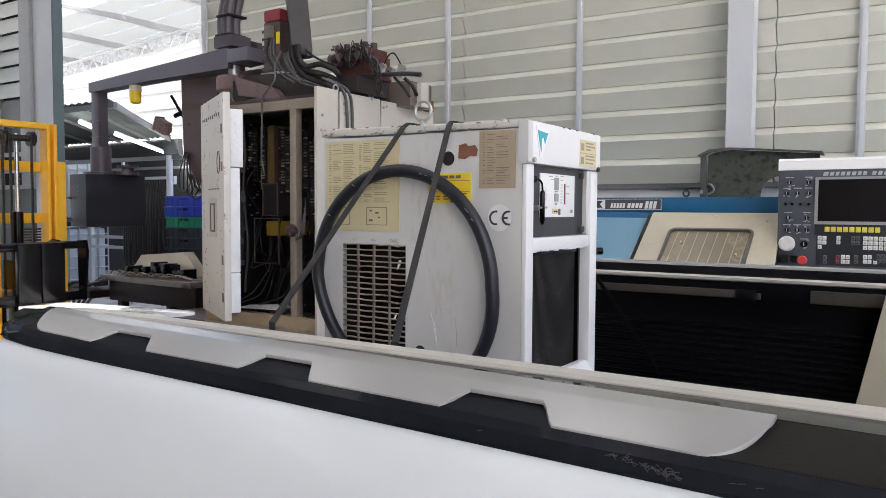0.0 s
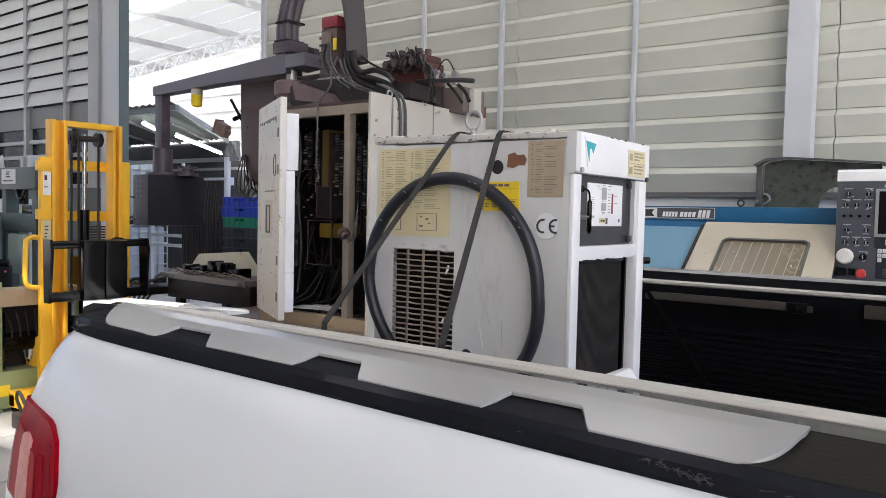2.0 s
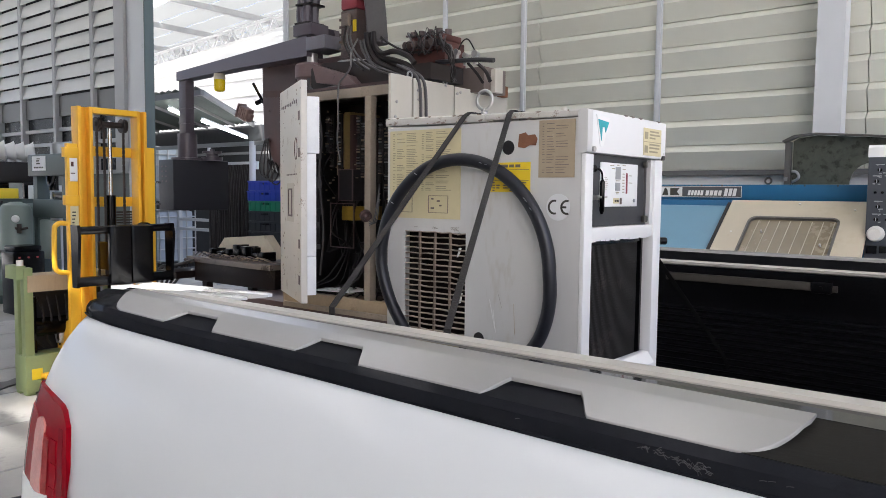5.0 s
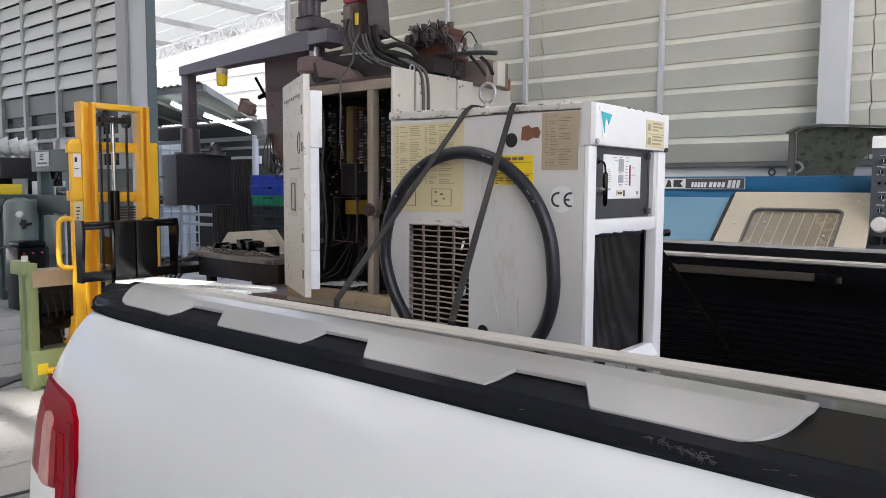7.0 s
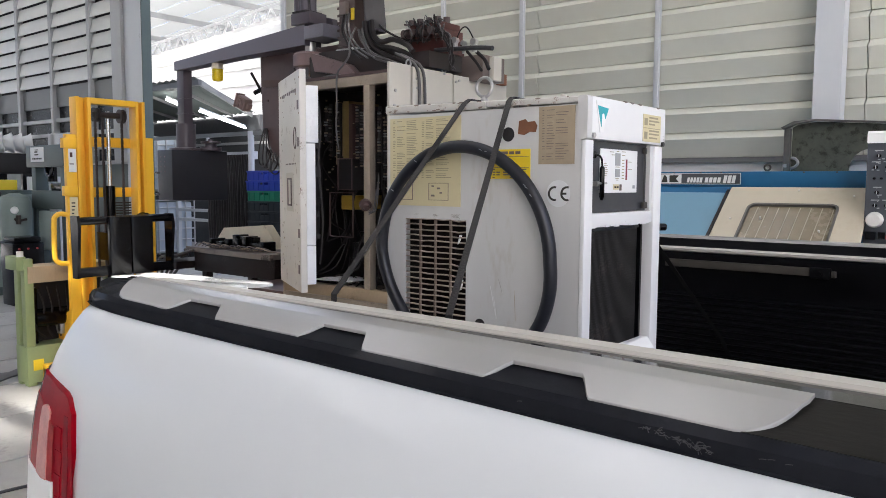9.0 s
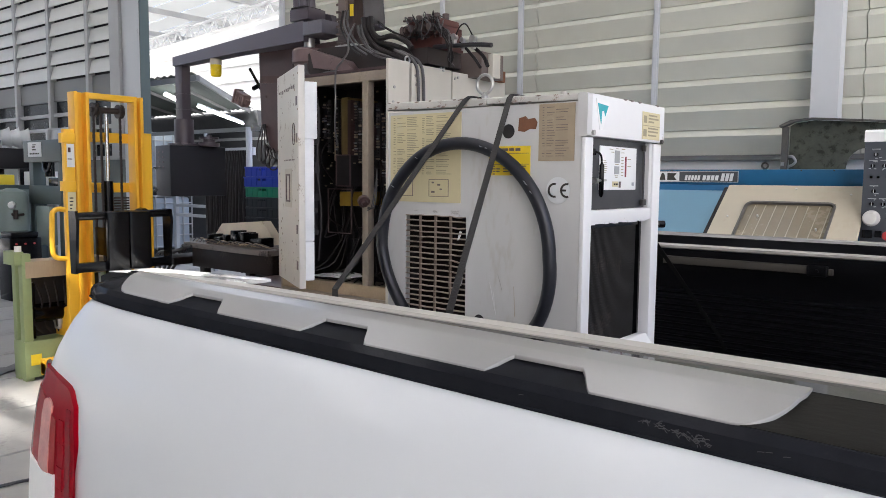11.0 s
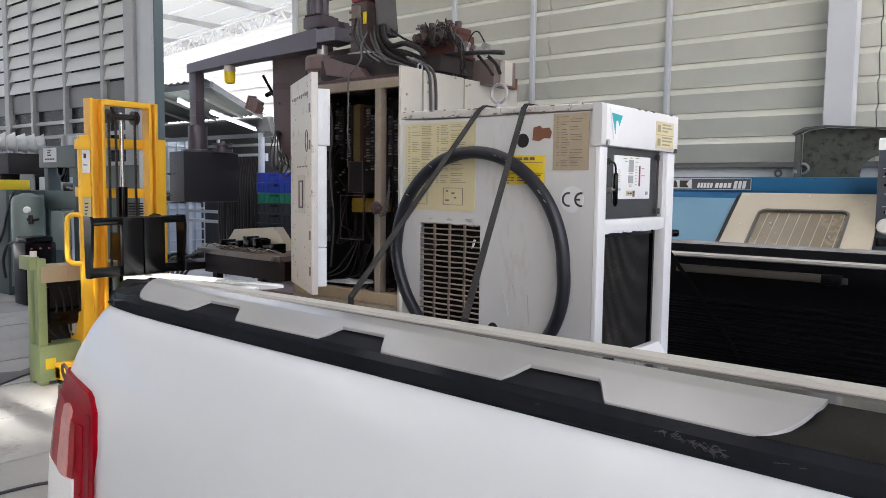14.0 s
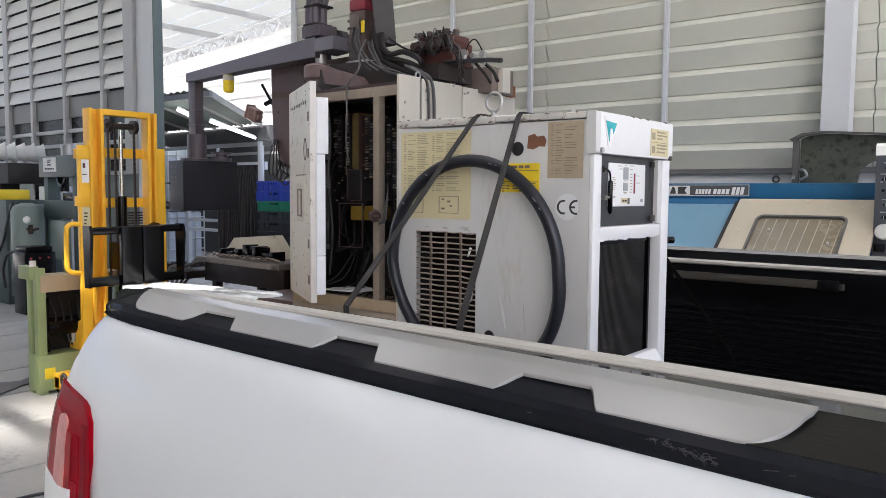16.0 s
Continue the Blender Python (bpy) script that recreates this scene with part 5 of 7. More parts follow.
for g in ((-0.324, 1.151, 2, 2, 0.018, 0.021), (-0.436, 1.062, 1, 2, 0.019, 0.021), (-0.311, 1.067, 1, 2, 0.019, 0.021), (-0.222, 1.074, 3, 2, 0.0177, 0.021)):
    keys(*g, M_CABLEG)
keys(-0.383, 1.064, 1, 2, 0.017, 0.021, M_MOTORR)
# switches: rows of small knobs with white ticks
for x, z in ((-0.584, 1.435), (-0.502, 1.435), (-0.594, 1.385), (-0.548, 1.385), (-0.502, 1.385), (-0.598, 1.335), (-0.57, 1.335), (-0.535, 1.335), (-0.500, 1.335), (-0.585, 1.272), (-0.506, 1.272), (-0.59, 1.215), (-0.545, 1.215), (-0.505, 1.215), (-0.515, 1.150)):
    cp("switch_knob", (x, F, z), (x, F - 0.014, z), (0.0055 if z == 1.335 else 0.0085) if z > 1.2 else 0.015, M_BLACK, panel, seg=12)
bm = bm_new()
for x, z in ((-0.584, 1.435), (-0.502, 1.435), (-0.594, 1.385), (-0.548, 1.385), (-0.502, 1.385), (-0.585, 1.272), (-0.506, 1.272), (-0.515, 1.150), (-0.59, 1.215), (-0.545, 1.215), (-0.505, 1.215)):
    for k in range(4):
        xx, zz = x + random.uniform(-.018, .014), z + random.choice((-1, 1)) * random.uniform(0.012, 0.021)
        pbar(bm, xx, zz, xx + random.uniform(.004, .012), zz + .004, 0.0014)
    pbar(bm, x - 0.018, z + 0.022, x + 0.016, z + 0.026, 0.0014)
    box(bm, x - 0.002, F - 0.0155, z - 0.007, x + 0.002, F - 0.014, z + 0.008)
x = -0.445
for w in (0.024, 0.02, 0.018, 0.02, 0.018, 0.02, 0.018, 0.018, 0, 0.02, 0.02, 0.024, 0, 0.018, 0.02):
    if w:
        prism(bm, [(x, 1.464), (x + w - 0.004, 1.464), (x + w, 1.481), (x + 0.004, 1.481)], "y", F - 0.0014, F)
    x += w + 0.003 if w else 0.014
part("panel_print", bm, M_PRINT, panel, "", "stuff")
bm = bm_new()
lathe(bm, (-0.588, F, 1.151), (-0.588, F - 0.045, 1.151), [(0, 0.034), (0.15, 0.036), (0.6, 0.034), (0.9, 0.030), (1, 0.026)], 24)
part("handwheel", bm, M_KNOB, panel, "grey-white pulse handwheel")
bm = bm_new()
lathe(bm, (-0.518, F, 1.076), (-0.518, F - 0.04, 1.076), [(0, 0.012), (0.4, 0.012), (0.45, 0.021), (0.85, 0.021), (1, 0.016)], 20)
part("emergency_stop", bm, M_ESTOP, panel, "red mushroom stop button")
bm = bm_new()
pbar(bm, -0.622, 1.062, -0.582, 1.098, 0.012)
pbar(bm, -0.572, 1.066, -0.545, 1.096, 0.008)
part("key_switch", bm, M_BLACK, panel)
# splash plate standing on the back of the lathe
bm = bm_new()
out = [(-1.165, 1.376), (-1.165, 1.632), (-1.135, 1.648), (-1.035, 1.662), (-0.560, 1.625), (-0.560, 1.376), (-0.665, 1.376)]
out += [(-0.765 + 0.102 * math.cos(radians(a)), 1.385 + 0.118 * math.sin(radians(a))) for a in range(5, 180, 14)] + [(-0.868, 1.376)]
prism(bm, out, "y", 4.70, 4.712)
splash = solo("splash_plate", bm, M_GUARD, "speckled dark green steel plate standing on the lathe", "splash plate")
bm = bm_new()
box(bm, -1.200, 4.66, 1.376, -1.168, 4.70, 1.628, 0.003)
prism(bm, [(-1.215, 1.632), (-1.15, 1.664), (-1.035, 1.673), (-0.545, 1.634), (-0.535, 1.610), (-0.552, 1.612), (-0.560, 1.6265), (-1.035, 1.6635), (-1.14, 1.652), (-1.20, 1.620)], "y", 4.64, 4.70)
part("plate_flange", bm, M_FLANGE, splash, "worn dark grey folded edge")
bm = bm_new()
tube(bm, [(-1.165, 4.69, 1.40), (-1.14, 4.685, 1.41), (-1.125, 4.685, 1.43), (-1.14, 4.685, 1.455), (-1.165, 4.69, 1.46)], 0.008, 8)
box(bm, -1.200, 4.652, 1.405, -1.180, 4.66, 1.425)
part("catch", bm, M_CAGE, splash)

# ---- machine tool with open electrical cabinet ----
mach = thing("milling_machine", (-3.4, 3.9, 0.0), "dark brown oily machine tool body behind the cabinet", "machine tool")
bp("base_block", (-4.36, 3.16, 0.0, -2.70, 4.7, 0.60), M_BROWN, mach, bev=0.01)
bp("column", (-4.26, 3.64, 0.60, -3.72, 4.45, 2.24), M_BROWN, mach, bev=0.012)
bm = bm_new()
prism(bm, [(-4.58, 2.26), (-4.575, 2.0), (-4.56, 1.70), (-4.45, 1.515), (-4.34, 1.45), (-4.20, 1.45), (-4.20, 2.26)], "y", 3.585, 3.638)
part("column_cover", bm, M_BROWN, mach, "brown side cover")
bm = bm_new()
prism(bm, [(-4.56, 2.05), (-4.555, 2.0), (-4.22, 1.98), (-4.22, 2.03)], "y", 3.575, 3.584)
for z in (1.62, 1.84, 2.16):
    cyl(bm, (-4.50, 3.584, z + 0.06), (-4.50, 3.578, z + 0.06), 0.010, seg=8)
part("cover_seam", bm, M_BROWNR, mach, "", "stuff")
bm = bm_new()
prism(bm, [(-3.74, 1.955), (-3.74, 2.10), (-3.62, 2.125), (-3.10, 2.10), (-2.95, 2.045), (-2.74, 2.045), (-2.74, 1.955)], "y", 3.32, 3.62)
part("top_bridge", bm, M_BRIDGE, mach, "top bridge coloured near black for its shadow")
# swing arm with pendant
arm = thing("pendant_arm", (-3.82, 3.4, 1.95), "dark slate swing arm carrying the charcoal operator pendant", "swing arm")
bm = bm_new()
lathe(bm, (-3.82, 3.40, 2.005), (-3.82, 3.40, 2.145), [(0, 0.075), (0.08, 0.095), (0.3, 0.098), (0.36, 0.112), (0.9, 0.112), (1, 0.10)], 26)
part("pivot", bm, M_HOUS, arm, "warm grey pivot housing")
bm = bm_new()
prism(bm, [(-3.66, 2.115), (-3.33, 2.015), (-3.266, 1.956), (-3.30, 1.945), (-3.62, 1.995)], "y", 3.255, 3.315)
part("pivot_lever", bm, M_HOUS, arm)
bm = bm_new()
tube(bm, [(-3.84, 3.30, 2.0), (-3.80, 3.27, 1.955), (-3.70, 3.25, 1.94), (-3.56, 3.24, 1.945), (-3.40, 3.25, 1.95)], 0.009, 8)
part("pivot_cable", bm, M_CABLEG, arm)
bm = bm_new()
prism(bm, [(-3.82, 2.400), (-3.715, 2.372), (-3.690, 2.30), (-3.645, 2.238), (-3.82, 2.225)], "y", 3.492, 3.54)
part("arm_bracket", bm, M_ARM, arm)
cp("collar", (-3.82, 3.40, 2.145), (-3.82, 3.40, 2.215), 0.036, M_STEEL, arm, "bright steel collar")
bm = bm_new()
box(bm, -3.795, 3.32, 2.222, -3.612, 3.49, 2.306, 0.006)
part("arm_head", bm, M_ARMEND, arm, "grey-blue arm head coloured lighter for its lit end")
bm = bm_new()
loft(bm, [[(x, y - w, z0), (x, y + w, z0), (x, y + w, z1), (x, y - w, z1)] for x, y, w, z0, z1 in ((-3.796, 3.400, 0.07, 2.190, 2.320), (-4.7, 3.49, 0.055, 2.208, 2.302), (-5.66, 3.60, 0.05, 2.212, 2.284))])
part("beam", bm, M_ARM, arm, "long slate beam")
bm = bm_new()
box(bm, -5.645, 3.560, 1.76, -5.545, 3.640, 2.213, 0.008)
box(bm, -5.652, 3.553, 1.86, -5.538, 3.647, 1.872)
box(bm, -5.652, 3.553, 1.985, -5.538, 3.647, 1.992)
part("drop_tube", bm, M_ARM, arm)
bm = bm_new()
lathe(bm, (-5.59, 3.60, 1.565), (-5.59, 3.60, 1.78), [(0, 0.135), (0.08, 0.135), (0.10, 0.080), (0.8, 0.078), (1, 0.078)], 16)
part("drop_flange", bm, M_ARM, arm)
rot = Matrix.Rotation(radians(-6), 4, 'Z')
bm = bm_new()
box(bm, -0.13, -0.245, -0.205, 0.13, 0.245, 0.205, 0.010)
for v in bm.verts:
    v.co = rot @ v.co + Vector((-5.585, 3.655, 1.358))
pend = part("pendant_box", bm, M_PEND, arm, "charcoal sheet metal pendant box")
def on_pend(x, y, z):
    return rot @ Vector((x, y, z)) + Vector((-5.585, 3.655, 1.358))
bm = bm_new()
for k in range(4):
    for j in range(2):
        c = on_pend(-0.06 + j * 0.07, -0.246, 0.15 - k * 0.04)
        cp("pendant_key", c, c + Vector((0, -0.004, 0)), 0.006, M_HOUS, pend, seg=8)
bm = bm_new()
tube(bm, [on_pend(-0.10, -0.245, 0.02), on_pend(-0.10, -0.30, 0.015), on_pend(-0.10, -0.305, -0.05), on_pend(-0.10, -0.30, -0.15), on_pend(-0.10, -0.245, -0.155)], 0.009, 8, 4)
part("pendant_grip", bm, M_CHROME, pend, "bright grab handle")
bm = bm_new()
lathe(bm, (-5.45, 3.74, 1.563), (-5.45, 3.74, 1.66), [(0, 0.085), (0.3, 0.085), (0.32, 0.05), (0.6, 0.05), (0.62, 0.08), (0.8, 0.08), (0.82, 0.02), (1, 0.02)], 14)
part("pendant_gland", bm, M_ARM, pend)
bm = bm_new()
lathe(bm, (-5.02, 3.52, 2.21), (-5.02, 3.52, 2.165), [(0, 0.042), (1, 0.046)], 18)
beacon = thing("beacon_lamp", (-5.02, 3.52, 2.21), "amber beacon lamp hung under the swing arm", "beacon lamp")
part("beacon_cap", bm, M_CASTCREAM, beacon, "tan beacon cap")
bm = bm_new()
lathe(bm, (-5.02, 3.52, 2.165), (-5.02, 3.52, 2.075), [(0, 0.039), (0.1, 0.042), (0.8, 0.041), (0.95, 0.036), (1, 0.024)], 18)
part("beacon_lens", bm, M_LAMPY, beacon, "amber lens")

# cabinet
QX0, QX1, QY0, QY1, QZ1 = -3.70, -2.76, 3.08, 4.12, 1.945
cab = thing("electrical_cabinet", (-3.23, 3.5, 0.60), "open beige electrical cabinet full of dark dusty wiring", "cabinet")
for y0, y1, z1 in ((3.015, 3.186, 1.948), (3.203, 3.560, 1.944), (3.571, 4.12, 1.940)):
    bp("side_panel", (QX1 - 0.018, y0, 0.60, QX1, y1, z1), M_BEIGE, cab, "beige side panel", 0.003)
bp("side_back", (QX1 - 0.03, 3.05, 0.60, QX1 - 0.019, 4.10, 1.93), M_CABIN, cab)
bm = bm_new()
for y, z in ((3.05, 1.72), (3.06, 1.80), (3.235, 1.88), (3.25, 1.855), (3.24, 1.83), (3.59, 1.90), (3.62, 1.91), (3.60, 1.72)):
    cyl(bm, (QX1, y, z), (QX1 + 0.006, y, z), 0.008, seg=10)
part("panel_screw", bm, M_STEEL, cab)
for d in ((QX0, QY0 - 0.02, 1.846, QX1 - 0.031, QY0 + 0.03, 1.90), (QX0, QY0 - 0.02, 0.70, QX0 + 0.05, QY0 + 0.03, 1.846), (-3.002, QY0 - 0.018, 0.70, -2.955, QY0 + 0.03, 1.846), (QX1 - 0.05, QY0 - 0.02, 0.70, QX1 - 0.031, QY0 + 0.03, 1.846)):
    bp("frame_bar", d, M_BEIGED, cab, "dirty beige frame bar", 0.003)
bp("frame_bar", (QX0, QY0 - 0.02, 0.632, QX1 - 0.031, QY0 + 0.03, 0.70), M_TAN, cab, "tan dirty bottom bar", 0.003)
# Black back and lining sheets carry the cabinet's inner shade.
bp("back_plate", (QX0, 3.62, 0.60, QX1 - 0.031, 3.64, 1.93), M_CABIN, cab, "mounting plate coloured black for the shade inside")
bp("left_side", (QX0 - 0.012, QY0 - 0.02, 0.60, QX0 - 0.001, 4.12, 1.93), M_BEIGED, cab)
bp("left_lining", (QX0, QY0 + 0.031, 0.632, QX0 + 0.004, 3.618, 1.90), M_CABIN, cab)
bp("roof_sheet", (QX0, QY0 - 0.02, 1.902, QX1 - 0.031, 4.12, 1.918), M_BROWN, cab)
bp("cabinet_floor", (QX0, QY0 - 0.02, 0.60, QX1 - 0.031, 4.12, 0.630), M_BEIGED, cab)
eye_bolt("eye_bolt", (-2.772, 3.180, 1.957), 0.019, 0.0052, cab, M_CAGE, "x")
eye_bolt("eye_bolt", (-2.766, 3.482, 1.960), 0.019, 0.0052, cab, M_CAGE, "x")
# electrics inside
rnd = random.Random(5)
for k in range(46):
    w, h, dpt = rnd.uniform(0.03, 0.11), rnd.uniform(0.03, 0.16), rnd.uniform(0.03, 0.14)
    x, z = rnd.uniform(QX0 + 0.06, QX1 - 0.16), rnd.uniform(0.75, 1.72)
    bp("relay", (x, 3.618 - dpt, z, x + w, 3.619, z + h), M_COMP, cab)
for k, (x, z, w, h, m) in enumerate(((-3.545, 1.42, 0.024, 0.39, M_TAN), (-3.468, 1.40, 0.058, 0.41, M_GOLD), (-3.405, 1.42, 0.030, 0.37, M_BROWN), (-3.465, 1.137, 0.10, 0.088, M_BRASS), (-2.93, 1.28, 0.09, 0.13, M_BOARD), (-2.95, 0.70, 0.10, 0.13, M_WOOD), (-3.47, 1.26, 0.14, 0.19, M_COMP))):
    bp("switchgear", (x, 3.36 - 0.01 * k, z, x + w, 3.617, z + h), m, cab, bev=0.003)
for x0, z0, x1, z1 in ((-3.539, 0.965, -3.325, 1.245), (-3.465, 1.258, -3.335, 1.455)):
    for d in ((x0, z0, x0 + 0.008, z1), (x1 - 0.008, z0, x1, z1), (x0 + 0.008, z1 - 0.006, x1 - 0.008, z1), (x0 + 0.008, z0, x1 - 0.008, z0 + 0.006)):
        bp("drive_frame", (d[0], 3.296, d[1], d[2], 3.302, d[3]), M_HOUS, cab, "dull grey frame edge")
trnd = random.Random(83)
for x, z0, z1 in ((-3.615, 1.56, 1.79), (-3.575, 1.47, 1.80), (-3.505, 1.43, 1.80), (-3.335, 1.45, 1.78), (-3.295, 1.40, 1.74), (-3.15, 1.42, 1.76), (-3.10, 1.30, 1.70), (-2.88, 1.34, 1.80)):
    rail = bp("terminal_rail", (x, 3.335, z0, x + 0.030, 3.350, z1), M_COMP, cab, "dark terminal rail")
    n = int((z1 - z0) / 0.017)
    for k in range(n):
        if trnd.random() < 0.72:
            z = z0 + 0.003 + k * 0.017
            bp("terminal_block", (x + trnd.uniform(0.002, 0.007), 3.322, z, x + trnd.uniform(0.018, 0.028), 3.3345, z + trnd.uniform(0.006, 0.011)), trnd.choice((M_CABLEG, M_LABELB, M_COMP, M_CAGE, M_TBOX)), rail)
bm = bm_new()
loft(bm, [[(x - 0.03 - w, 3.2 + w, z), (x, 3.17, z), (x + 0.03 + w, 3.22, z), (x, 3.30, z)] for x, z, w in ((-3.60, 0.98, 0.02), (-3.61, 1.15, 0.035), (-3.60, 1.35, 0.03), (-3.61, 1.50, 0.0))])
part("door_wiring_loom", bm, M_CABLE, cab, "sagging dark grey wiring loom")
bm = bm_new()
for k in range(70):
    x, z = rnd.choice((rnd.uniform(-3.66, -3.52), rnd.uniform(-3.42, -3.02), rnd.uniform(-2.95, -2.82))), rnd.uniform(1.25, 1.84)
    y = rnd.uniform(3.30, 3.40)
    box(bm, x, y, z, x + rnd.uniform(.004, .014), y + 0.01, z + rnd.uniform(.004, .012))
part("terminal", bm, M_LABELB, cab, "small pale terminals", "stuff")
bm = bm_new()
for k in range(26):
    x, z = rnd.uniform(QX0 + 0.1, QX1 - 0.12), rnd.uniform(1.0, 1.8)
    pts = [(x, 3.46, z)]
    for j in range(3):
        pts.append((pts[-1][0] + rnd.uniform(-.06, .06), rnd.uniform(3.34, 3.46), pts[-1][2] - rnd.uniform(.06, .2)))
    bm = bm_new()
    tube(bm, pts, rnd.uniform(.004, .009), 6, 4)
    part("wire", bm, M_CABLE, cab)
bm = bm_new()
for k in range(12):
    x = rnd.uniform(QX0 + 0.2, QX1 - 0.2)
    bm = bm_new()
    tube(bm, [(x, 3.4, 0.98), (x + rnd.uniform(-.1, .1), 3.3, 0.78), (x + rnd.uniform(-.15, .15), 3.2, 0.72), (x + rnd.uniform(-.2, .2), 3.25, 0.66)], rnd.uniform(.003, .006), 6, 4)
    part("wire", bm, M_CABLE, cab)
bm = bm_new()
for k in range(10):
    z = 1.40 + k * 0.028
    bp("breaker", (-2.93 + rnd.uniform(-.01, .01), 3.26, z, -2.86, 3.30, z + 0.014), M_CABLEG, cab)
bm = bm_new()
lathe(bm, (-2.985, 3.05, 1.19), (-2.945, 3.03, 1.165), [(0, 0.022), (0.1, 0.034), (0.6, 0.034), (0.65, 0.02), (1, 0.015)], 16)
part("fan_motor", bm, M_BROWN, cab, "brown fan motor hanging by its wires")
for k in range(3):
    bm = bm_new()
    tube(bm, [(-2.93, 3.03, 1.13 + 0.01 * k), (-2.89 + 0.01 * k, 3.02, 1.15), (-2.875 + 0.008 * k, 3.03, 1.24), (-2.885, 3.06, 1.32 + 0.02 * k)], 0.003, 6, 4)
    part("wire", bm, M_CABLEG, cab)
for k in range(4):
    bm = bm_new()
    c = Vector((-3.36 + 0.05 * k, 3.16 + 0.03 * (k % 2), 0.705 + 0.004 * k))
    r2 = Matrix.Rotation(rnd.uniform(-.5, .5), 4, 'Z') @ Matrix.Rotation(rnd.uniform(-.12, .12), 4, 'X')
    box(bm, -0.10, -0.07, 0, 0.10, 0.07, 0.004)
    for v in bm.verts:
        v.co = r2 @ v.co + c + Vector((0, 0, 0.012))
    solo("paper_sheet", bm, M_PAPER, "loose white paper lying in the cabinet bottom", "paper", group="loose papers")
# open cabinet door, hung at the far corner
HINGE, DU, DN = Vector((-3.695, 3.052, 0)), Vector((0.874, -0.486, 0)), Vector((-0.486, -0.874, 0))
def on_leaf(u, w, z):
    return HINGE + DU * u + DN * w + Vector((0, 0, z))
def leaf_box(bm, u0, w0, z0, u1, w1, z1, bev=0.0):
    vs = bm_new()
    box(vs, u0, w0, z0, u1, w1, z1, bev)
    for v in vs.verts:
        v.co = on_leaf(*v.co)
    me = bpy.data.meshes.new("tmp")
    vs.to_mesh(me)
    vs.free()
    bm.from_mesh(me)
    bpy.data.meshes.remove(me)
bm = bm_new()
leaf_box(bm, 0.0, -0.018, 0.70, 0.625, 0.018, 1.912, 0.004)
leaf = part("cabinet_door", bm, M_DOORP, cab, "worn white cabinet door standing ajar")
bm = bm_new()
leaf_box(bm, 0.24, 0.0185, 1.14, 0.44, 0.021, 1.36)
part("handle_plate", bm, M_BEIGE, leaf)
bm = bm_new()
for d in ((0.28, 1.17, 0.30, 1.33), (0.38, 1.17, 0.40, 1.33), (0.30, 1.17, 0.38, 1.18), (0.30, 1.32, 0.38, 1.33)):
    leaf_box(bm, d[0], 0.021, d[1], d[2], 0.024, d[3])
part("handle_rim", bm, M_BROWN, leaf)
bm = bm_new()
pts = [on_leaf(0.50 + 0.035 * math.cos(a), 0.019, 1.55 + 0.06 * math.sin(a)) for a in [2 * math.pi * k / 18 for k in range(18)]]
tube(bm, pts, 0.003, 6, 1, closed=True)
for k in range(9):
    leaf_box(bm, 0.06 + k * 0.055, 0.0182, 1.805 - 0.004 * (k % 3), 0.09 + k * 0.055, 0.0195, 1.818)
for k in range(7):
    leaf_box(bm, 0.22 + k * 0.045, 0.0182, 1.405, 0.245 + k * 0.045, 0.0195, 1.413)
for z in (0.80, 1.0, 1.5, 1.7):
    leaf_box(bm, 0.56, 0.0182, z, 0.60, 0.0195, z + 0.05)
part("vent_and_marks", bm, M_BROWN, leaf, "", "stuff")
wr = random.Random(77)
bm = bm_new()
for k in range(46):
    u, z = wr.choice((wr.uniform(0.02, 0.16), wr.uniform(0.42, 0.61))), wr.uniform(0.75, 1.88)
    leaf_box(bm, u, 0.0181, z, u + wr.uniform(0.004, 0.022), 0.0187, z + wr.uniform(0.003, 0.014))
part("worn_spot", bm, M_BEIGED, leaf, "small worn spots", "stuff")
bm = bm_new()
for z0, z1, w in ((0.74, 0.96, 0.050), (0.958, 1.52, 0.050), (1.518, 1.83, 0.068)):
    leaf_box(bm, 0.33, -0.02 - w, z0 + 0.002, 0.615, -0.019, z1 - 0.002, 0.006)
part("foil_pad", bm, M_INSUL, leaf, "bright creased foil pad on the door inside")
bm = bm_new()
tube(bm, [on_leaf(0.60, -0.085, 1.80), on_leaf(0.61, -0.10, 1.60), on_leaf(0.60, -0.09, 1.40), on_leaf(0.61, -0.11, 1.1), on_leaf(0.58, -0.10, 0.85)], 0.007, 6)
for k in range(9):
    z = rnd.uniform(0.95, 1.75)
    leaf_box(bm, 0.59, -0.090 - rnd.uniform(0, .012), z, 0.61, -0.075, z + rnd.uniform(.01, .04))
part("door_wiring", bm, M_CABLE, leaf)

# motor, hoses and hydraulics on the bridge
motor = thing("servo_motor", (-3.46, 3.42, 2.10), "black servo motor with faded red cap on the machine top", "motor")
bm = bm_new()
box(bm, -3.54, 3.36, 2.11, -3.40, 3.50, 2.44, 0.012)
part("motor_body", bm, M_MOTOR, motor)
for k in range(6):
    bp("motor_fin", (-3.545, 3.352, 2.15 + 0.045 * k, -3.435, 3.3595, 2.165 + 0.045 * k), M_MOTOR, motor)
bp("connector_box", (-3.50, 3.325, 2.335, -3.44, 3.3515, 2.41), M_TBOX, motor, bev=0.004)
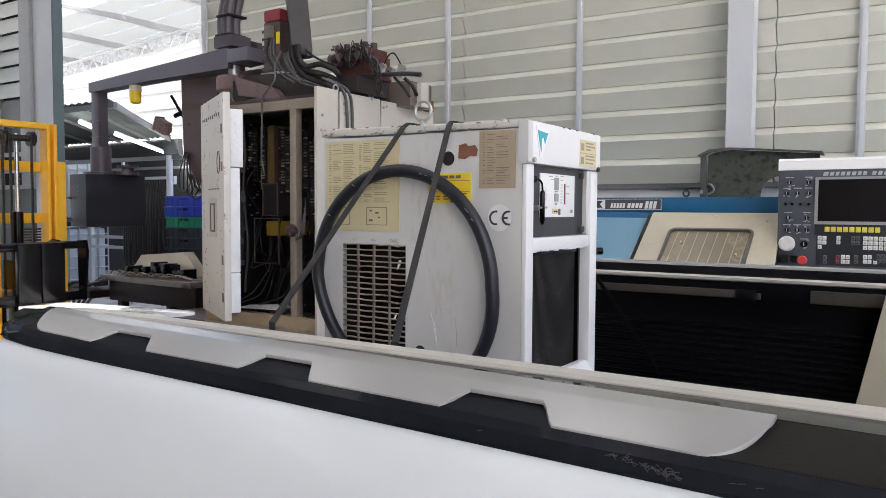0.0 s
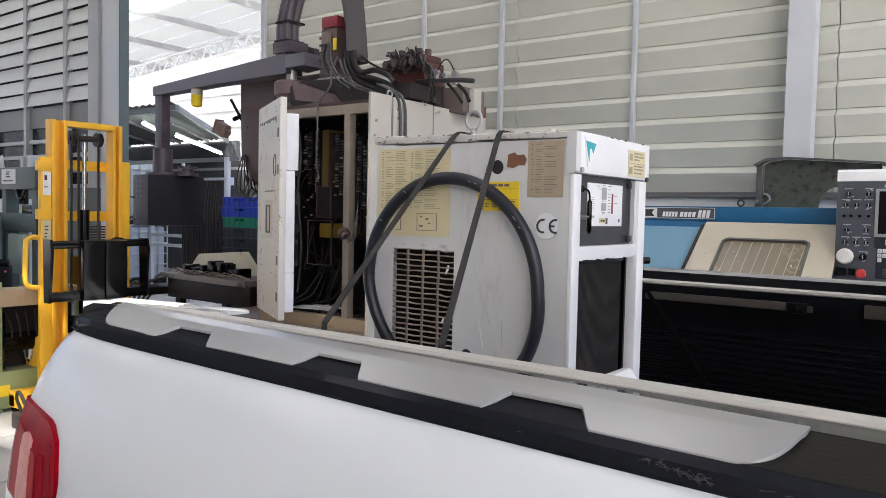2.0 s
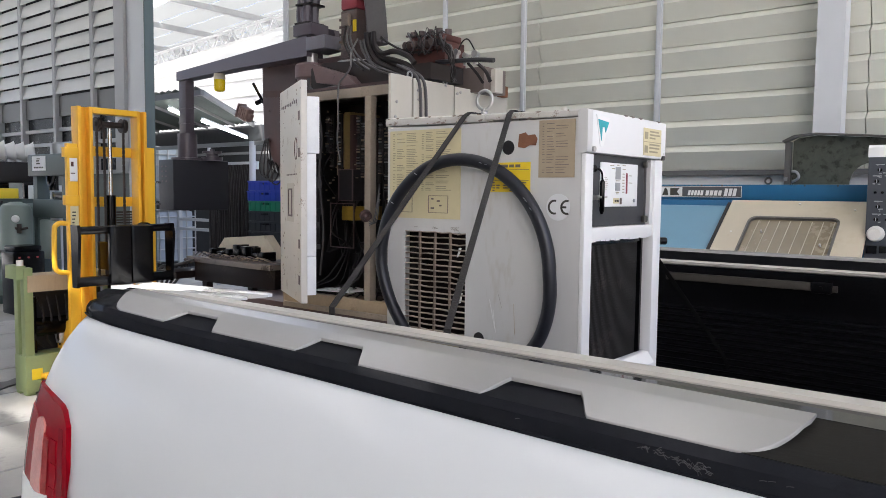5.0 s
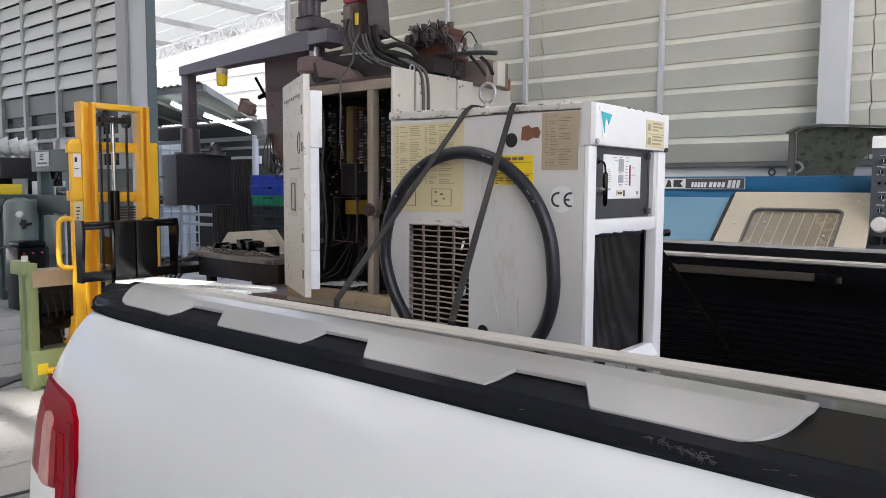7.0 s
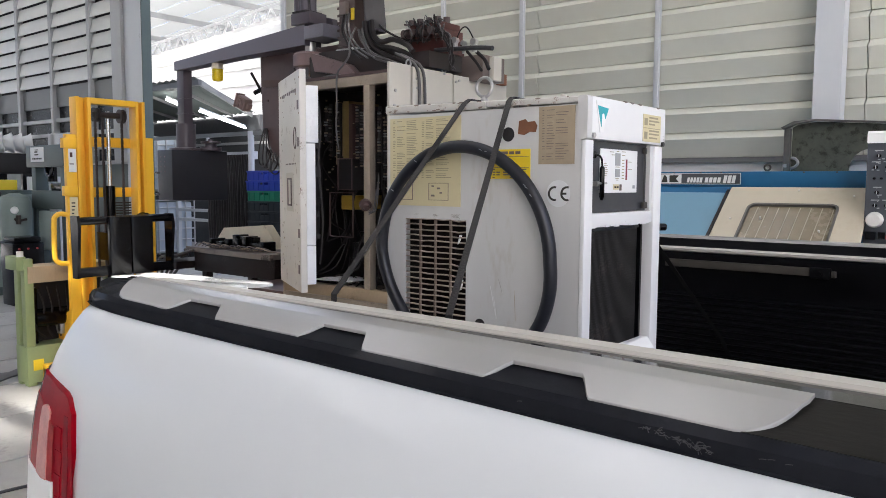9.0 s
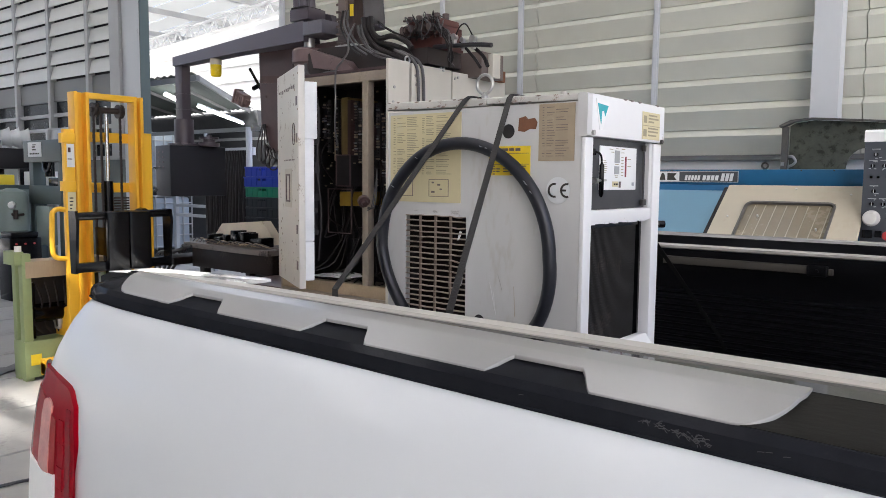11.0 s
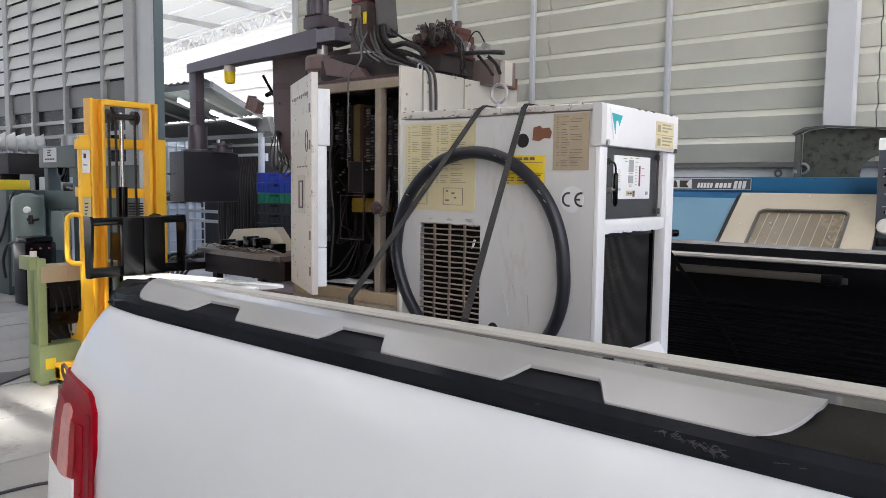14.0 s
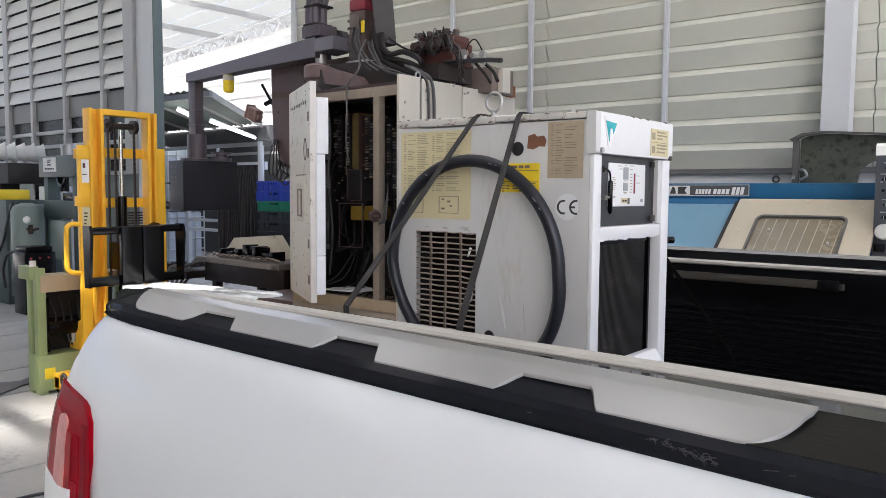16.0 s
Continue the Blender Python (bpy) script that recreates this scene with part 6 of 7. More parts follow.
for k in range(3):
    bm = bm_new()
    tube(bm, [(-3.47 + 0.02 * k, 3.34, 2.335), (-3.46 + 0.03 * k, 3.31, 2.24), (-3.40 + 0.03 * k, 3.29, 2.16), (-3.33 + 0.04 * k, 3.27, 2.09), (-3.22 + 0.05 * k, 3.24, 2.03)], 0.006, 6)
    part("motor_cable", bm, M_CABLEG if k else M_CABLE, motor)
bp("motor_cap", (-3.54, 3.36, 2.442, -3.40, 3.50, 2.515, ), M_MOTORR, motor, "faded red end cap", 0.014)
bp("motor_plate", (-3.425, 3.352, 2.30, -3.40, 3.360, 2.37), M_WARN, motor)
bm = bm_new()
box(bm, -3.56, 3.35, 2.10, -3.38, 3.51, 2.135, 0.006)
part("motor_flange", bm, M_STEEL, motor)
motor.location.x += 0.03
hoses = thing("hose_bundle", (-3.55, 3.42, 2.1), "dark hose bundle arching over the machine top", "hoses")
for k in range(4):
    bm = bm_new()
    dx, dy = (k % 2) * 0.055, (k // 2) * 0.06
    tube(bm, [(-3.88 + dx, 3.37 + dy, 2.33), (-3.89 + dx, 3.37 + dy, 2.52), (-3.80 + dx * .9, 3.38 + dy, 2.76), (-3.58, 3.40 + dy, 2.90 + 0.05 * (k % 2)), (-3.36 - dx * .5, 3.40 + dy, 2.74), (-3.27 - dx * .6, 3.40 + dy, 2.48), (-3.24 - dx * .6, 3.40 + dy, 2.22)], 0.032, 10)
    part("corrugated_hose", bm, M_ARM, hoses)
bm = bm_new()
band(bm, [(-3.185, 3.36, 2.225), (-3.205, 3.36, 2.40), (-3.235, 3.36, 2.62), (-3.33, 3.36, 2.84)], 0.125, 0.006, (1, 0.35, 0))
part("hose_guard", bm, M_CABLEG, hoses, "grey sheet hose guard")
for x, z in ((-3.86, 2.52), (-3.87, 2.40)):
    bm = bm_new()
    box(bm, x - 0.045, 3.33, z, x + 0.085, 3.47, z + 0.012)
    part("hose_clamp", bm, M_CABLE, hoses)
bp("duct_foot", (-3.93, 3.33, 2.326, -3.75, 3.48, 2.40), M_ARM, hoses, bev=0.006)
bm = bm_new()
prism(bm, [(-3.72, 2.13), (-3.72, 2.36), (-3.64, 2.36), (-3.56, 2.24), (-3.55, 2.13)], "y", 3.56, 3.66)
part("duct_bracket", bm, M_BROWN, hoses)
rnd = random.Random(11)
LOOM = [(-3.206, 3.30, 2.26), (-3.188, 3.30, 2.176), (-3.124, 3.30, 2.103), (-3.02, 3.30, 2.049), (-2.911, 3.30, 2.009), (-2.86, 3.30, 1.966)]
for k in range(5):
    bm = bm_new()
    a, b = 0.030 * (k % 3) - 0.02, 0.034 * (k // 3)
    tube(bm, [(x + a * (1 - 0.12 * i) + 0.05 * b * i, y + b + 0.012 * (k % 2), z + 0.6 * a * (i > 1) + 0.028 * (k % 3) * (i > 2) - 0.02 * (k // 3)) for i, (x, y, z) in enumerate(LOOM)], 0.016 if k < 4 else 0.011, 10)
    part("drain_hose", bm, M_CABLE, hoses)
THIN = [(-3.253, 3.28, 2.215), (-3.23, 3.28, 2.145), (-3.151, 3.28, 2.071), (-3.025, 3.28, 2.018), (-2.915, 3.28, 1.975)]
for k in range(4):
    bm = bm_new()
    a = 0.022 * k
    tube(bm, [(x + a * 0.5 + rnd.uniform(-.008, .008), y - 0.01 * (k % 2), z - a * 0.5 * (i > 1) + rnd.uniform(-.006, .006)) for i, (x, y, z) in enumerate(THIN)], 0.0065, 8)
    part("control_cable", bm, M_CABLEG, hoses)
bm = bm_new()
tube(bm, [(-3.30, 3.30, 2.235), (-3.20, 3.15, 2.12), (-3.10, 3.05, 2.02), (-3.12, 3.022, 1.963), (-3.162, 3.02, 1.926), (-3.173, 3.02, 1.858), (-3.171, 3.02, 1.731), (-3.178, 3.02, 1.604), (-3.166, 3.03, 1.492)], 0.0055, 8)
part("control_cable", bm, M_CABLEG, hoses, "long grey cable hanging before the cabinet")
for k in range(2):
    bm = bm_new()
    tube(bm, [(-3.72, 3.28, 2.03 - 0.02 * k), (-3.70, 3.27, 1.975 - 0.02 * k), (-3.64, 3.26, 1.945 - 0.015 * k), (-3.54, 3.26, 1.95), (-3.42, 3.26, 1.96)], 0.010, 8)
    part("control_cable", bm, M_CABLEG, hoses)
bm = bm_new()
tube(bm, [(-3.16, 3.36, 2.24), (-3.08, 3.34, 2.19), (-2.95, 3.36, 2.13), (-2.80, 3.4, 2.12)], 0.007, 6)
part("control_cable", bm, M_CABLE, hoses)
for dy in (0.0, 0.045):
    bm = bm_new()
    tube(bm, [(-2.86, 3.17 + dy, 2.02), (-2.80, 3.19 + dy, 1.99), (-2.755, 3.22 + dy, 1.95), (-2.748, 3.245 + dy, 1.86), (-2.748, 3.25 + dy, 1.60), (-2.748, 3.25 + dy, 1.2)], 0.009, 8)
    part("drain_hose", bm, M_CABLEG, hoses)

hyd = thing("hydraulic_unit", (-2.80, 3.5, 2.045), "oily red-brown hydraulic valve stack with hoses and gauges", "hydraulic unit")
bp("manifold", (-2.98, 3.42, 2.046, -2.72, 3.62, 2.13), M_VALVE, hyd, bev=0.006)
for k in range(4):
    x = -2.985 + k * 0.066
    bm = bm_new()
    box(bm, x, 3.40, 2.131, x + 0.055, 3.62, 2.185, 0.006)
    box(bm, x + 0.006, 3.42, 2.186, x + 0.050, 3.60, 2.225, 0.010)
    part("valve", bm, M_VALVE, hyd)
    bm = bm_new()
    cyl(bm, (x + 0.027, 3.40, 2.165), (x + 0.027, 3.345, 2.165), 0.021, seg=12)
    part("solenoid", bm, M_MOTOR, hyd)
    cp("valve_cap", (x + 0.027, 3.42, 2.226), (x + 0.027, 3.42, 2.250), 0.018, M_MOTOR, hyd, seg=10)
    cp("valve_cap", (x + 0.027, 3.50, 2.226), (x + 0.027, 3.50, 2.258), 0.020, M_MOTOR, hyd, seg=10)
bm = bm_new()
lathe(bm, (-3.06, 3.46, 2.17), (-2.98, 3.46, 2.17), [(0, 0.02), (0.2, 0.04), (0.7, 0.05), (1, 0.05)], 14)
part("accumulator", bm, M_BROWN, hyd)
rnd = random.Random(23)
for k in range(22):
    bm = bm_new()
    x = -2.97 + 0.28 * rnd.random()
    if k < 13:
        tube(bm, [(x, 3.41, 2.23 - 0.06 * rnd.random()), (x + rnd.uniform(.0, .06), 3.35, 2.22 + rnd.uniform(-.04, .03)), (x + rnd.uniform(.0, .10), 3.33, 2.15 + rnd.uniform(-.03, .03)), (x + rnd.uniform(-.02, .08), 3.36, 2.10)], rnd.choice((.003, .003, .004)), 6, 4)
    else:
        tube(bm, [(-2.74 + rnd.uniform(-.08, .03), 3.39, 2.18 + rnd.uniform(-.03, .03)), (-2.66 + rnd.uniform(-.03, .03), 3.36, 2.13), (-2.62 + rnd.uniform(-.025, .025), 3.37, 2.05), (-2.635 + rnd.uniform(-.025, .025), 3.40, 1.99), (-2.67 + rnd.uniform(-.02, .02), 3.44, 1.945)], rnd.choice((.004, .005, .006)), 6, 4)
    part("valve_cable", bm, M_CABLE if k % 4 else M_CABLEG, hyd)
for x, z, r in ((-2.648, 2.10, 0.017), (-2.588, 2.078, 0.013), (-2.516, 2.078, 0.018)):
    bm = bm_new()
    cyl(bm, (x, 3.44, z - 0.05), (x, 3.44, z), r * 0.8, seg=12)
    lathe(bm, (x, 3.455, z + 0.006), (x, 3.425, z + 0.006), [(0, r), (0.7, r), (0.72, r * 1.12), (1, r * 1.1)], 18)
    part("gauge", bm, M_STEEL, hyd, "bright gauge")
bm = bm_new()
tube(bm, [(-2.64, 3.44, 2.115), (-2.60, 3.43, 2.16), (-2.56, 3.43, 2.165), (-2.52, 3.44, 2.10)], 0.004, 6)
part("valve_cable", bm, M_CABLE, hyd)
bm = bm_new()
tube(bm, [(-2.78, 3.42, 2.062), (-2.62, 3.41, 2.052), (-2.48, 3.41, 2.044), (-2.37, 3.41, 2.030)], 0.013, 8)
part("feed_hose", bm, M_RUBBER, hyd, "black feed hose")
bm = bm_new()
for k in range(14):
    x = -3.0 + 0.3 * rnd.random()
    z = 2.14 + 0.10 * rnd.random()
    box(bm, x, 3.385, z, x + rnd.uniform(.008, .02), 3.40, z + rnd.uniform(.006, .016))
part("coil_plug", bm, M_MOTOR, hyd, "", "stuff")
jbox = bp("terminal_box", (-2.96, 3.72, 1.92, -2.66, 3.95, 2.07), M_TBOX, hyd, bev=0.005)
bp("bracket_plate", (-2.655, 3.78, 1.92, -2.62, 3.86, 2.06), M_BEIGE, hyd, bev=0.003)
bm = bm_new()
tube(bm, [(-2.58, 3.48, 2.07), (-2.53, 3.50, 2.03), (-2.47, 3.48, 1.985), (-2.43, 3.46, 1.93)], 0.011, 6)
tube(bm, [(-2.62, 3.46, 2.08), (-2.57, 3.46, 2.03), (-2.50, 3.44, 1.97), (-2.45, 3.42, 1.92)], 0.009, 6)
part("valve_cable", bm, M_CABLE, hyd)
bp("end_clip", (-2.79, 4.00, 1.925, -2.73, 4.08, 1.995), M_RUST, hyd, bev=0.004)

# work light on a jointed arm
spot = thing("work_light", (-4.36, 3.62, 1.5), "dusty boxy work light on a jointed arm", "work light")
bm = bm_new()
box(bm, -0.058, -0.035, -0.050, 0.058, 0.035, 0.050, 0.014)
box(bm, -0.072, -0.040, -0.056, -0.057, 0.040, 0.056, 0.005)
box(bm, 0.057, -0.02, -0.020, 0.085, 0.02, 0.020, 0.006)
for k in range(4):
    box(bm, -0.042 + k * 0.023, -0.039, -0.038, -0.032 + k * 0.023, -0.034, 0.038)
head_turn = Matrix.Translation((-4.915, 3.68, 1.915)) @ Matrix.Rotation(radians(24), 4, 'Y')
for v in bm.verts:
    v.co = head_turn @ v.co
part("lamp_head", bm, M_LAMPG, spot)
bm = bm_new()
tube(bm, [(-4.80, 3.70, 1.99), (-4.70, 3.70, 2.01), (-4.66, 3.69, 1.97)], 0.018, 8)
tube(bm, [(-4.84, 3.70, 2.14), (-4.72, 3.68, 2.02), (-4.60, 3.66, 1.90), (-4.55, 3.66, 1.86)], 0.011, 8, 1)
tube(bm, [(-4.66, 3.69, 1.97), (-4.55, 3.66, 1.88), (-4.53, 3.66, 1.74), (-4.40, 3.64, 1.62)], 0.014, 8, 2)
part("lamp_arm", bm, M_BLACK, spot)
for k in range(4):
    bm = bm_new()
    x, z = -4.50 + 0.045 * k, 1.50 - 0.02 * k
    tube(bm, [(-4.53 + 0.01 * k, 3.57, 1.70), (x - 0.07, 3.55, z + 0.04), (x - 0.05, 3.54, z - 0.06), (x + 0.03, 3.53, z - 0.07), (x + 0.07, 3.54, z), (x + 0.02, 3.55, z + 0.06), (x + 0.05, 3.56, z - 0.02), (x + 0.14, 3.57, z - 0.08)], 0.005, 6, 5)
    part("lamp_cable", bm, M_CABLE, spot)

# ---- pallet stacker ----
st = thing("pallet_stacker", (-4.8, 2.54, 0.0), "orange-yellow hydraulic pallet stacker with black fork carriage", "pallet stacker")
for x0, y0, y1 in ((-4.836, 2.246, 2.312), (-4.90, 2.782, 2.840)):
    bm = bm_new()
    box(bm, x0, y0, 0.06, -4.80, y1, 1.600, 0.004)
    part("outer_mast", bm, M_YELLOW, st)
for y0, y1, s in ((2.314, 2.410, 1), (2.713, 2.780, -1)):
    bm = bm_new()
    box(bm, -4.88, y0, 0.10, -4.79, y0 + 0.022, 1.838, 0.003)
    box(bm, -4.88, y1 - 0.022, 0.10, -4.79, y1, 1.838, 0.003)
    box(bm, -4.88, y0 + 0.022, 0.10, -4.845, y1 - 0.022, 1.838)
    part("inner_mast", bm, M_YELLOWD, st)
bp("mast_head", (-4.88, 2.41, 1.800, -4.79, 2.713, 1.838), M_YELLOW, st, bev=0.003)
for z in (1.53, 1.20):
    bp("cross_bar", (-4.905, 2.314, z, -4.88, 2.79, z + 0.065), M_YELLOW, st, bev=0.003)
for z in (1.513, 1.212):
    bm = bm_new()
    box(bm, -4.836, 2.228, z, -4.80, 2.245, z + 0.062, 0.003)
    box(bm, -4.799, 2.228, z, -4.790, 2.312, z + 0.062, 0.003)
    part("mast_bracket", bm, M_YELLOW, st)
cp("piston_rod", (-4.86, 2.555, 1.27), (-4.86, 2.555, 1.765), 0.014, M_CHROME, st, "bright piston rod")
cp("cylinder", (-4.86, 2.555, 0.10), (-4.86, 2.555, 1.275), 0.032, M_BLACK, st, "black lift cylinder")
bm = bm_new()
cyl(bm, (-4.84, 2.44, 1.735), (-4.84, 2.66, 1.738), 0.020, seg=12)
for y in (2.448, 2.622):
    lathe(bm, (-4.84, y, 1.735), (-4.84, y + 0.030, 1.735), [(0, 0.046), (0.2, 0.046), (0.25, 0.036), (0.75, 0.036), (0.8, 0.046), (1, 0.046)], 18)
part("chain_pulley", bm, M_CHAIN, st)
for y in (2.452, 2.500, 2.632):
    bm = bm_new()
    for k in range(28):
        z = 0.72 + k * 0.036
        box(bm, -4.835, y - 0.006, z, -4.824, y + 0.008, z + 0.031)
        box(bm, -4.833, y - 0.005, z + 0.031, -4.826, y + 0.007, z + 0.036)
    part("lift_chain", bm, M_CHAIN, st)
bm = bm_new()
tube(bm, [(-4.82, 2.246, 1.095), (-4.82, 2.205, 1.10), (-4.82, 2.176, 1.085), (-4.82, 2.166, 1.05), (-4.82, 2.163, 0.86), (-4.82, 2.171, 0.81), (-4.82, 2.20, 0.79), (-4.82, 2.246, 0.785)], 0.016, 10, 4)
part("side_handle", bm, M_YELLOW, st, "yellow tubular side handle")
bp("decal", (-4.7985, 2.260, 1.362, -4.7965, 2.308, 1.508), M_PAPER, st, "white sticker")
bm = bm_new()
box(bm, -4.7965, 2.268, 1.455, -4.7955, 2.284, 1.485)
box(bm, -4.7965, 2.265, 1.41, -4.7955, 2.292, 1.416)
part("decal_mark", bm, M_VALVE, st, "", "stuff")
bp("decal", (-4.7985, 2.258, 1.00, -4.7965, 2.309, 1.205), M_LABEL, st)
bm = bm_new()
for k in range(8):
    box(bm, -4.7965, 2.268, 1.01 + k * 0.022, -4.7955, 2.268 + rnd.uniform(.012, .026), 1.018 + k * 0.022)
for k in range(6):
    box(bm, -4.7985, 2.268, 0.78 + k * 0.034, -4.7955, 2.296, 0.80 + k * 0.034)
part("decal_mark", bm, M_INK, st, "", "stuff")
bm = bm_new()
for k in range(8):
    z = 1.03 + k * 0.018
    bp("grille_bar", (-4.95, 2.63, z, -4.93, 2.74, z + 0.010), M_CHAIN, st)
    bp("grille_bar", (-4.95, 2.36, z, -4.93, 2.46, z + 0.010), M_CHAIN, st)
bm = bm_new()
box(bm, -5.25, 2.30, 0.05, -4.90, 2.80, 0.45, 0.02)
part("power_housing", bm, M_YELLOW, st)
for y in (2.12, 2.86):
    bp("straddle_leg", (-4.95, y, 0.04, -3.30, y + 0.10, 0.12), M_YELLOW, st, bev=0.006)
    cp("load_wheel", (-3.42, y + 0.01, 0.045), (-3.42, y + 0.09, 0.045), 0.045, M_BLACK, st)
    cp("load_wheel", (-4.90, y + 0.01, 0.05), (-4.90, y + 0.09, 0.05), 0.05, M_BLACK, st)
bp("leg_tie", (-4.95, 2.12, 0.04, -4.88, 2.96, 0.14), M_YELLOW, st)
# fork carriage
car = bp("carriage", (-4.79, 2.42, 0.80, -4.42, 2.545, 0.98), M_BLACK, st, "black fork carriage", 0.006)
bm = bm_new()
cyl(bm, (-4.36, 2.080, 1.072), (-4.36, 2.690, 1.080), 0.024, seg=14)
part("top_rail", bm, M_BLACK, car)
bm = bm_new()
box(bm, -4.39, 2.08, 0.745, -4.34, 2.69, 0.800, 0.004)
part("low_rail", bm, M_BLACK, car)
for y in (2.074, 2.672):
    bm = bm_new()
    prism(bm, [(-4.41, 1.105), (-4.33, 1.105), (-4.315, 1.04), (-4.345, 0.74), (-4.40, 0.74)], "y", y, y + 0.018)
    part("end_plate", bm, M_BLACK, car)
for y0, y1 in ((2.262, 2.392), (2.398, 2.536)):
    bm = bm_new()
    box(bm, -4.345, y0, 0.745, -4.31, y1, 1.096, 0.006)
    part("fork_shank", bm, M_BLACK, car)
for y in (2.318, 2.474):
    bm = bm_new()
    loft(bm, [[(x, y - w, zt - th), (x, y + w, zt - th), (x, y + w, zt), (x, y + w * 0.8, zt + 0.003), (x, y - w * 0.8, zt + 0.003), (x, y - w, zt)] for x, w, zt, th in ((-4.33, 0.050, 0.742, 0.045), (-3.45, 0.050, 0.772, 0.036), (-3.24, 0.049, 0.779, 0.028), (-3.16, 0.042, 0.781, 0.022), (-3.115, 0.030, 0.781, 0.016), (-3.095, 0.014, 0.779, 0.010))])
    part("fork", bm, M_FORK, car, "steel fork coloured white for its glare")
bm = bm_new()
lathe(bm, (-4.80, 2.74, 1.06), (-4.74, 2.74, 1.06), [(0, 0.04), (1, 0.035)], 14)
part("guide_roller", bm, M_BLACK, st)

# small green power pack beside the stacker
pk = thing("power_pack", (-5.2, 2.3, 0.0), "pale green framed power pack with plywood top", "power pack")
for y in (2.04, 2.62):
    for x in (-5.13, -5.03):
        bp("frame_post", (x, y, 0.0, x + 0.055, y + 0.055, 0.815), M_GREEN, pk, bev=0.004)
bp("base_tray", (-5.13, 2.035, 0.02, -4.965, 2.66, 0.255), M_GREEN, pk, bev=0.008)
bp("top_board", (-5.15, 2.06, 0.66, -4.968, 2.66, 0.765), M_WOOD, pk, "weathered plywood top", 0.004)
bp("top_edge", (-5.15, 2.00, 0.745, -4.985, 2.058, 0.83), M_GREEN, pk, bev=0.004)
bp("back_sheet", (-5.13, 2.08, 0.256, -5.115, 2.60, 0.655), M_CABIN, pk)
bp("rating_label", (-4.9648, 2.070, 0.10, -4.9635, 2.135, 0.17), M_WARN, pk)
bm = bm_new()
cyl(bm, (-5.05, 2.12, 0.42), (-5.05, 2.40, 0.42), 0.06, seg=16)
box(bm, -5.11, 2.42, 0.26, -5.0, 2.58, 0.56, 0.01)
cyl(bm, (-5.04, 2.12, 0.26), (-5.04, 2.12, 0.62), 0.018, seg=10)
part("pump_motor", bm, M_BLACK, pk)
bm = bm_new()
box(bm, -5.06, 2.11, 0.30, -5.04, 2.135, 0.62)
lathe(bm, (-5.06, 2.3, 0.30), (-5.06, 2.3, 0.42), [(0, 0.03), (0.5, 0.04), (1, 0.02)], 12)
part("pipework", bm, M_STEEL, pk)
for k in range(6):
    bm = bm_new()
    tube(bm, [(-5.05, 2.15 + 0.06 * k, 0.62), (-5.01, 2.17 + 0.05 * k, 0.48), (-5.02, 2.12 + 0.07 * k, 0.36), (-5.08, 2.2 + 0.05 * k, 0.28)], 0.007, 6)
    part("pack_hose", bm, M_CABLE, pk)
bm = bm_new()
cyl(bm, (-5.0, 2.03, 0.83), (-5.0, 2.03, 0.865), 0.020, seg=10)
part("filler_cap", bm, M_KNOB, pk)

# ---- bench with machine cover, beyond the stacker ----
bench = thing("work_bench", (-4.9, 3.8, 0.0), "dark oily steel bench with a grey top", "bench")
bm = bm_new()
prism(bm, [(-5.55, 3.55), (-4.72, 3.50), (-4.40, 3.50), (-4.40, 4.15), (-5.50, 4.15)], "z", 0.735, 0.775)
part("bench_top", bm, M_TABLEG, bench)
bp("bench_drawer", (-5.45, 3.56, 0.58, -4.42, 4.10, 0.734), M_TABLE, bench, bev=0.006)
bp("bench_shelf", (-5.75, 3.40, 0.60, -5.46, 3.95, 0.66), M_TABLE, bench, bev=0.006)
for x, y in ((-5.40, 3.60), (-4.50, 3.60), (-5.40, 4.05), (-4.50, 4.05)):
    bp("bench_leg", (x, y, 0.0, x + 0.06, y + 0.06, 0.58), M_TABLE, bench)
cover = thing("machine_cover", (-4.95, 3.70, 0.775), "cream cast cover with black mechanism lying on the bench", "machine cover")
bm = bm_new()
loft(bm, [[(-5.44, y, 0.79), (-5.39, y, 0.83), (-5.29, y, 0.93), (-4.76, y, 0.97), (-4.66, y, 0.87), (-4.62, y, 0.79)] for y in (3.74, 3.82)])
part("cover_shell", bm, M_CASTCREAM, cover)
rnd = random.Random(31)
for k in range(16):
    x = -5.30 + k * 0.042
    bp("mechanism", (x, 3.60 + rnd.uniform(0, .05), 0.776, x + rnd.uniform(.03, .09), 3.735, 0.81 + rnd.uniform(.01, .085)), M_BLACK, cover, bev=0.004)
heap = thing("cable_heap", (-5.3, 3.55, 0.775), "grey cables heaped over the bench edge", "cables")
for k in range(18):
    a = -5.45 + 0.048 * k
    bm = bm_new()
    tube(bm, [(a, 3.57, 0.785), (a + 0.08, 3.54 + rnd.uniform(0, .03), 0.80 + rnd.uniform(0, .02)), (a + 0.2, 3.57, 0.79), (a + 0.3, 3.59, 0.785)], 0.0042, 6)
    part("loose_cable", bm, M_LABELB if k % 3 == 1 else M_TBOX if k % 3 else M_CABLEG, heap)
for k in range(5):
    bm = bm_new()
    tube(bm, [(-5.40 - 0.03 * k, 3.52, 0.75), (-5.58, 3.46 + 0.03 * k, 0.70), (-5.72, 3.42 + 0.05 * k, 0.68), (-5.82, 3.44 + 0.05 * k, 0.56), (-5.80, 3.45, 0.40)], 0.012, 6)
    part("loose_cable", bm, M_CABLEG, heap)

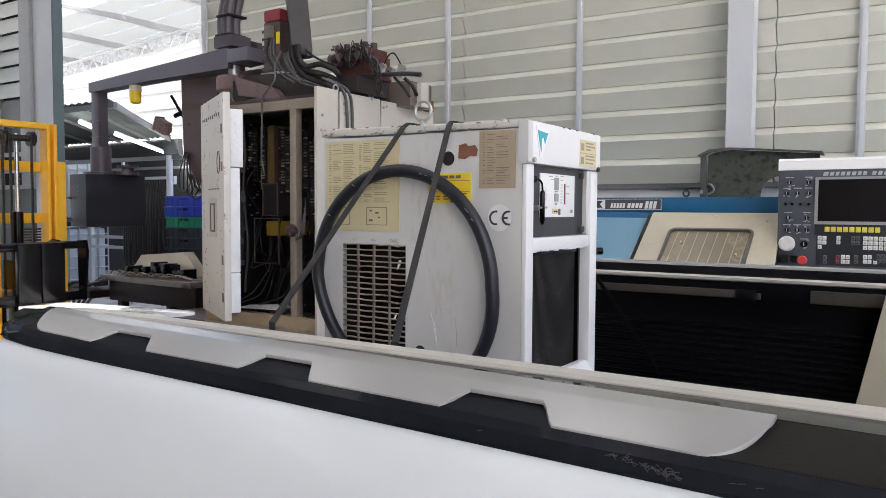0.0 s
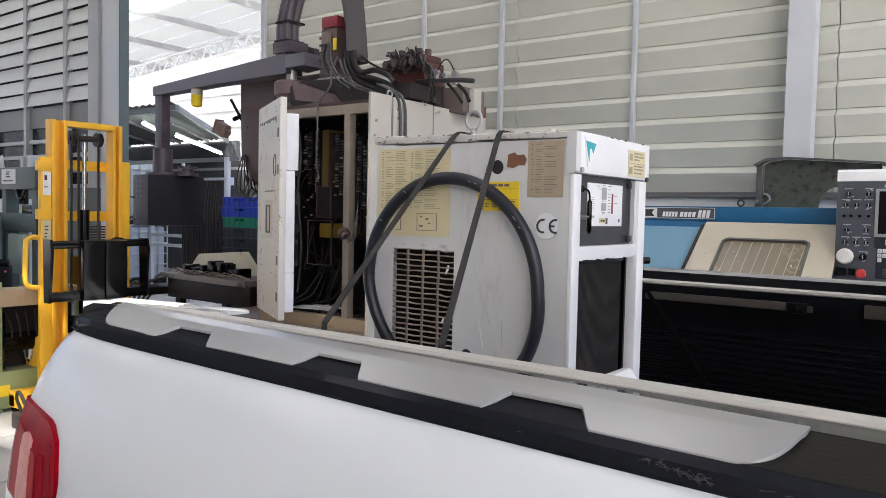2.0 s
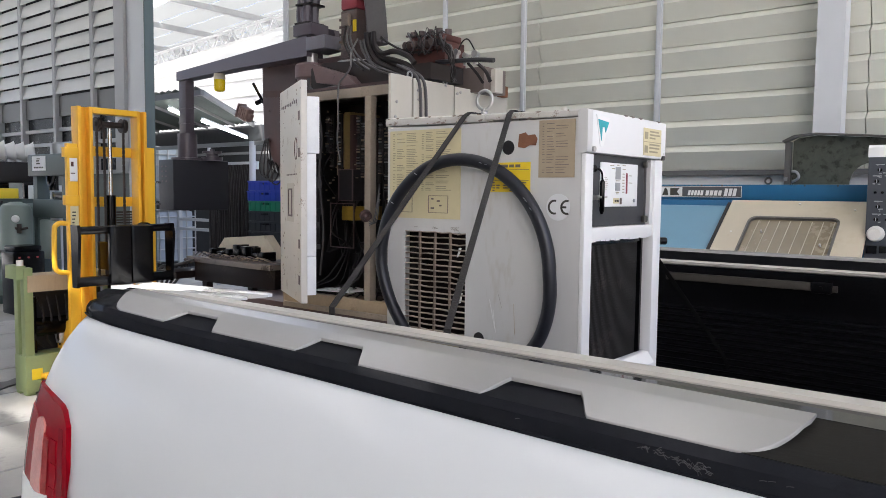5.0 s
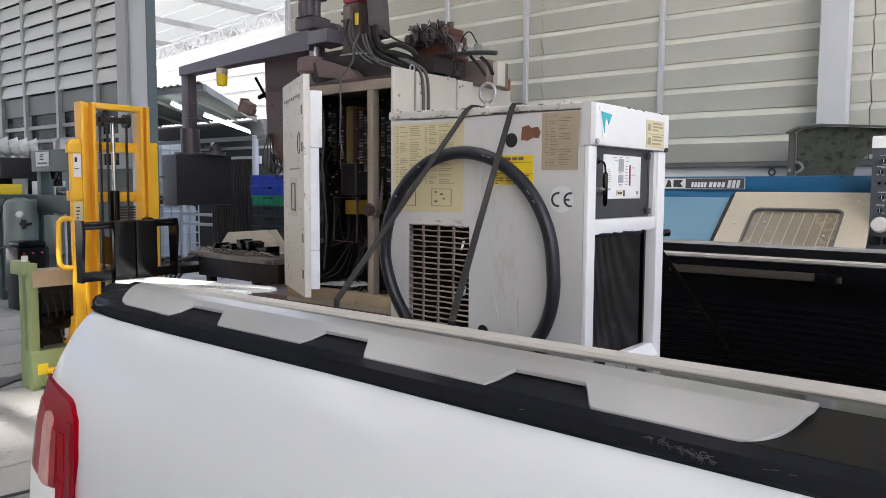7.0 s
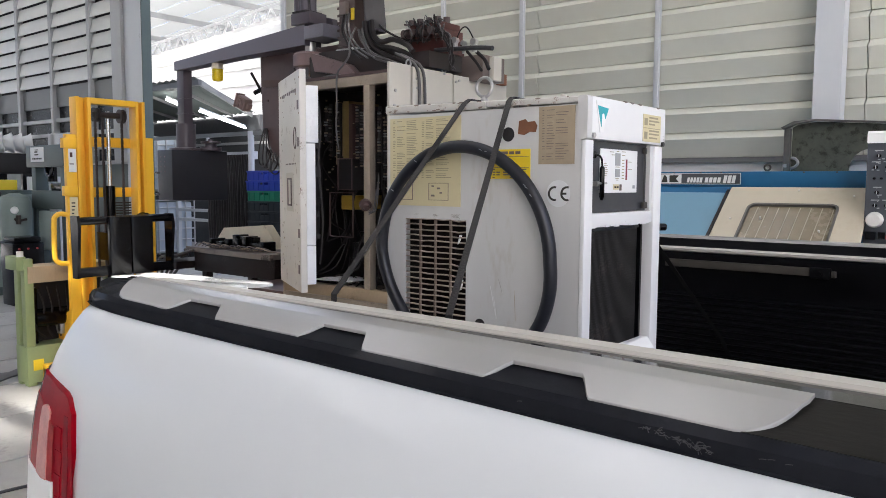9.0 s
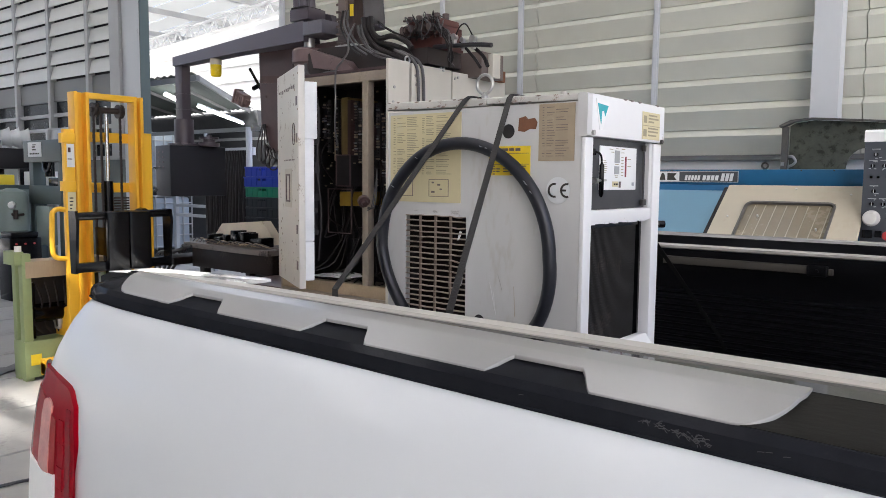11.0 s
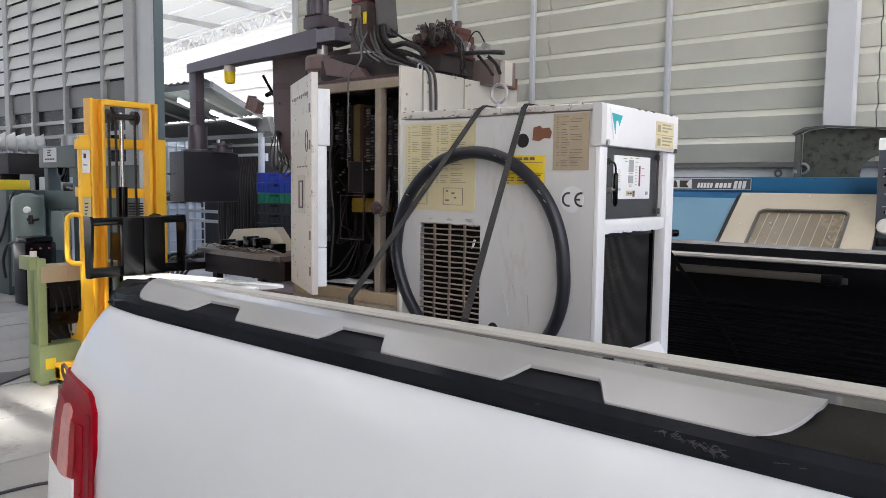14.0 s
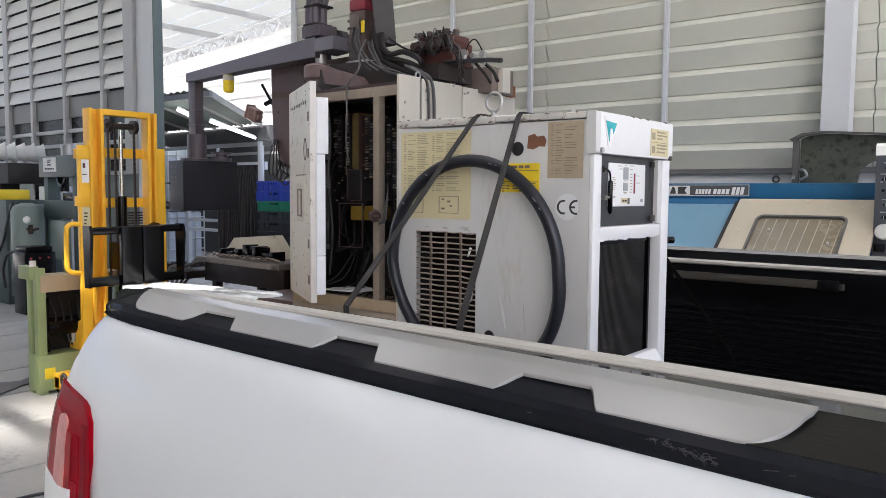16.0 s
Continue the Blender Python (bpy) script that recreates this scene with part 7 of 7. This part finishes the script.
# ---- things along the louvre wall ----
rack = thing("roll_rack", (-9.5, 4.3, 0.0), "dark rack carrying white foam rolls", "rack")
bp("rack_bin", (-11.4, 4.02, 1.40, -10.55, 4.54, 1.665), M_CABIN, rack, bev=0.01)
for x in (-11.35, -10.25):
    bp("rack_leg", (x, 4.2, 0.0, x + 0.05, 4.45, 1.40), M_BLACK, rack)
rnd = random.Random(41)
for k in range(6):
    bm = bm_new()
    y = 3.86 + k * 0.122
    r = rnd.uniform(0.94, 1.06)
    lathe(bm, (-10.83, y, 1.80), (-10.79 + rnd.uniform(-.02, .02), y + 0.120, 1.812), [(0, 0.03), (0.02, 0.088 * r), (0.25, 0.098 * r), (0.6, 0.112 * r), (0.85, 0.136 * r), (0.95, 0.146 * r), (1, 0.10)], 22)
    for v in bm.verts:
        v.co.z += 0.008 * math.sin(9 * v.co.x + 3 * k + 30 * v.co.y)
    solo("foam_roll", bm, M_PLASTW, "white flared foam roll lying on the rack", "foam roll", group="foam rolls")
press = thing("shop_press", (-8.6, 3.9, 0.0), "grey-green hydraulic shop press with white sign", "press")
for x in (-9.08, -8.38):
    bp("press_post", (x, 3.84, 0.0, x + 0.10, 3.98, 1.50), M_GREENG, press, bev=0.005)
bp("press_head", (-9.12, 3.80, 1.46, -8.22, 4.02, 1.70), M_GREENG, press, bev=0.012)
bp("press_bed", (-9.06, 3.82, 1.00, -8.28, 4.0, 1.20), M_GREENG, press, bev=0.006)
bp("press_sign", (-8.98, 3.792, 1.52, -8.66, 3.80, 1.68), M_PLASTW, press, "white maker sign")
bm = bm_new()
box(bm, -8.87, 3.789, 1.59, -8.78, 3.792, 1.605)
box(bm, -8.87, 3.789, 1.62, -8.80, 3.792, 1.635)
box(bm, -8.86, 3.789, 1.645, -8.78, 3.792, 1.655)
for k in range(6):
    box(bm, -8.93 + k * 0.04, 3.789, 1.545, -8.905 + k * 0.04, 3.792, 1.562)
part("sign_print", bm, M_INK, press)
bm = bm_new()
lathe(bm, (-8.55, 3.9, 1.70), (-8.55, 3.9, 1.83), [(0, 0.09), (0.85, 0.09), (0.9, 0.06), (1, 0.06)], 18)
part("press_cylinder", bm, M_CAGE, press)
bm = bm_new()
cyl(bm, (-8.70, 3.90, 1.30), (-8.70, 3.90, 1.46), 0.05, seg=14)
tube(bm, [(-8.66, 3.82, 1.46), (-8.60, 3.80, 1.38), (-8.52, 3.80, 1.36), (-8.50, 3.82, 1.46)], 0.02, 8)
box(bm, -8.66, 3.86, 1.20, -8.36, 3.98, 1.29, 0.01)
part("press_ram", bm, M_BLACK, press)
bp("press_pump", (-8.72, 3.74, 0.55, -8.40, 3.83, 0.98), M_TANK, press, bev=0.02)
comp = thing("air_compressor", (-9.0, 3.55, 0.0), "pale green upright air tank with pressure gauge", "compressor")
bm = bm_new()
lathe(bm, (-9.02, 3.62, 0.22), (-9.02, 3.62, 1.17), [(0, 0.05), (0.04, 0.14), (0.1, 0.165), (0.9, 0.165), (0.96, 0.14), (1, 0.05)], 24)
part("air_tank", bm, M_TANK, comp)
bm = bm_new()
for a in (0, 120, 240):
    x, y = -9.02 + 0.13 * math.cos(radians(a)), 3.62 + 0.13 * math.sin(radians(a))
    cyl(bm, (x, y, 0.0), (x, y, 0.3), 0.022, seg=8)
part("tank_foot", bm, M_TANK, comp)
bm = bm_new()
lathe(bm, (-8.87, 3.555, 0.985), (-8.84, 3.535, 0.985), [(0, 0.042), (0.8, 0.034), (1, 0.030)], 18)
part("gauge_face", bm, M_PAPER, comp)
bm = bm_new()
tube(bm, [(-8.90, 3.56, 0.90), (-8.84, 3.57, 0.87), (-8.82, 3.66, 0.885)], 0.014, 8)
cyl(bm, (-8.84, 3.58, 0.83), (-8.84, 3.58, 0.93), 0.025, seg=10)
part("tank_valve", bm, M_CHAIN, comp)
bm = bm_new()
tube(bm, [(-9.20, 3.55, 1.18), (-9.26, 3.5, 0.95), (-9.36, 3.48, 0.7), (-9.45, 3.45, 0.55)], 0.014, 8)
tube(bm, [(-8.60, 3.52, 0.62), (-8.80, 3.45, 0.64), (-9.05, 3.42, 0.60), (-9.15, 3.40, 0.42), (-9.10, 3.40, 0.22)], 0.016, 8)
part("air_hose", bm, M_RUBBER, comp)
bm = bm_new()
box(bm, -8.62, 3.30, 0.0, -8.32, 3.62, 0.66, 0.02)
box(bm, -8.60, 3.32, 0.66, -8.34, 3.60, 0.72, 0.02)
welder = solo("welding_set", bm, M_BLACK, "black boxy welding set on the floor", "welding set")
bm = bm_new()
for k in range(3):
    cyl(bm, (-8.318, 3.36 + 0.09 * k, 0.60), (-8.30, 3.36 + 0.09 * k, 0.60), 0.010, seg=10)
part("welder_knob", bm, M_ESTOP, welder)
cabg = thing("green_cabinet", (-9.8, 3.6, 0.0), "teal-grey steel cabinet beside the air tank", "cabinet")
bp("cabinet_body", (-10.4, 3.5, 0.0, -9.28, 3.95, 1.20), M_GREENG, cabg, bev=0.01)
bp("cabinet_front", (-9.28, 3.53, 0.1, -9.27, 3.92, 1.15), M_TANK, cabg, bev=0.003)
bm = bm_new()
box(bm, -10.1, 3.55, 1.20, -9.62, 3.9, 1.32, 0.01)
solo("yellow_case", bm, M_WARN, "yellow plastic case on the green cabinet", "case")
bm = bm_new()
box(bm, -9.9, 4.12, 0.0, -9.05, 4.5, 1.36, 0.01)
solo("white_cabinet", bm, M_PLASTW, "plain white cabinet behind the press", "cabinet")

# dark sheet standing in for a broken joint, and hoses on the floor
bm = bm_new()
prism(bm, [(-6.2, 1.30), (-5.49, 1.97), (-5.43, 2.10), (-5.57, 2.28), (-5.36, 2.21), (-5.30, 2.06), (-5.16, 1.86), (-5.9, 1.20)], "z", 0.001, 0.012)
solo("floor_mat", bm, M_CABLEG, "dark ragged sheet laid for a broken floor joint", "mat")
bm = bm_new()
tube(bm, [(-3.36, 0.90, 0.008), (-3.335, 1.10, 0.008), (-3.322, 1.27, 0.008), (-3.295, 1.37, 0.008), (-3.20, 1.50, 0.008), (-2.9, 1.62, 0.008)], 0.007, 6)
solo("floor_cable", bm, M_RUBBER, "black cable lying on the concrete", "cable")
bm = bm_new()
box(bm, -4.60, 1.98, 0.0, -4.42, 2.06, 0.09, 0.01)
tube(bm, [(-4.55, 2.02, 0.09), (-4.57, 2.0, 0.17), (-4.52, 1.99, 0.22), (-4.47, 2.0, 0.16), (-4.46, 2.02, 0.09)], 0.010, 6)
solo("shackle_weight", bm, M_CHAIN, "dark steel shackle block on the floor", "shackle")

# ---- yard beyond the gateway ----
SKEW = -3.53
canopy = thing("canopy", (-9.0, 6.8, 0.0), "corrugated shelter roof on grey tube posts", "canopy")
bm = bm_new()
near = []
for k in range(73):
    x = -14.884 + k * 0.082
    d = 0.03 if k % 2 else 0.0
    near.append((x, d))
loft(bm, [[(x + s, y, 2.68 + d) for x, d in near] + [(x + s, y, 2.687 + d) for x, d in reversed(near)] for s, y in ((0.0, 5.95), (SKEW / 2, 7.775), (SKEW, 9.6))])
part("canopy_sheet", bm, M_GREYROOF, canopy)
bp("rafter", (-14.88, 5.98, 2.60, -8.99, 6.03, 2.675), M_LEDGE, canopy)
bm = bm_new()
loft(bm, [[(x, y, 2.60), (x + 0.05, y, 2.60), (x + 0.05, y, 2.675), (x, y, 2.675)] for x, y in ((-9.05, 6.031), (-9.05 + SKEW, 9.55))])
part("rafter", bm, M_LEDGE, canopy)
for k in range(5):
    bm = bm_new()
    x = -9.75 - k * 0.95
    loft(bm, [[(x + s, y, 2.63), (x + s + 0.03, y, 2.63), (x + s + 0.03, y, 2.675), (x + s, y, 2.675)] for s, y in ((0.0, 6.03), (SKEW * 0.96, 9.5))])
    part("purlin", bm, M_LEDGE, canopy)
for z, y in ((1.90, 6.02), (2.05, 9.3)):
    bp("tie_beam", (-14.5, y, z, -7.7, y + 0.05, z + 0.05), M_BANDG, canopy)
for x, y in ((-7.93, 6.02), (-7.93, 8.8), (-11.8, 6.02)):
    cp("canopy_post", (x, y, 0.0), (x, y, 1.95 if x > -8 else 2.60), 0.04, M_COLUMN, canopy)
for a, b in (((-10.27, 6.295, 2.52), (-11.20, 7.19, 2.52)), ((-10.35, 6.904, 2.40), (-12.783, 9.554, 2.40))):
    a, b = Vector(a), Vector(b)
    light = thing("tube_light", a, "lit white fluorescent tube under the canopy", "tube light", "canopy tube lights")
    cp("lamp_tube", a, b, 0.020, M_TUBE, light, "glowing white tube", seg=10)
    bm = bm_new()
    band(bm, [a + Vector((0, 0, 0.045)), b + Vector((0, 0, 0.045))], 0.026, 0.02, (0, 1, 0))
    part("lamp_tray", bm, M_COLUMN, light)
# Dark wall added behind the tanks in place of the canopy's shade.
bm = bm_new()
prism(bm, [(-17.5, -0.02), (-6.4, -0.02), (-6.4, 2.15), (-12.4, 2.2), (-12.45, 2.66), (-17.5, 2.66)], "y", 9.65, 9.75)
solo("wall_yard", bm, M_DIM, "dark wall added for the shade under the canopy", "wall", "structure")

def tote(name, m):
    """A white tank in a tube cage on a pallet."""
    tk = thing(name, (0, 0, 0), "white plastic tank in a galvanised tube cage", "tank", "caged tanks")
    bp("tank_shell", (-0.48, -0.48, 0.14, 0.48, 0.48, 1.0), M_TANKW, tk, bev=0.05)
    bp("tank_pallet", (-0.5, -0.5, 0.0, 0.5, 0.5, 0.13), M_BLACK, tk)
    for z in (0.18, 0.36, 0.54, 0.72, 0.90, 1.02):
        for a, b in (((-.5, -.5), (.5, -.5)), ((.5, -.5), (.5, .5)), ((-.5, -.5), (-.5, .5))):
            cp("cage_tube", (*a, z), (*b, z), 0.012, M_CAGE, tk, seg=6)
    for k in range(7):
        u = -0.5 + k / 6
        cp("cage_tube", (u, -0.51, 0.13), (u, -0.51, 1.03), 0.012, M_CAGE, tk, seg=6)
        cp("cage_tube", (0.51, u, 0.13), (0.51, u, 1.03), 0.012, M_CAGE, tk, seg=6)
    tk.matrix_basis = m
    return tk
t1 = tote("caged_tank", pose(-11.95, 6.97, -0.02))
for x, y, z in ((-11.95, 6.97, 1.01), (-13.1, 7.0, -0.02), (-13.1, 7.0, 1.01)):
    copy_thing(t1, pose(x, y, z))
shelf = thing("yard_shelf", (-9.3, 6.35, -0.02), "grey tube shelf beside the caged tanks", "shelf")
for x in (-10.1, -9.15):
    bp("shelf_post", (x, 6.30, -0.02, x + 0.05, 6.35, 1.05), M_FRAME, shelf)
for z in (0.74, 0.88):
    bp("shelf_rail", (-10.1, 6.29, z, -9.1, 6.34, z + 0.04), M_FRAME, shelf)

rnd = random.Random(53)
hang = thing("hanging_hoses", (-8.45, 6.1, 1.6), "dark hoses hanging in a row from the canopy beam", "hoses")
bp("hose_rail", (-9.1, 6.10, 1.60, -7.95, 6.14, 1.70), M_COLUMN, hang)
bp("rail_hanger", (-8.98, 6.07, 1.60, -8.94, 6.10, 1.92), M_COLUMN, hang)
bp("rail_hanger", (-8.00, 6.07, 1.60, -7.97, 6.10, 1.92), M_COLUMN, hang)
for k in range(26):
    x = -8.86 + k * 0.033
    bm = bm_new()
    zb = rnd.uniform(0.15, 0.5)
    tube(bm, [(x, 6.07, 1.66), (x + rnd.uniform(-.02, .02), 6.03, 1.3), (x + rnd.uniform(-.03, .03), 6.02, 0.9), (x + rnd.uniform(-.03, .03), 6.03, zb), (x + 0.05, 6.06, zb - 0.04), (x + 0.06, 6.09, zb + 0.2), (x + rnd.uniform(0, .05), 6.09, 1.3)], rnd.uniform(0.012, 0.02), 6, 4)
    part("hanging_hose", bm, M_CABLE, hang)

def crate(m, place, label_text):
    """An open plastic crate with ribbed walls and hand holes."""
    w, d, h, t = 0.30, 0.20, 0.121, 0.006
    c = thing("plastic_crate", (0, 0, 0), label_text, "crate", "stacked crates")
    bp("crate_floor", (-w, -d, 0, w, d, 0.008), m, c)
    for s in (-1, 1):
        bm = bm_new()
        y = s * d
        box(bm, -w, y - t, 0.008, w, y + t, 0.075)
        box(bm, -w, y - t, 0.075, -0.07, y + t, h)
        box(bm, 0.07, y - t, 0.075, w, y + t, h)
        box(bm, -0.07, y - t, 0.101, 0.07, y + t, h)
        box(bm, -w - 0.008, y - t - 0.008, h - 0.018, w + 0.008, y + t + 0.008, h, 0.002)
        for k in range(7):
            x = -w + 0.03 + k * 0.09
            box(bm, x - 0.006, y - t - 0.006, 0.008, x + 0.006, y + t + 0.006, h - 0.018)
        part("crate_wall", bm, m, c)
        bm = bm_new()
        x = s * w
        box(bm, x - t, -d, 0.008, x + t, d, 0.075)
        box(bm, x - t, -d, 0.075, x + t, -0.06, h)
        box(bm, x - t, 0.06, 0.075, x + t, d, h)
        box(bm, x - t - 0.006, -d, h - 0.018, x + t + 0.006, d, h, 0.002)
        for k in range(5):
            y2 = -d + 0.03 + k * 0.085
            box(bm, x - t - 0.006, y2 - 0.006, 0.008, x + t + 0.006, y2 + 0.006, h - 0.018)
        part("crate_wall", bm, m, c)
    c.matrix_basis = place
    return c
kb = crate(M_CRBLACK, pose(-7.38, 5.98, -0.02, 0, 0, 4), "black ribbed plastic crate in a stack")
for k in range(1, 9):
    copy_thing(kb, pose(-7.38 + 0.008 * (k % 2), 5.98, -0.02 + 0.122 * k, 0, 0, 4 - 2 * (k % 3)))
for k in range(8):
    copy_thing(kb, pose(-6.74, 6.02 + 0.006 * (k % 2), -0.02 + 0.122 * k, 0, 0, 2 * (k % 3)))
kg = crate(M_CRGREEN, pose(-7.35, 5.96, 1.079, 0, 0, 3), "green ribbed plastic crate on the black crates")
kl = crate(M_CRBLUE, pose(-7.38, 5.97, 1.201, 0, 0, 5), "blue ribbed plastic crate on top of the stack")
copy_thing(kl, pose(-7.37, 5.97, 1.323, 0, 0, 2))

# ---- pieces of walls and floor ----
rnd = random.Random(61)
PITCH = 0.168
for x0, x1 in ((-6.12, -3.118), (-3.112, -0.868), (-0.862, 5.0)):
    for k in range(28):
        z = 1.489 + k * PITCH
        bm = bm_new()
        j = rnd.uniform(-0.0015, 0.0015)
        prism(bm, [(WY - 0.004 + j, z - 0.002), (WY - 0.056 + j, z + 0.118), (WY - 0.0545 + j, z + 0.1215), (WY + 0.003 + j, z + PITCH - 0.004), (WY + 0.028, z + PITCH - 0.004), (WY + 0.028, z - 0.002)], "x", x0, x1)
        part("siding_rib", bm, M_SIDING, wall_back)
for k in range(18):
    z = 2.65 + k * 0.2
    bm = bm_new()
    prism(bm, [(WY - 0.046, z + 0.018), (WY - 0.040, z + 0.013), (WY - 0.001, z + 0.196), (WY - 0.006, z + 0.199)], "x", -20, -9.24)
    part("louvre_blade", bm, M_LOUVRE, wall_louvre)
floor = thing("floor", (-6, 0, -0.02), "worn grey concrete slabs with open joints", "floor", kind="structure")
def slab(x0, y0, w, d):
    bm = bm_new()
    box(bm, x0, y0, -0.0195, x0 + w - 0.020, y0 + d - 0.020, rnd.uniform(-0.003, 0.002), 0.005)
    part("slab", bm, M_FLOOR, floor)
for i in range(10):
    for j in range(6):
        if i < 4 or i > 6:
            slab(-24.0 + 2.9 * i, -8.0 + 2.9 * j, 2.9, 2.9)
for i in range(12):
    for j in range(6):
        slab(-12.4 + 0.725 * i, -8.0 + 2.9 * j, 0.725, 2.9)
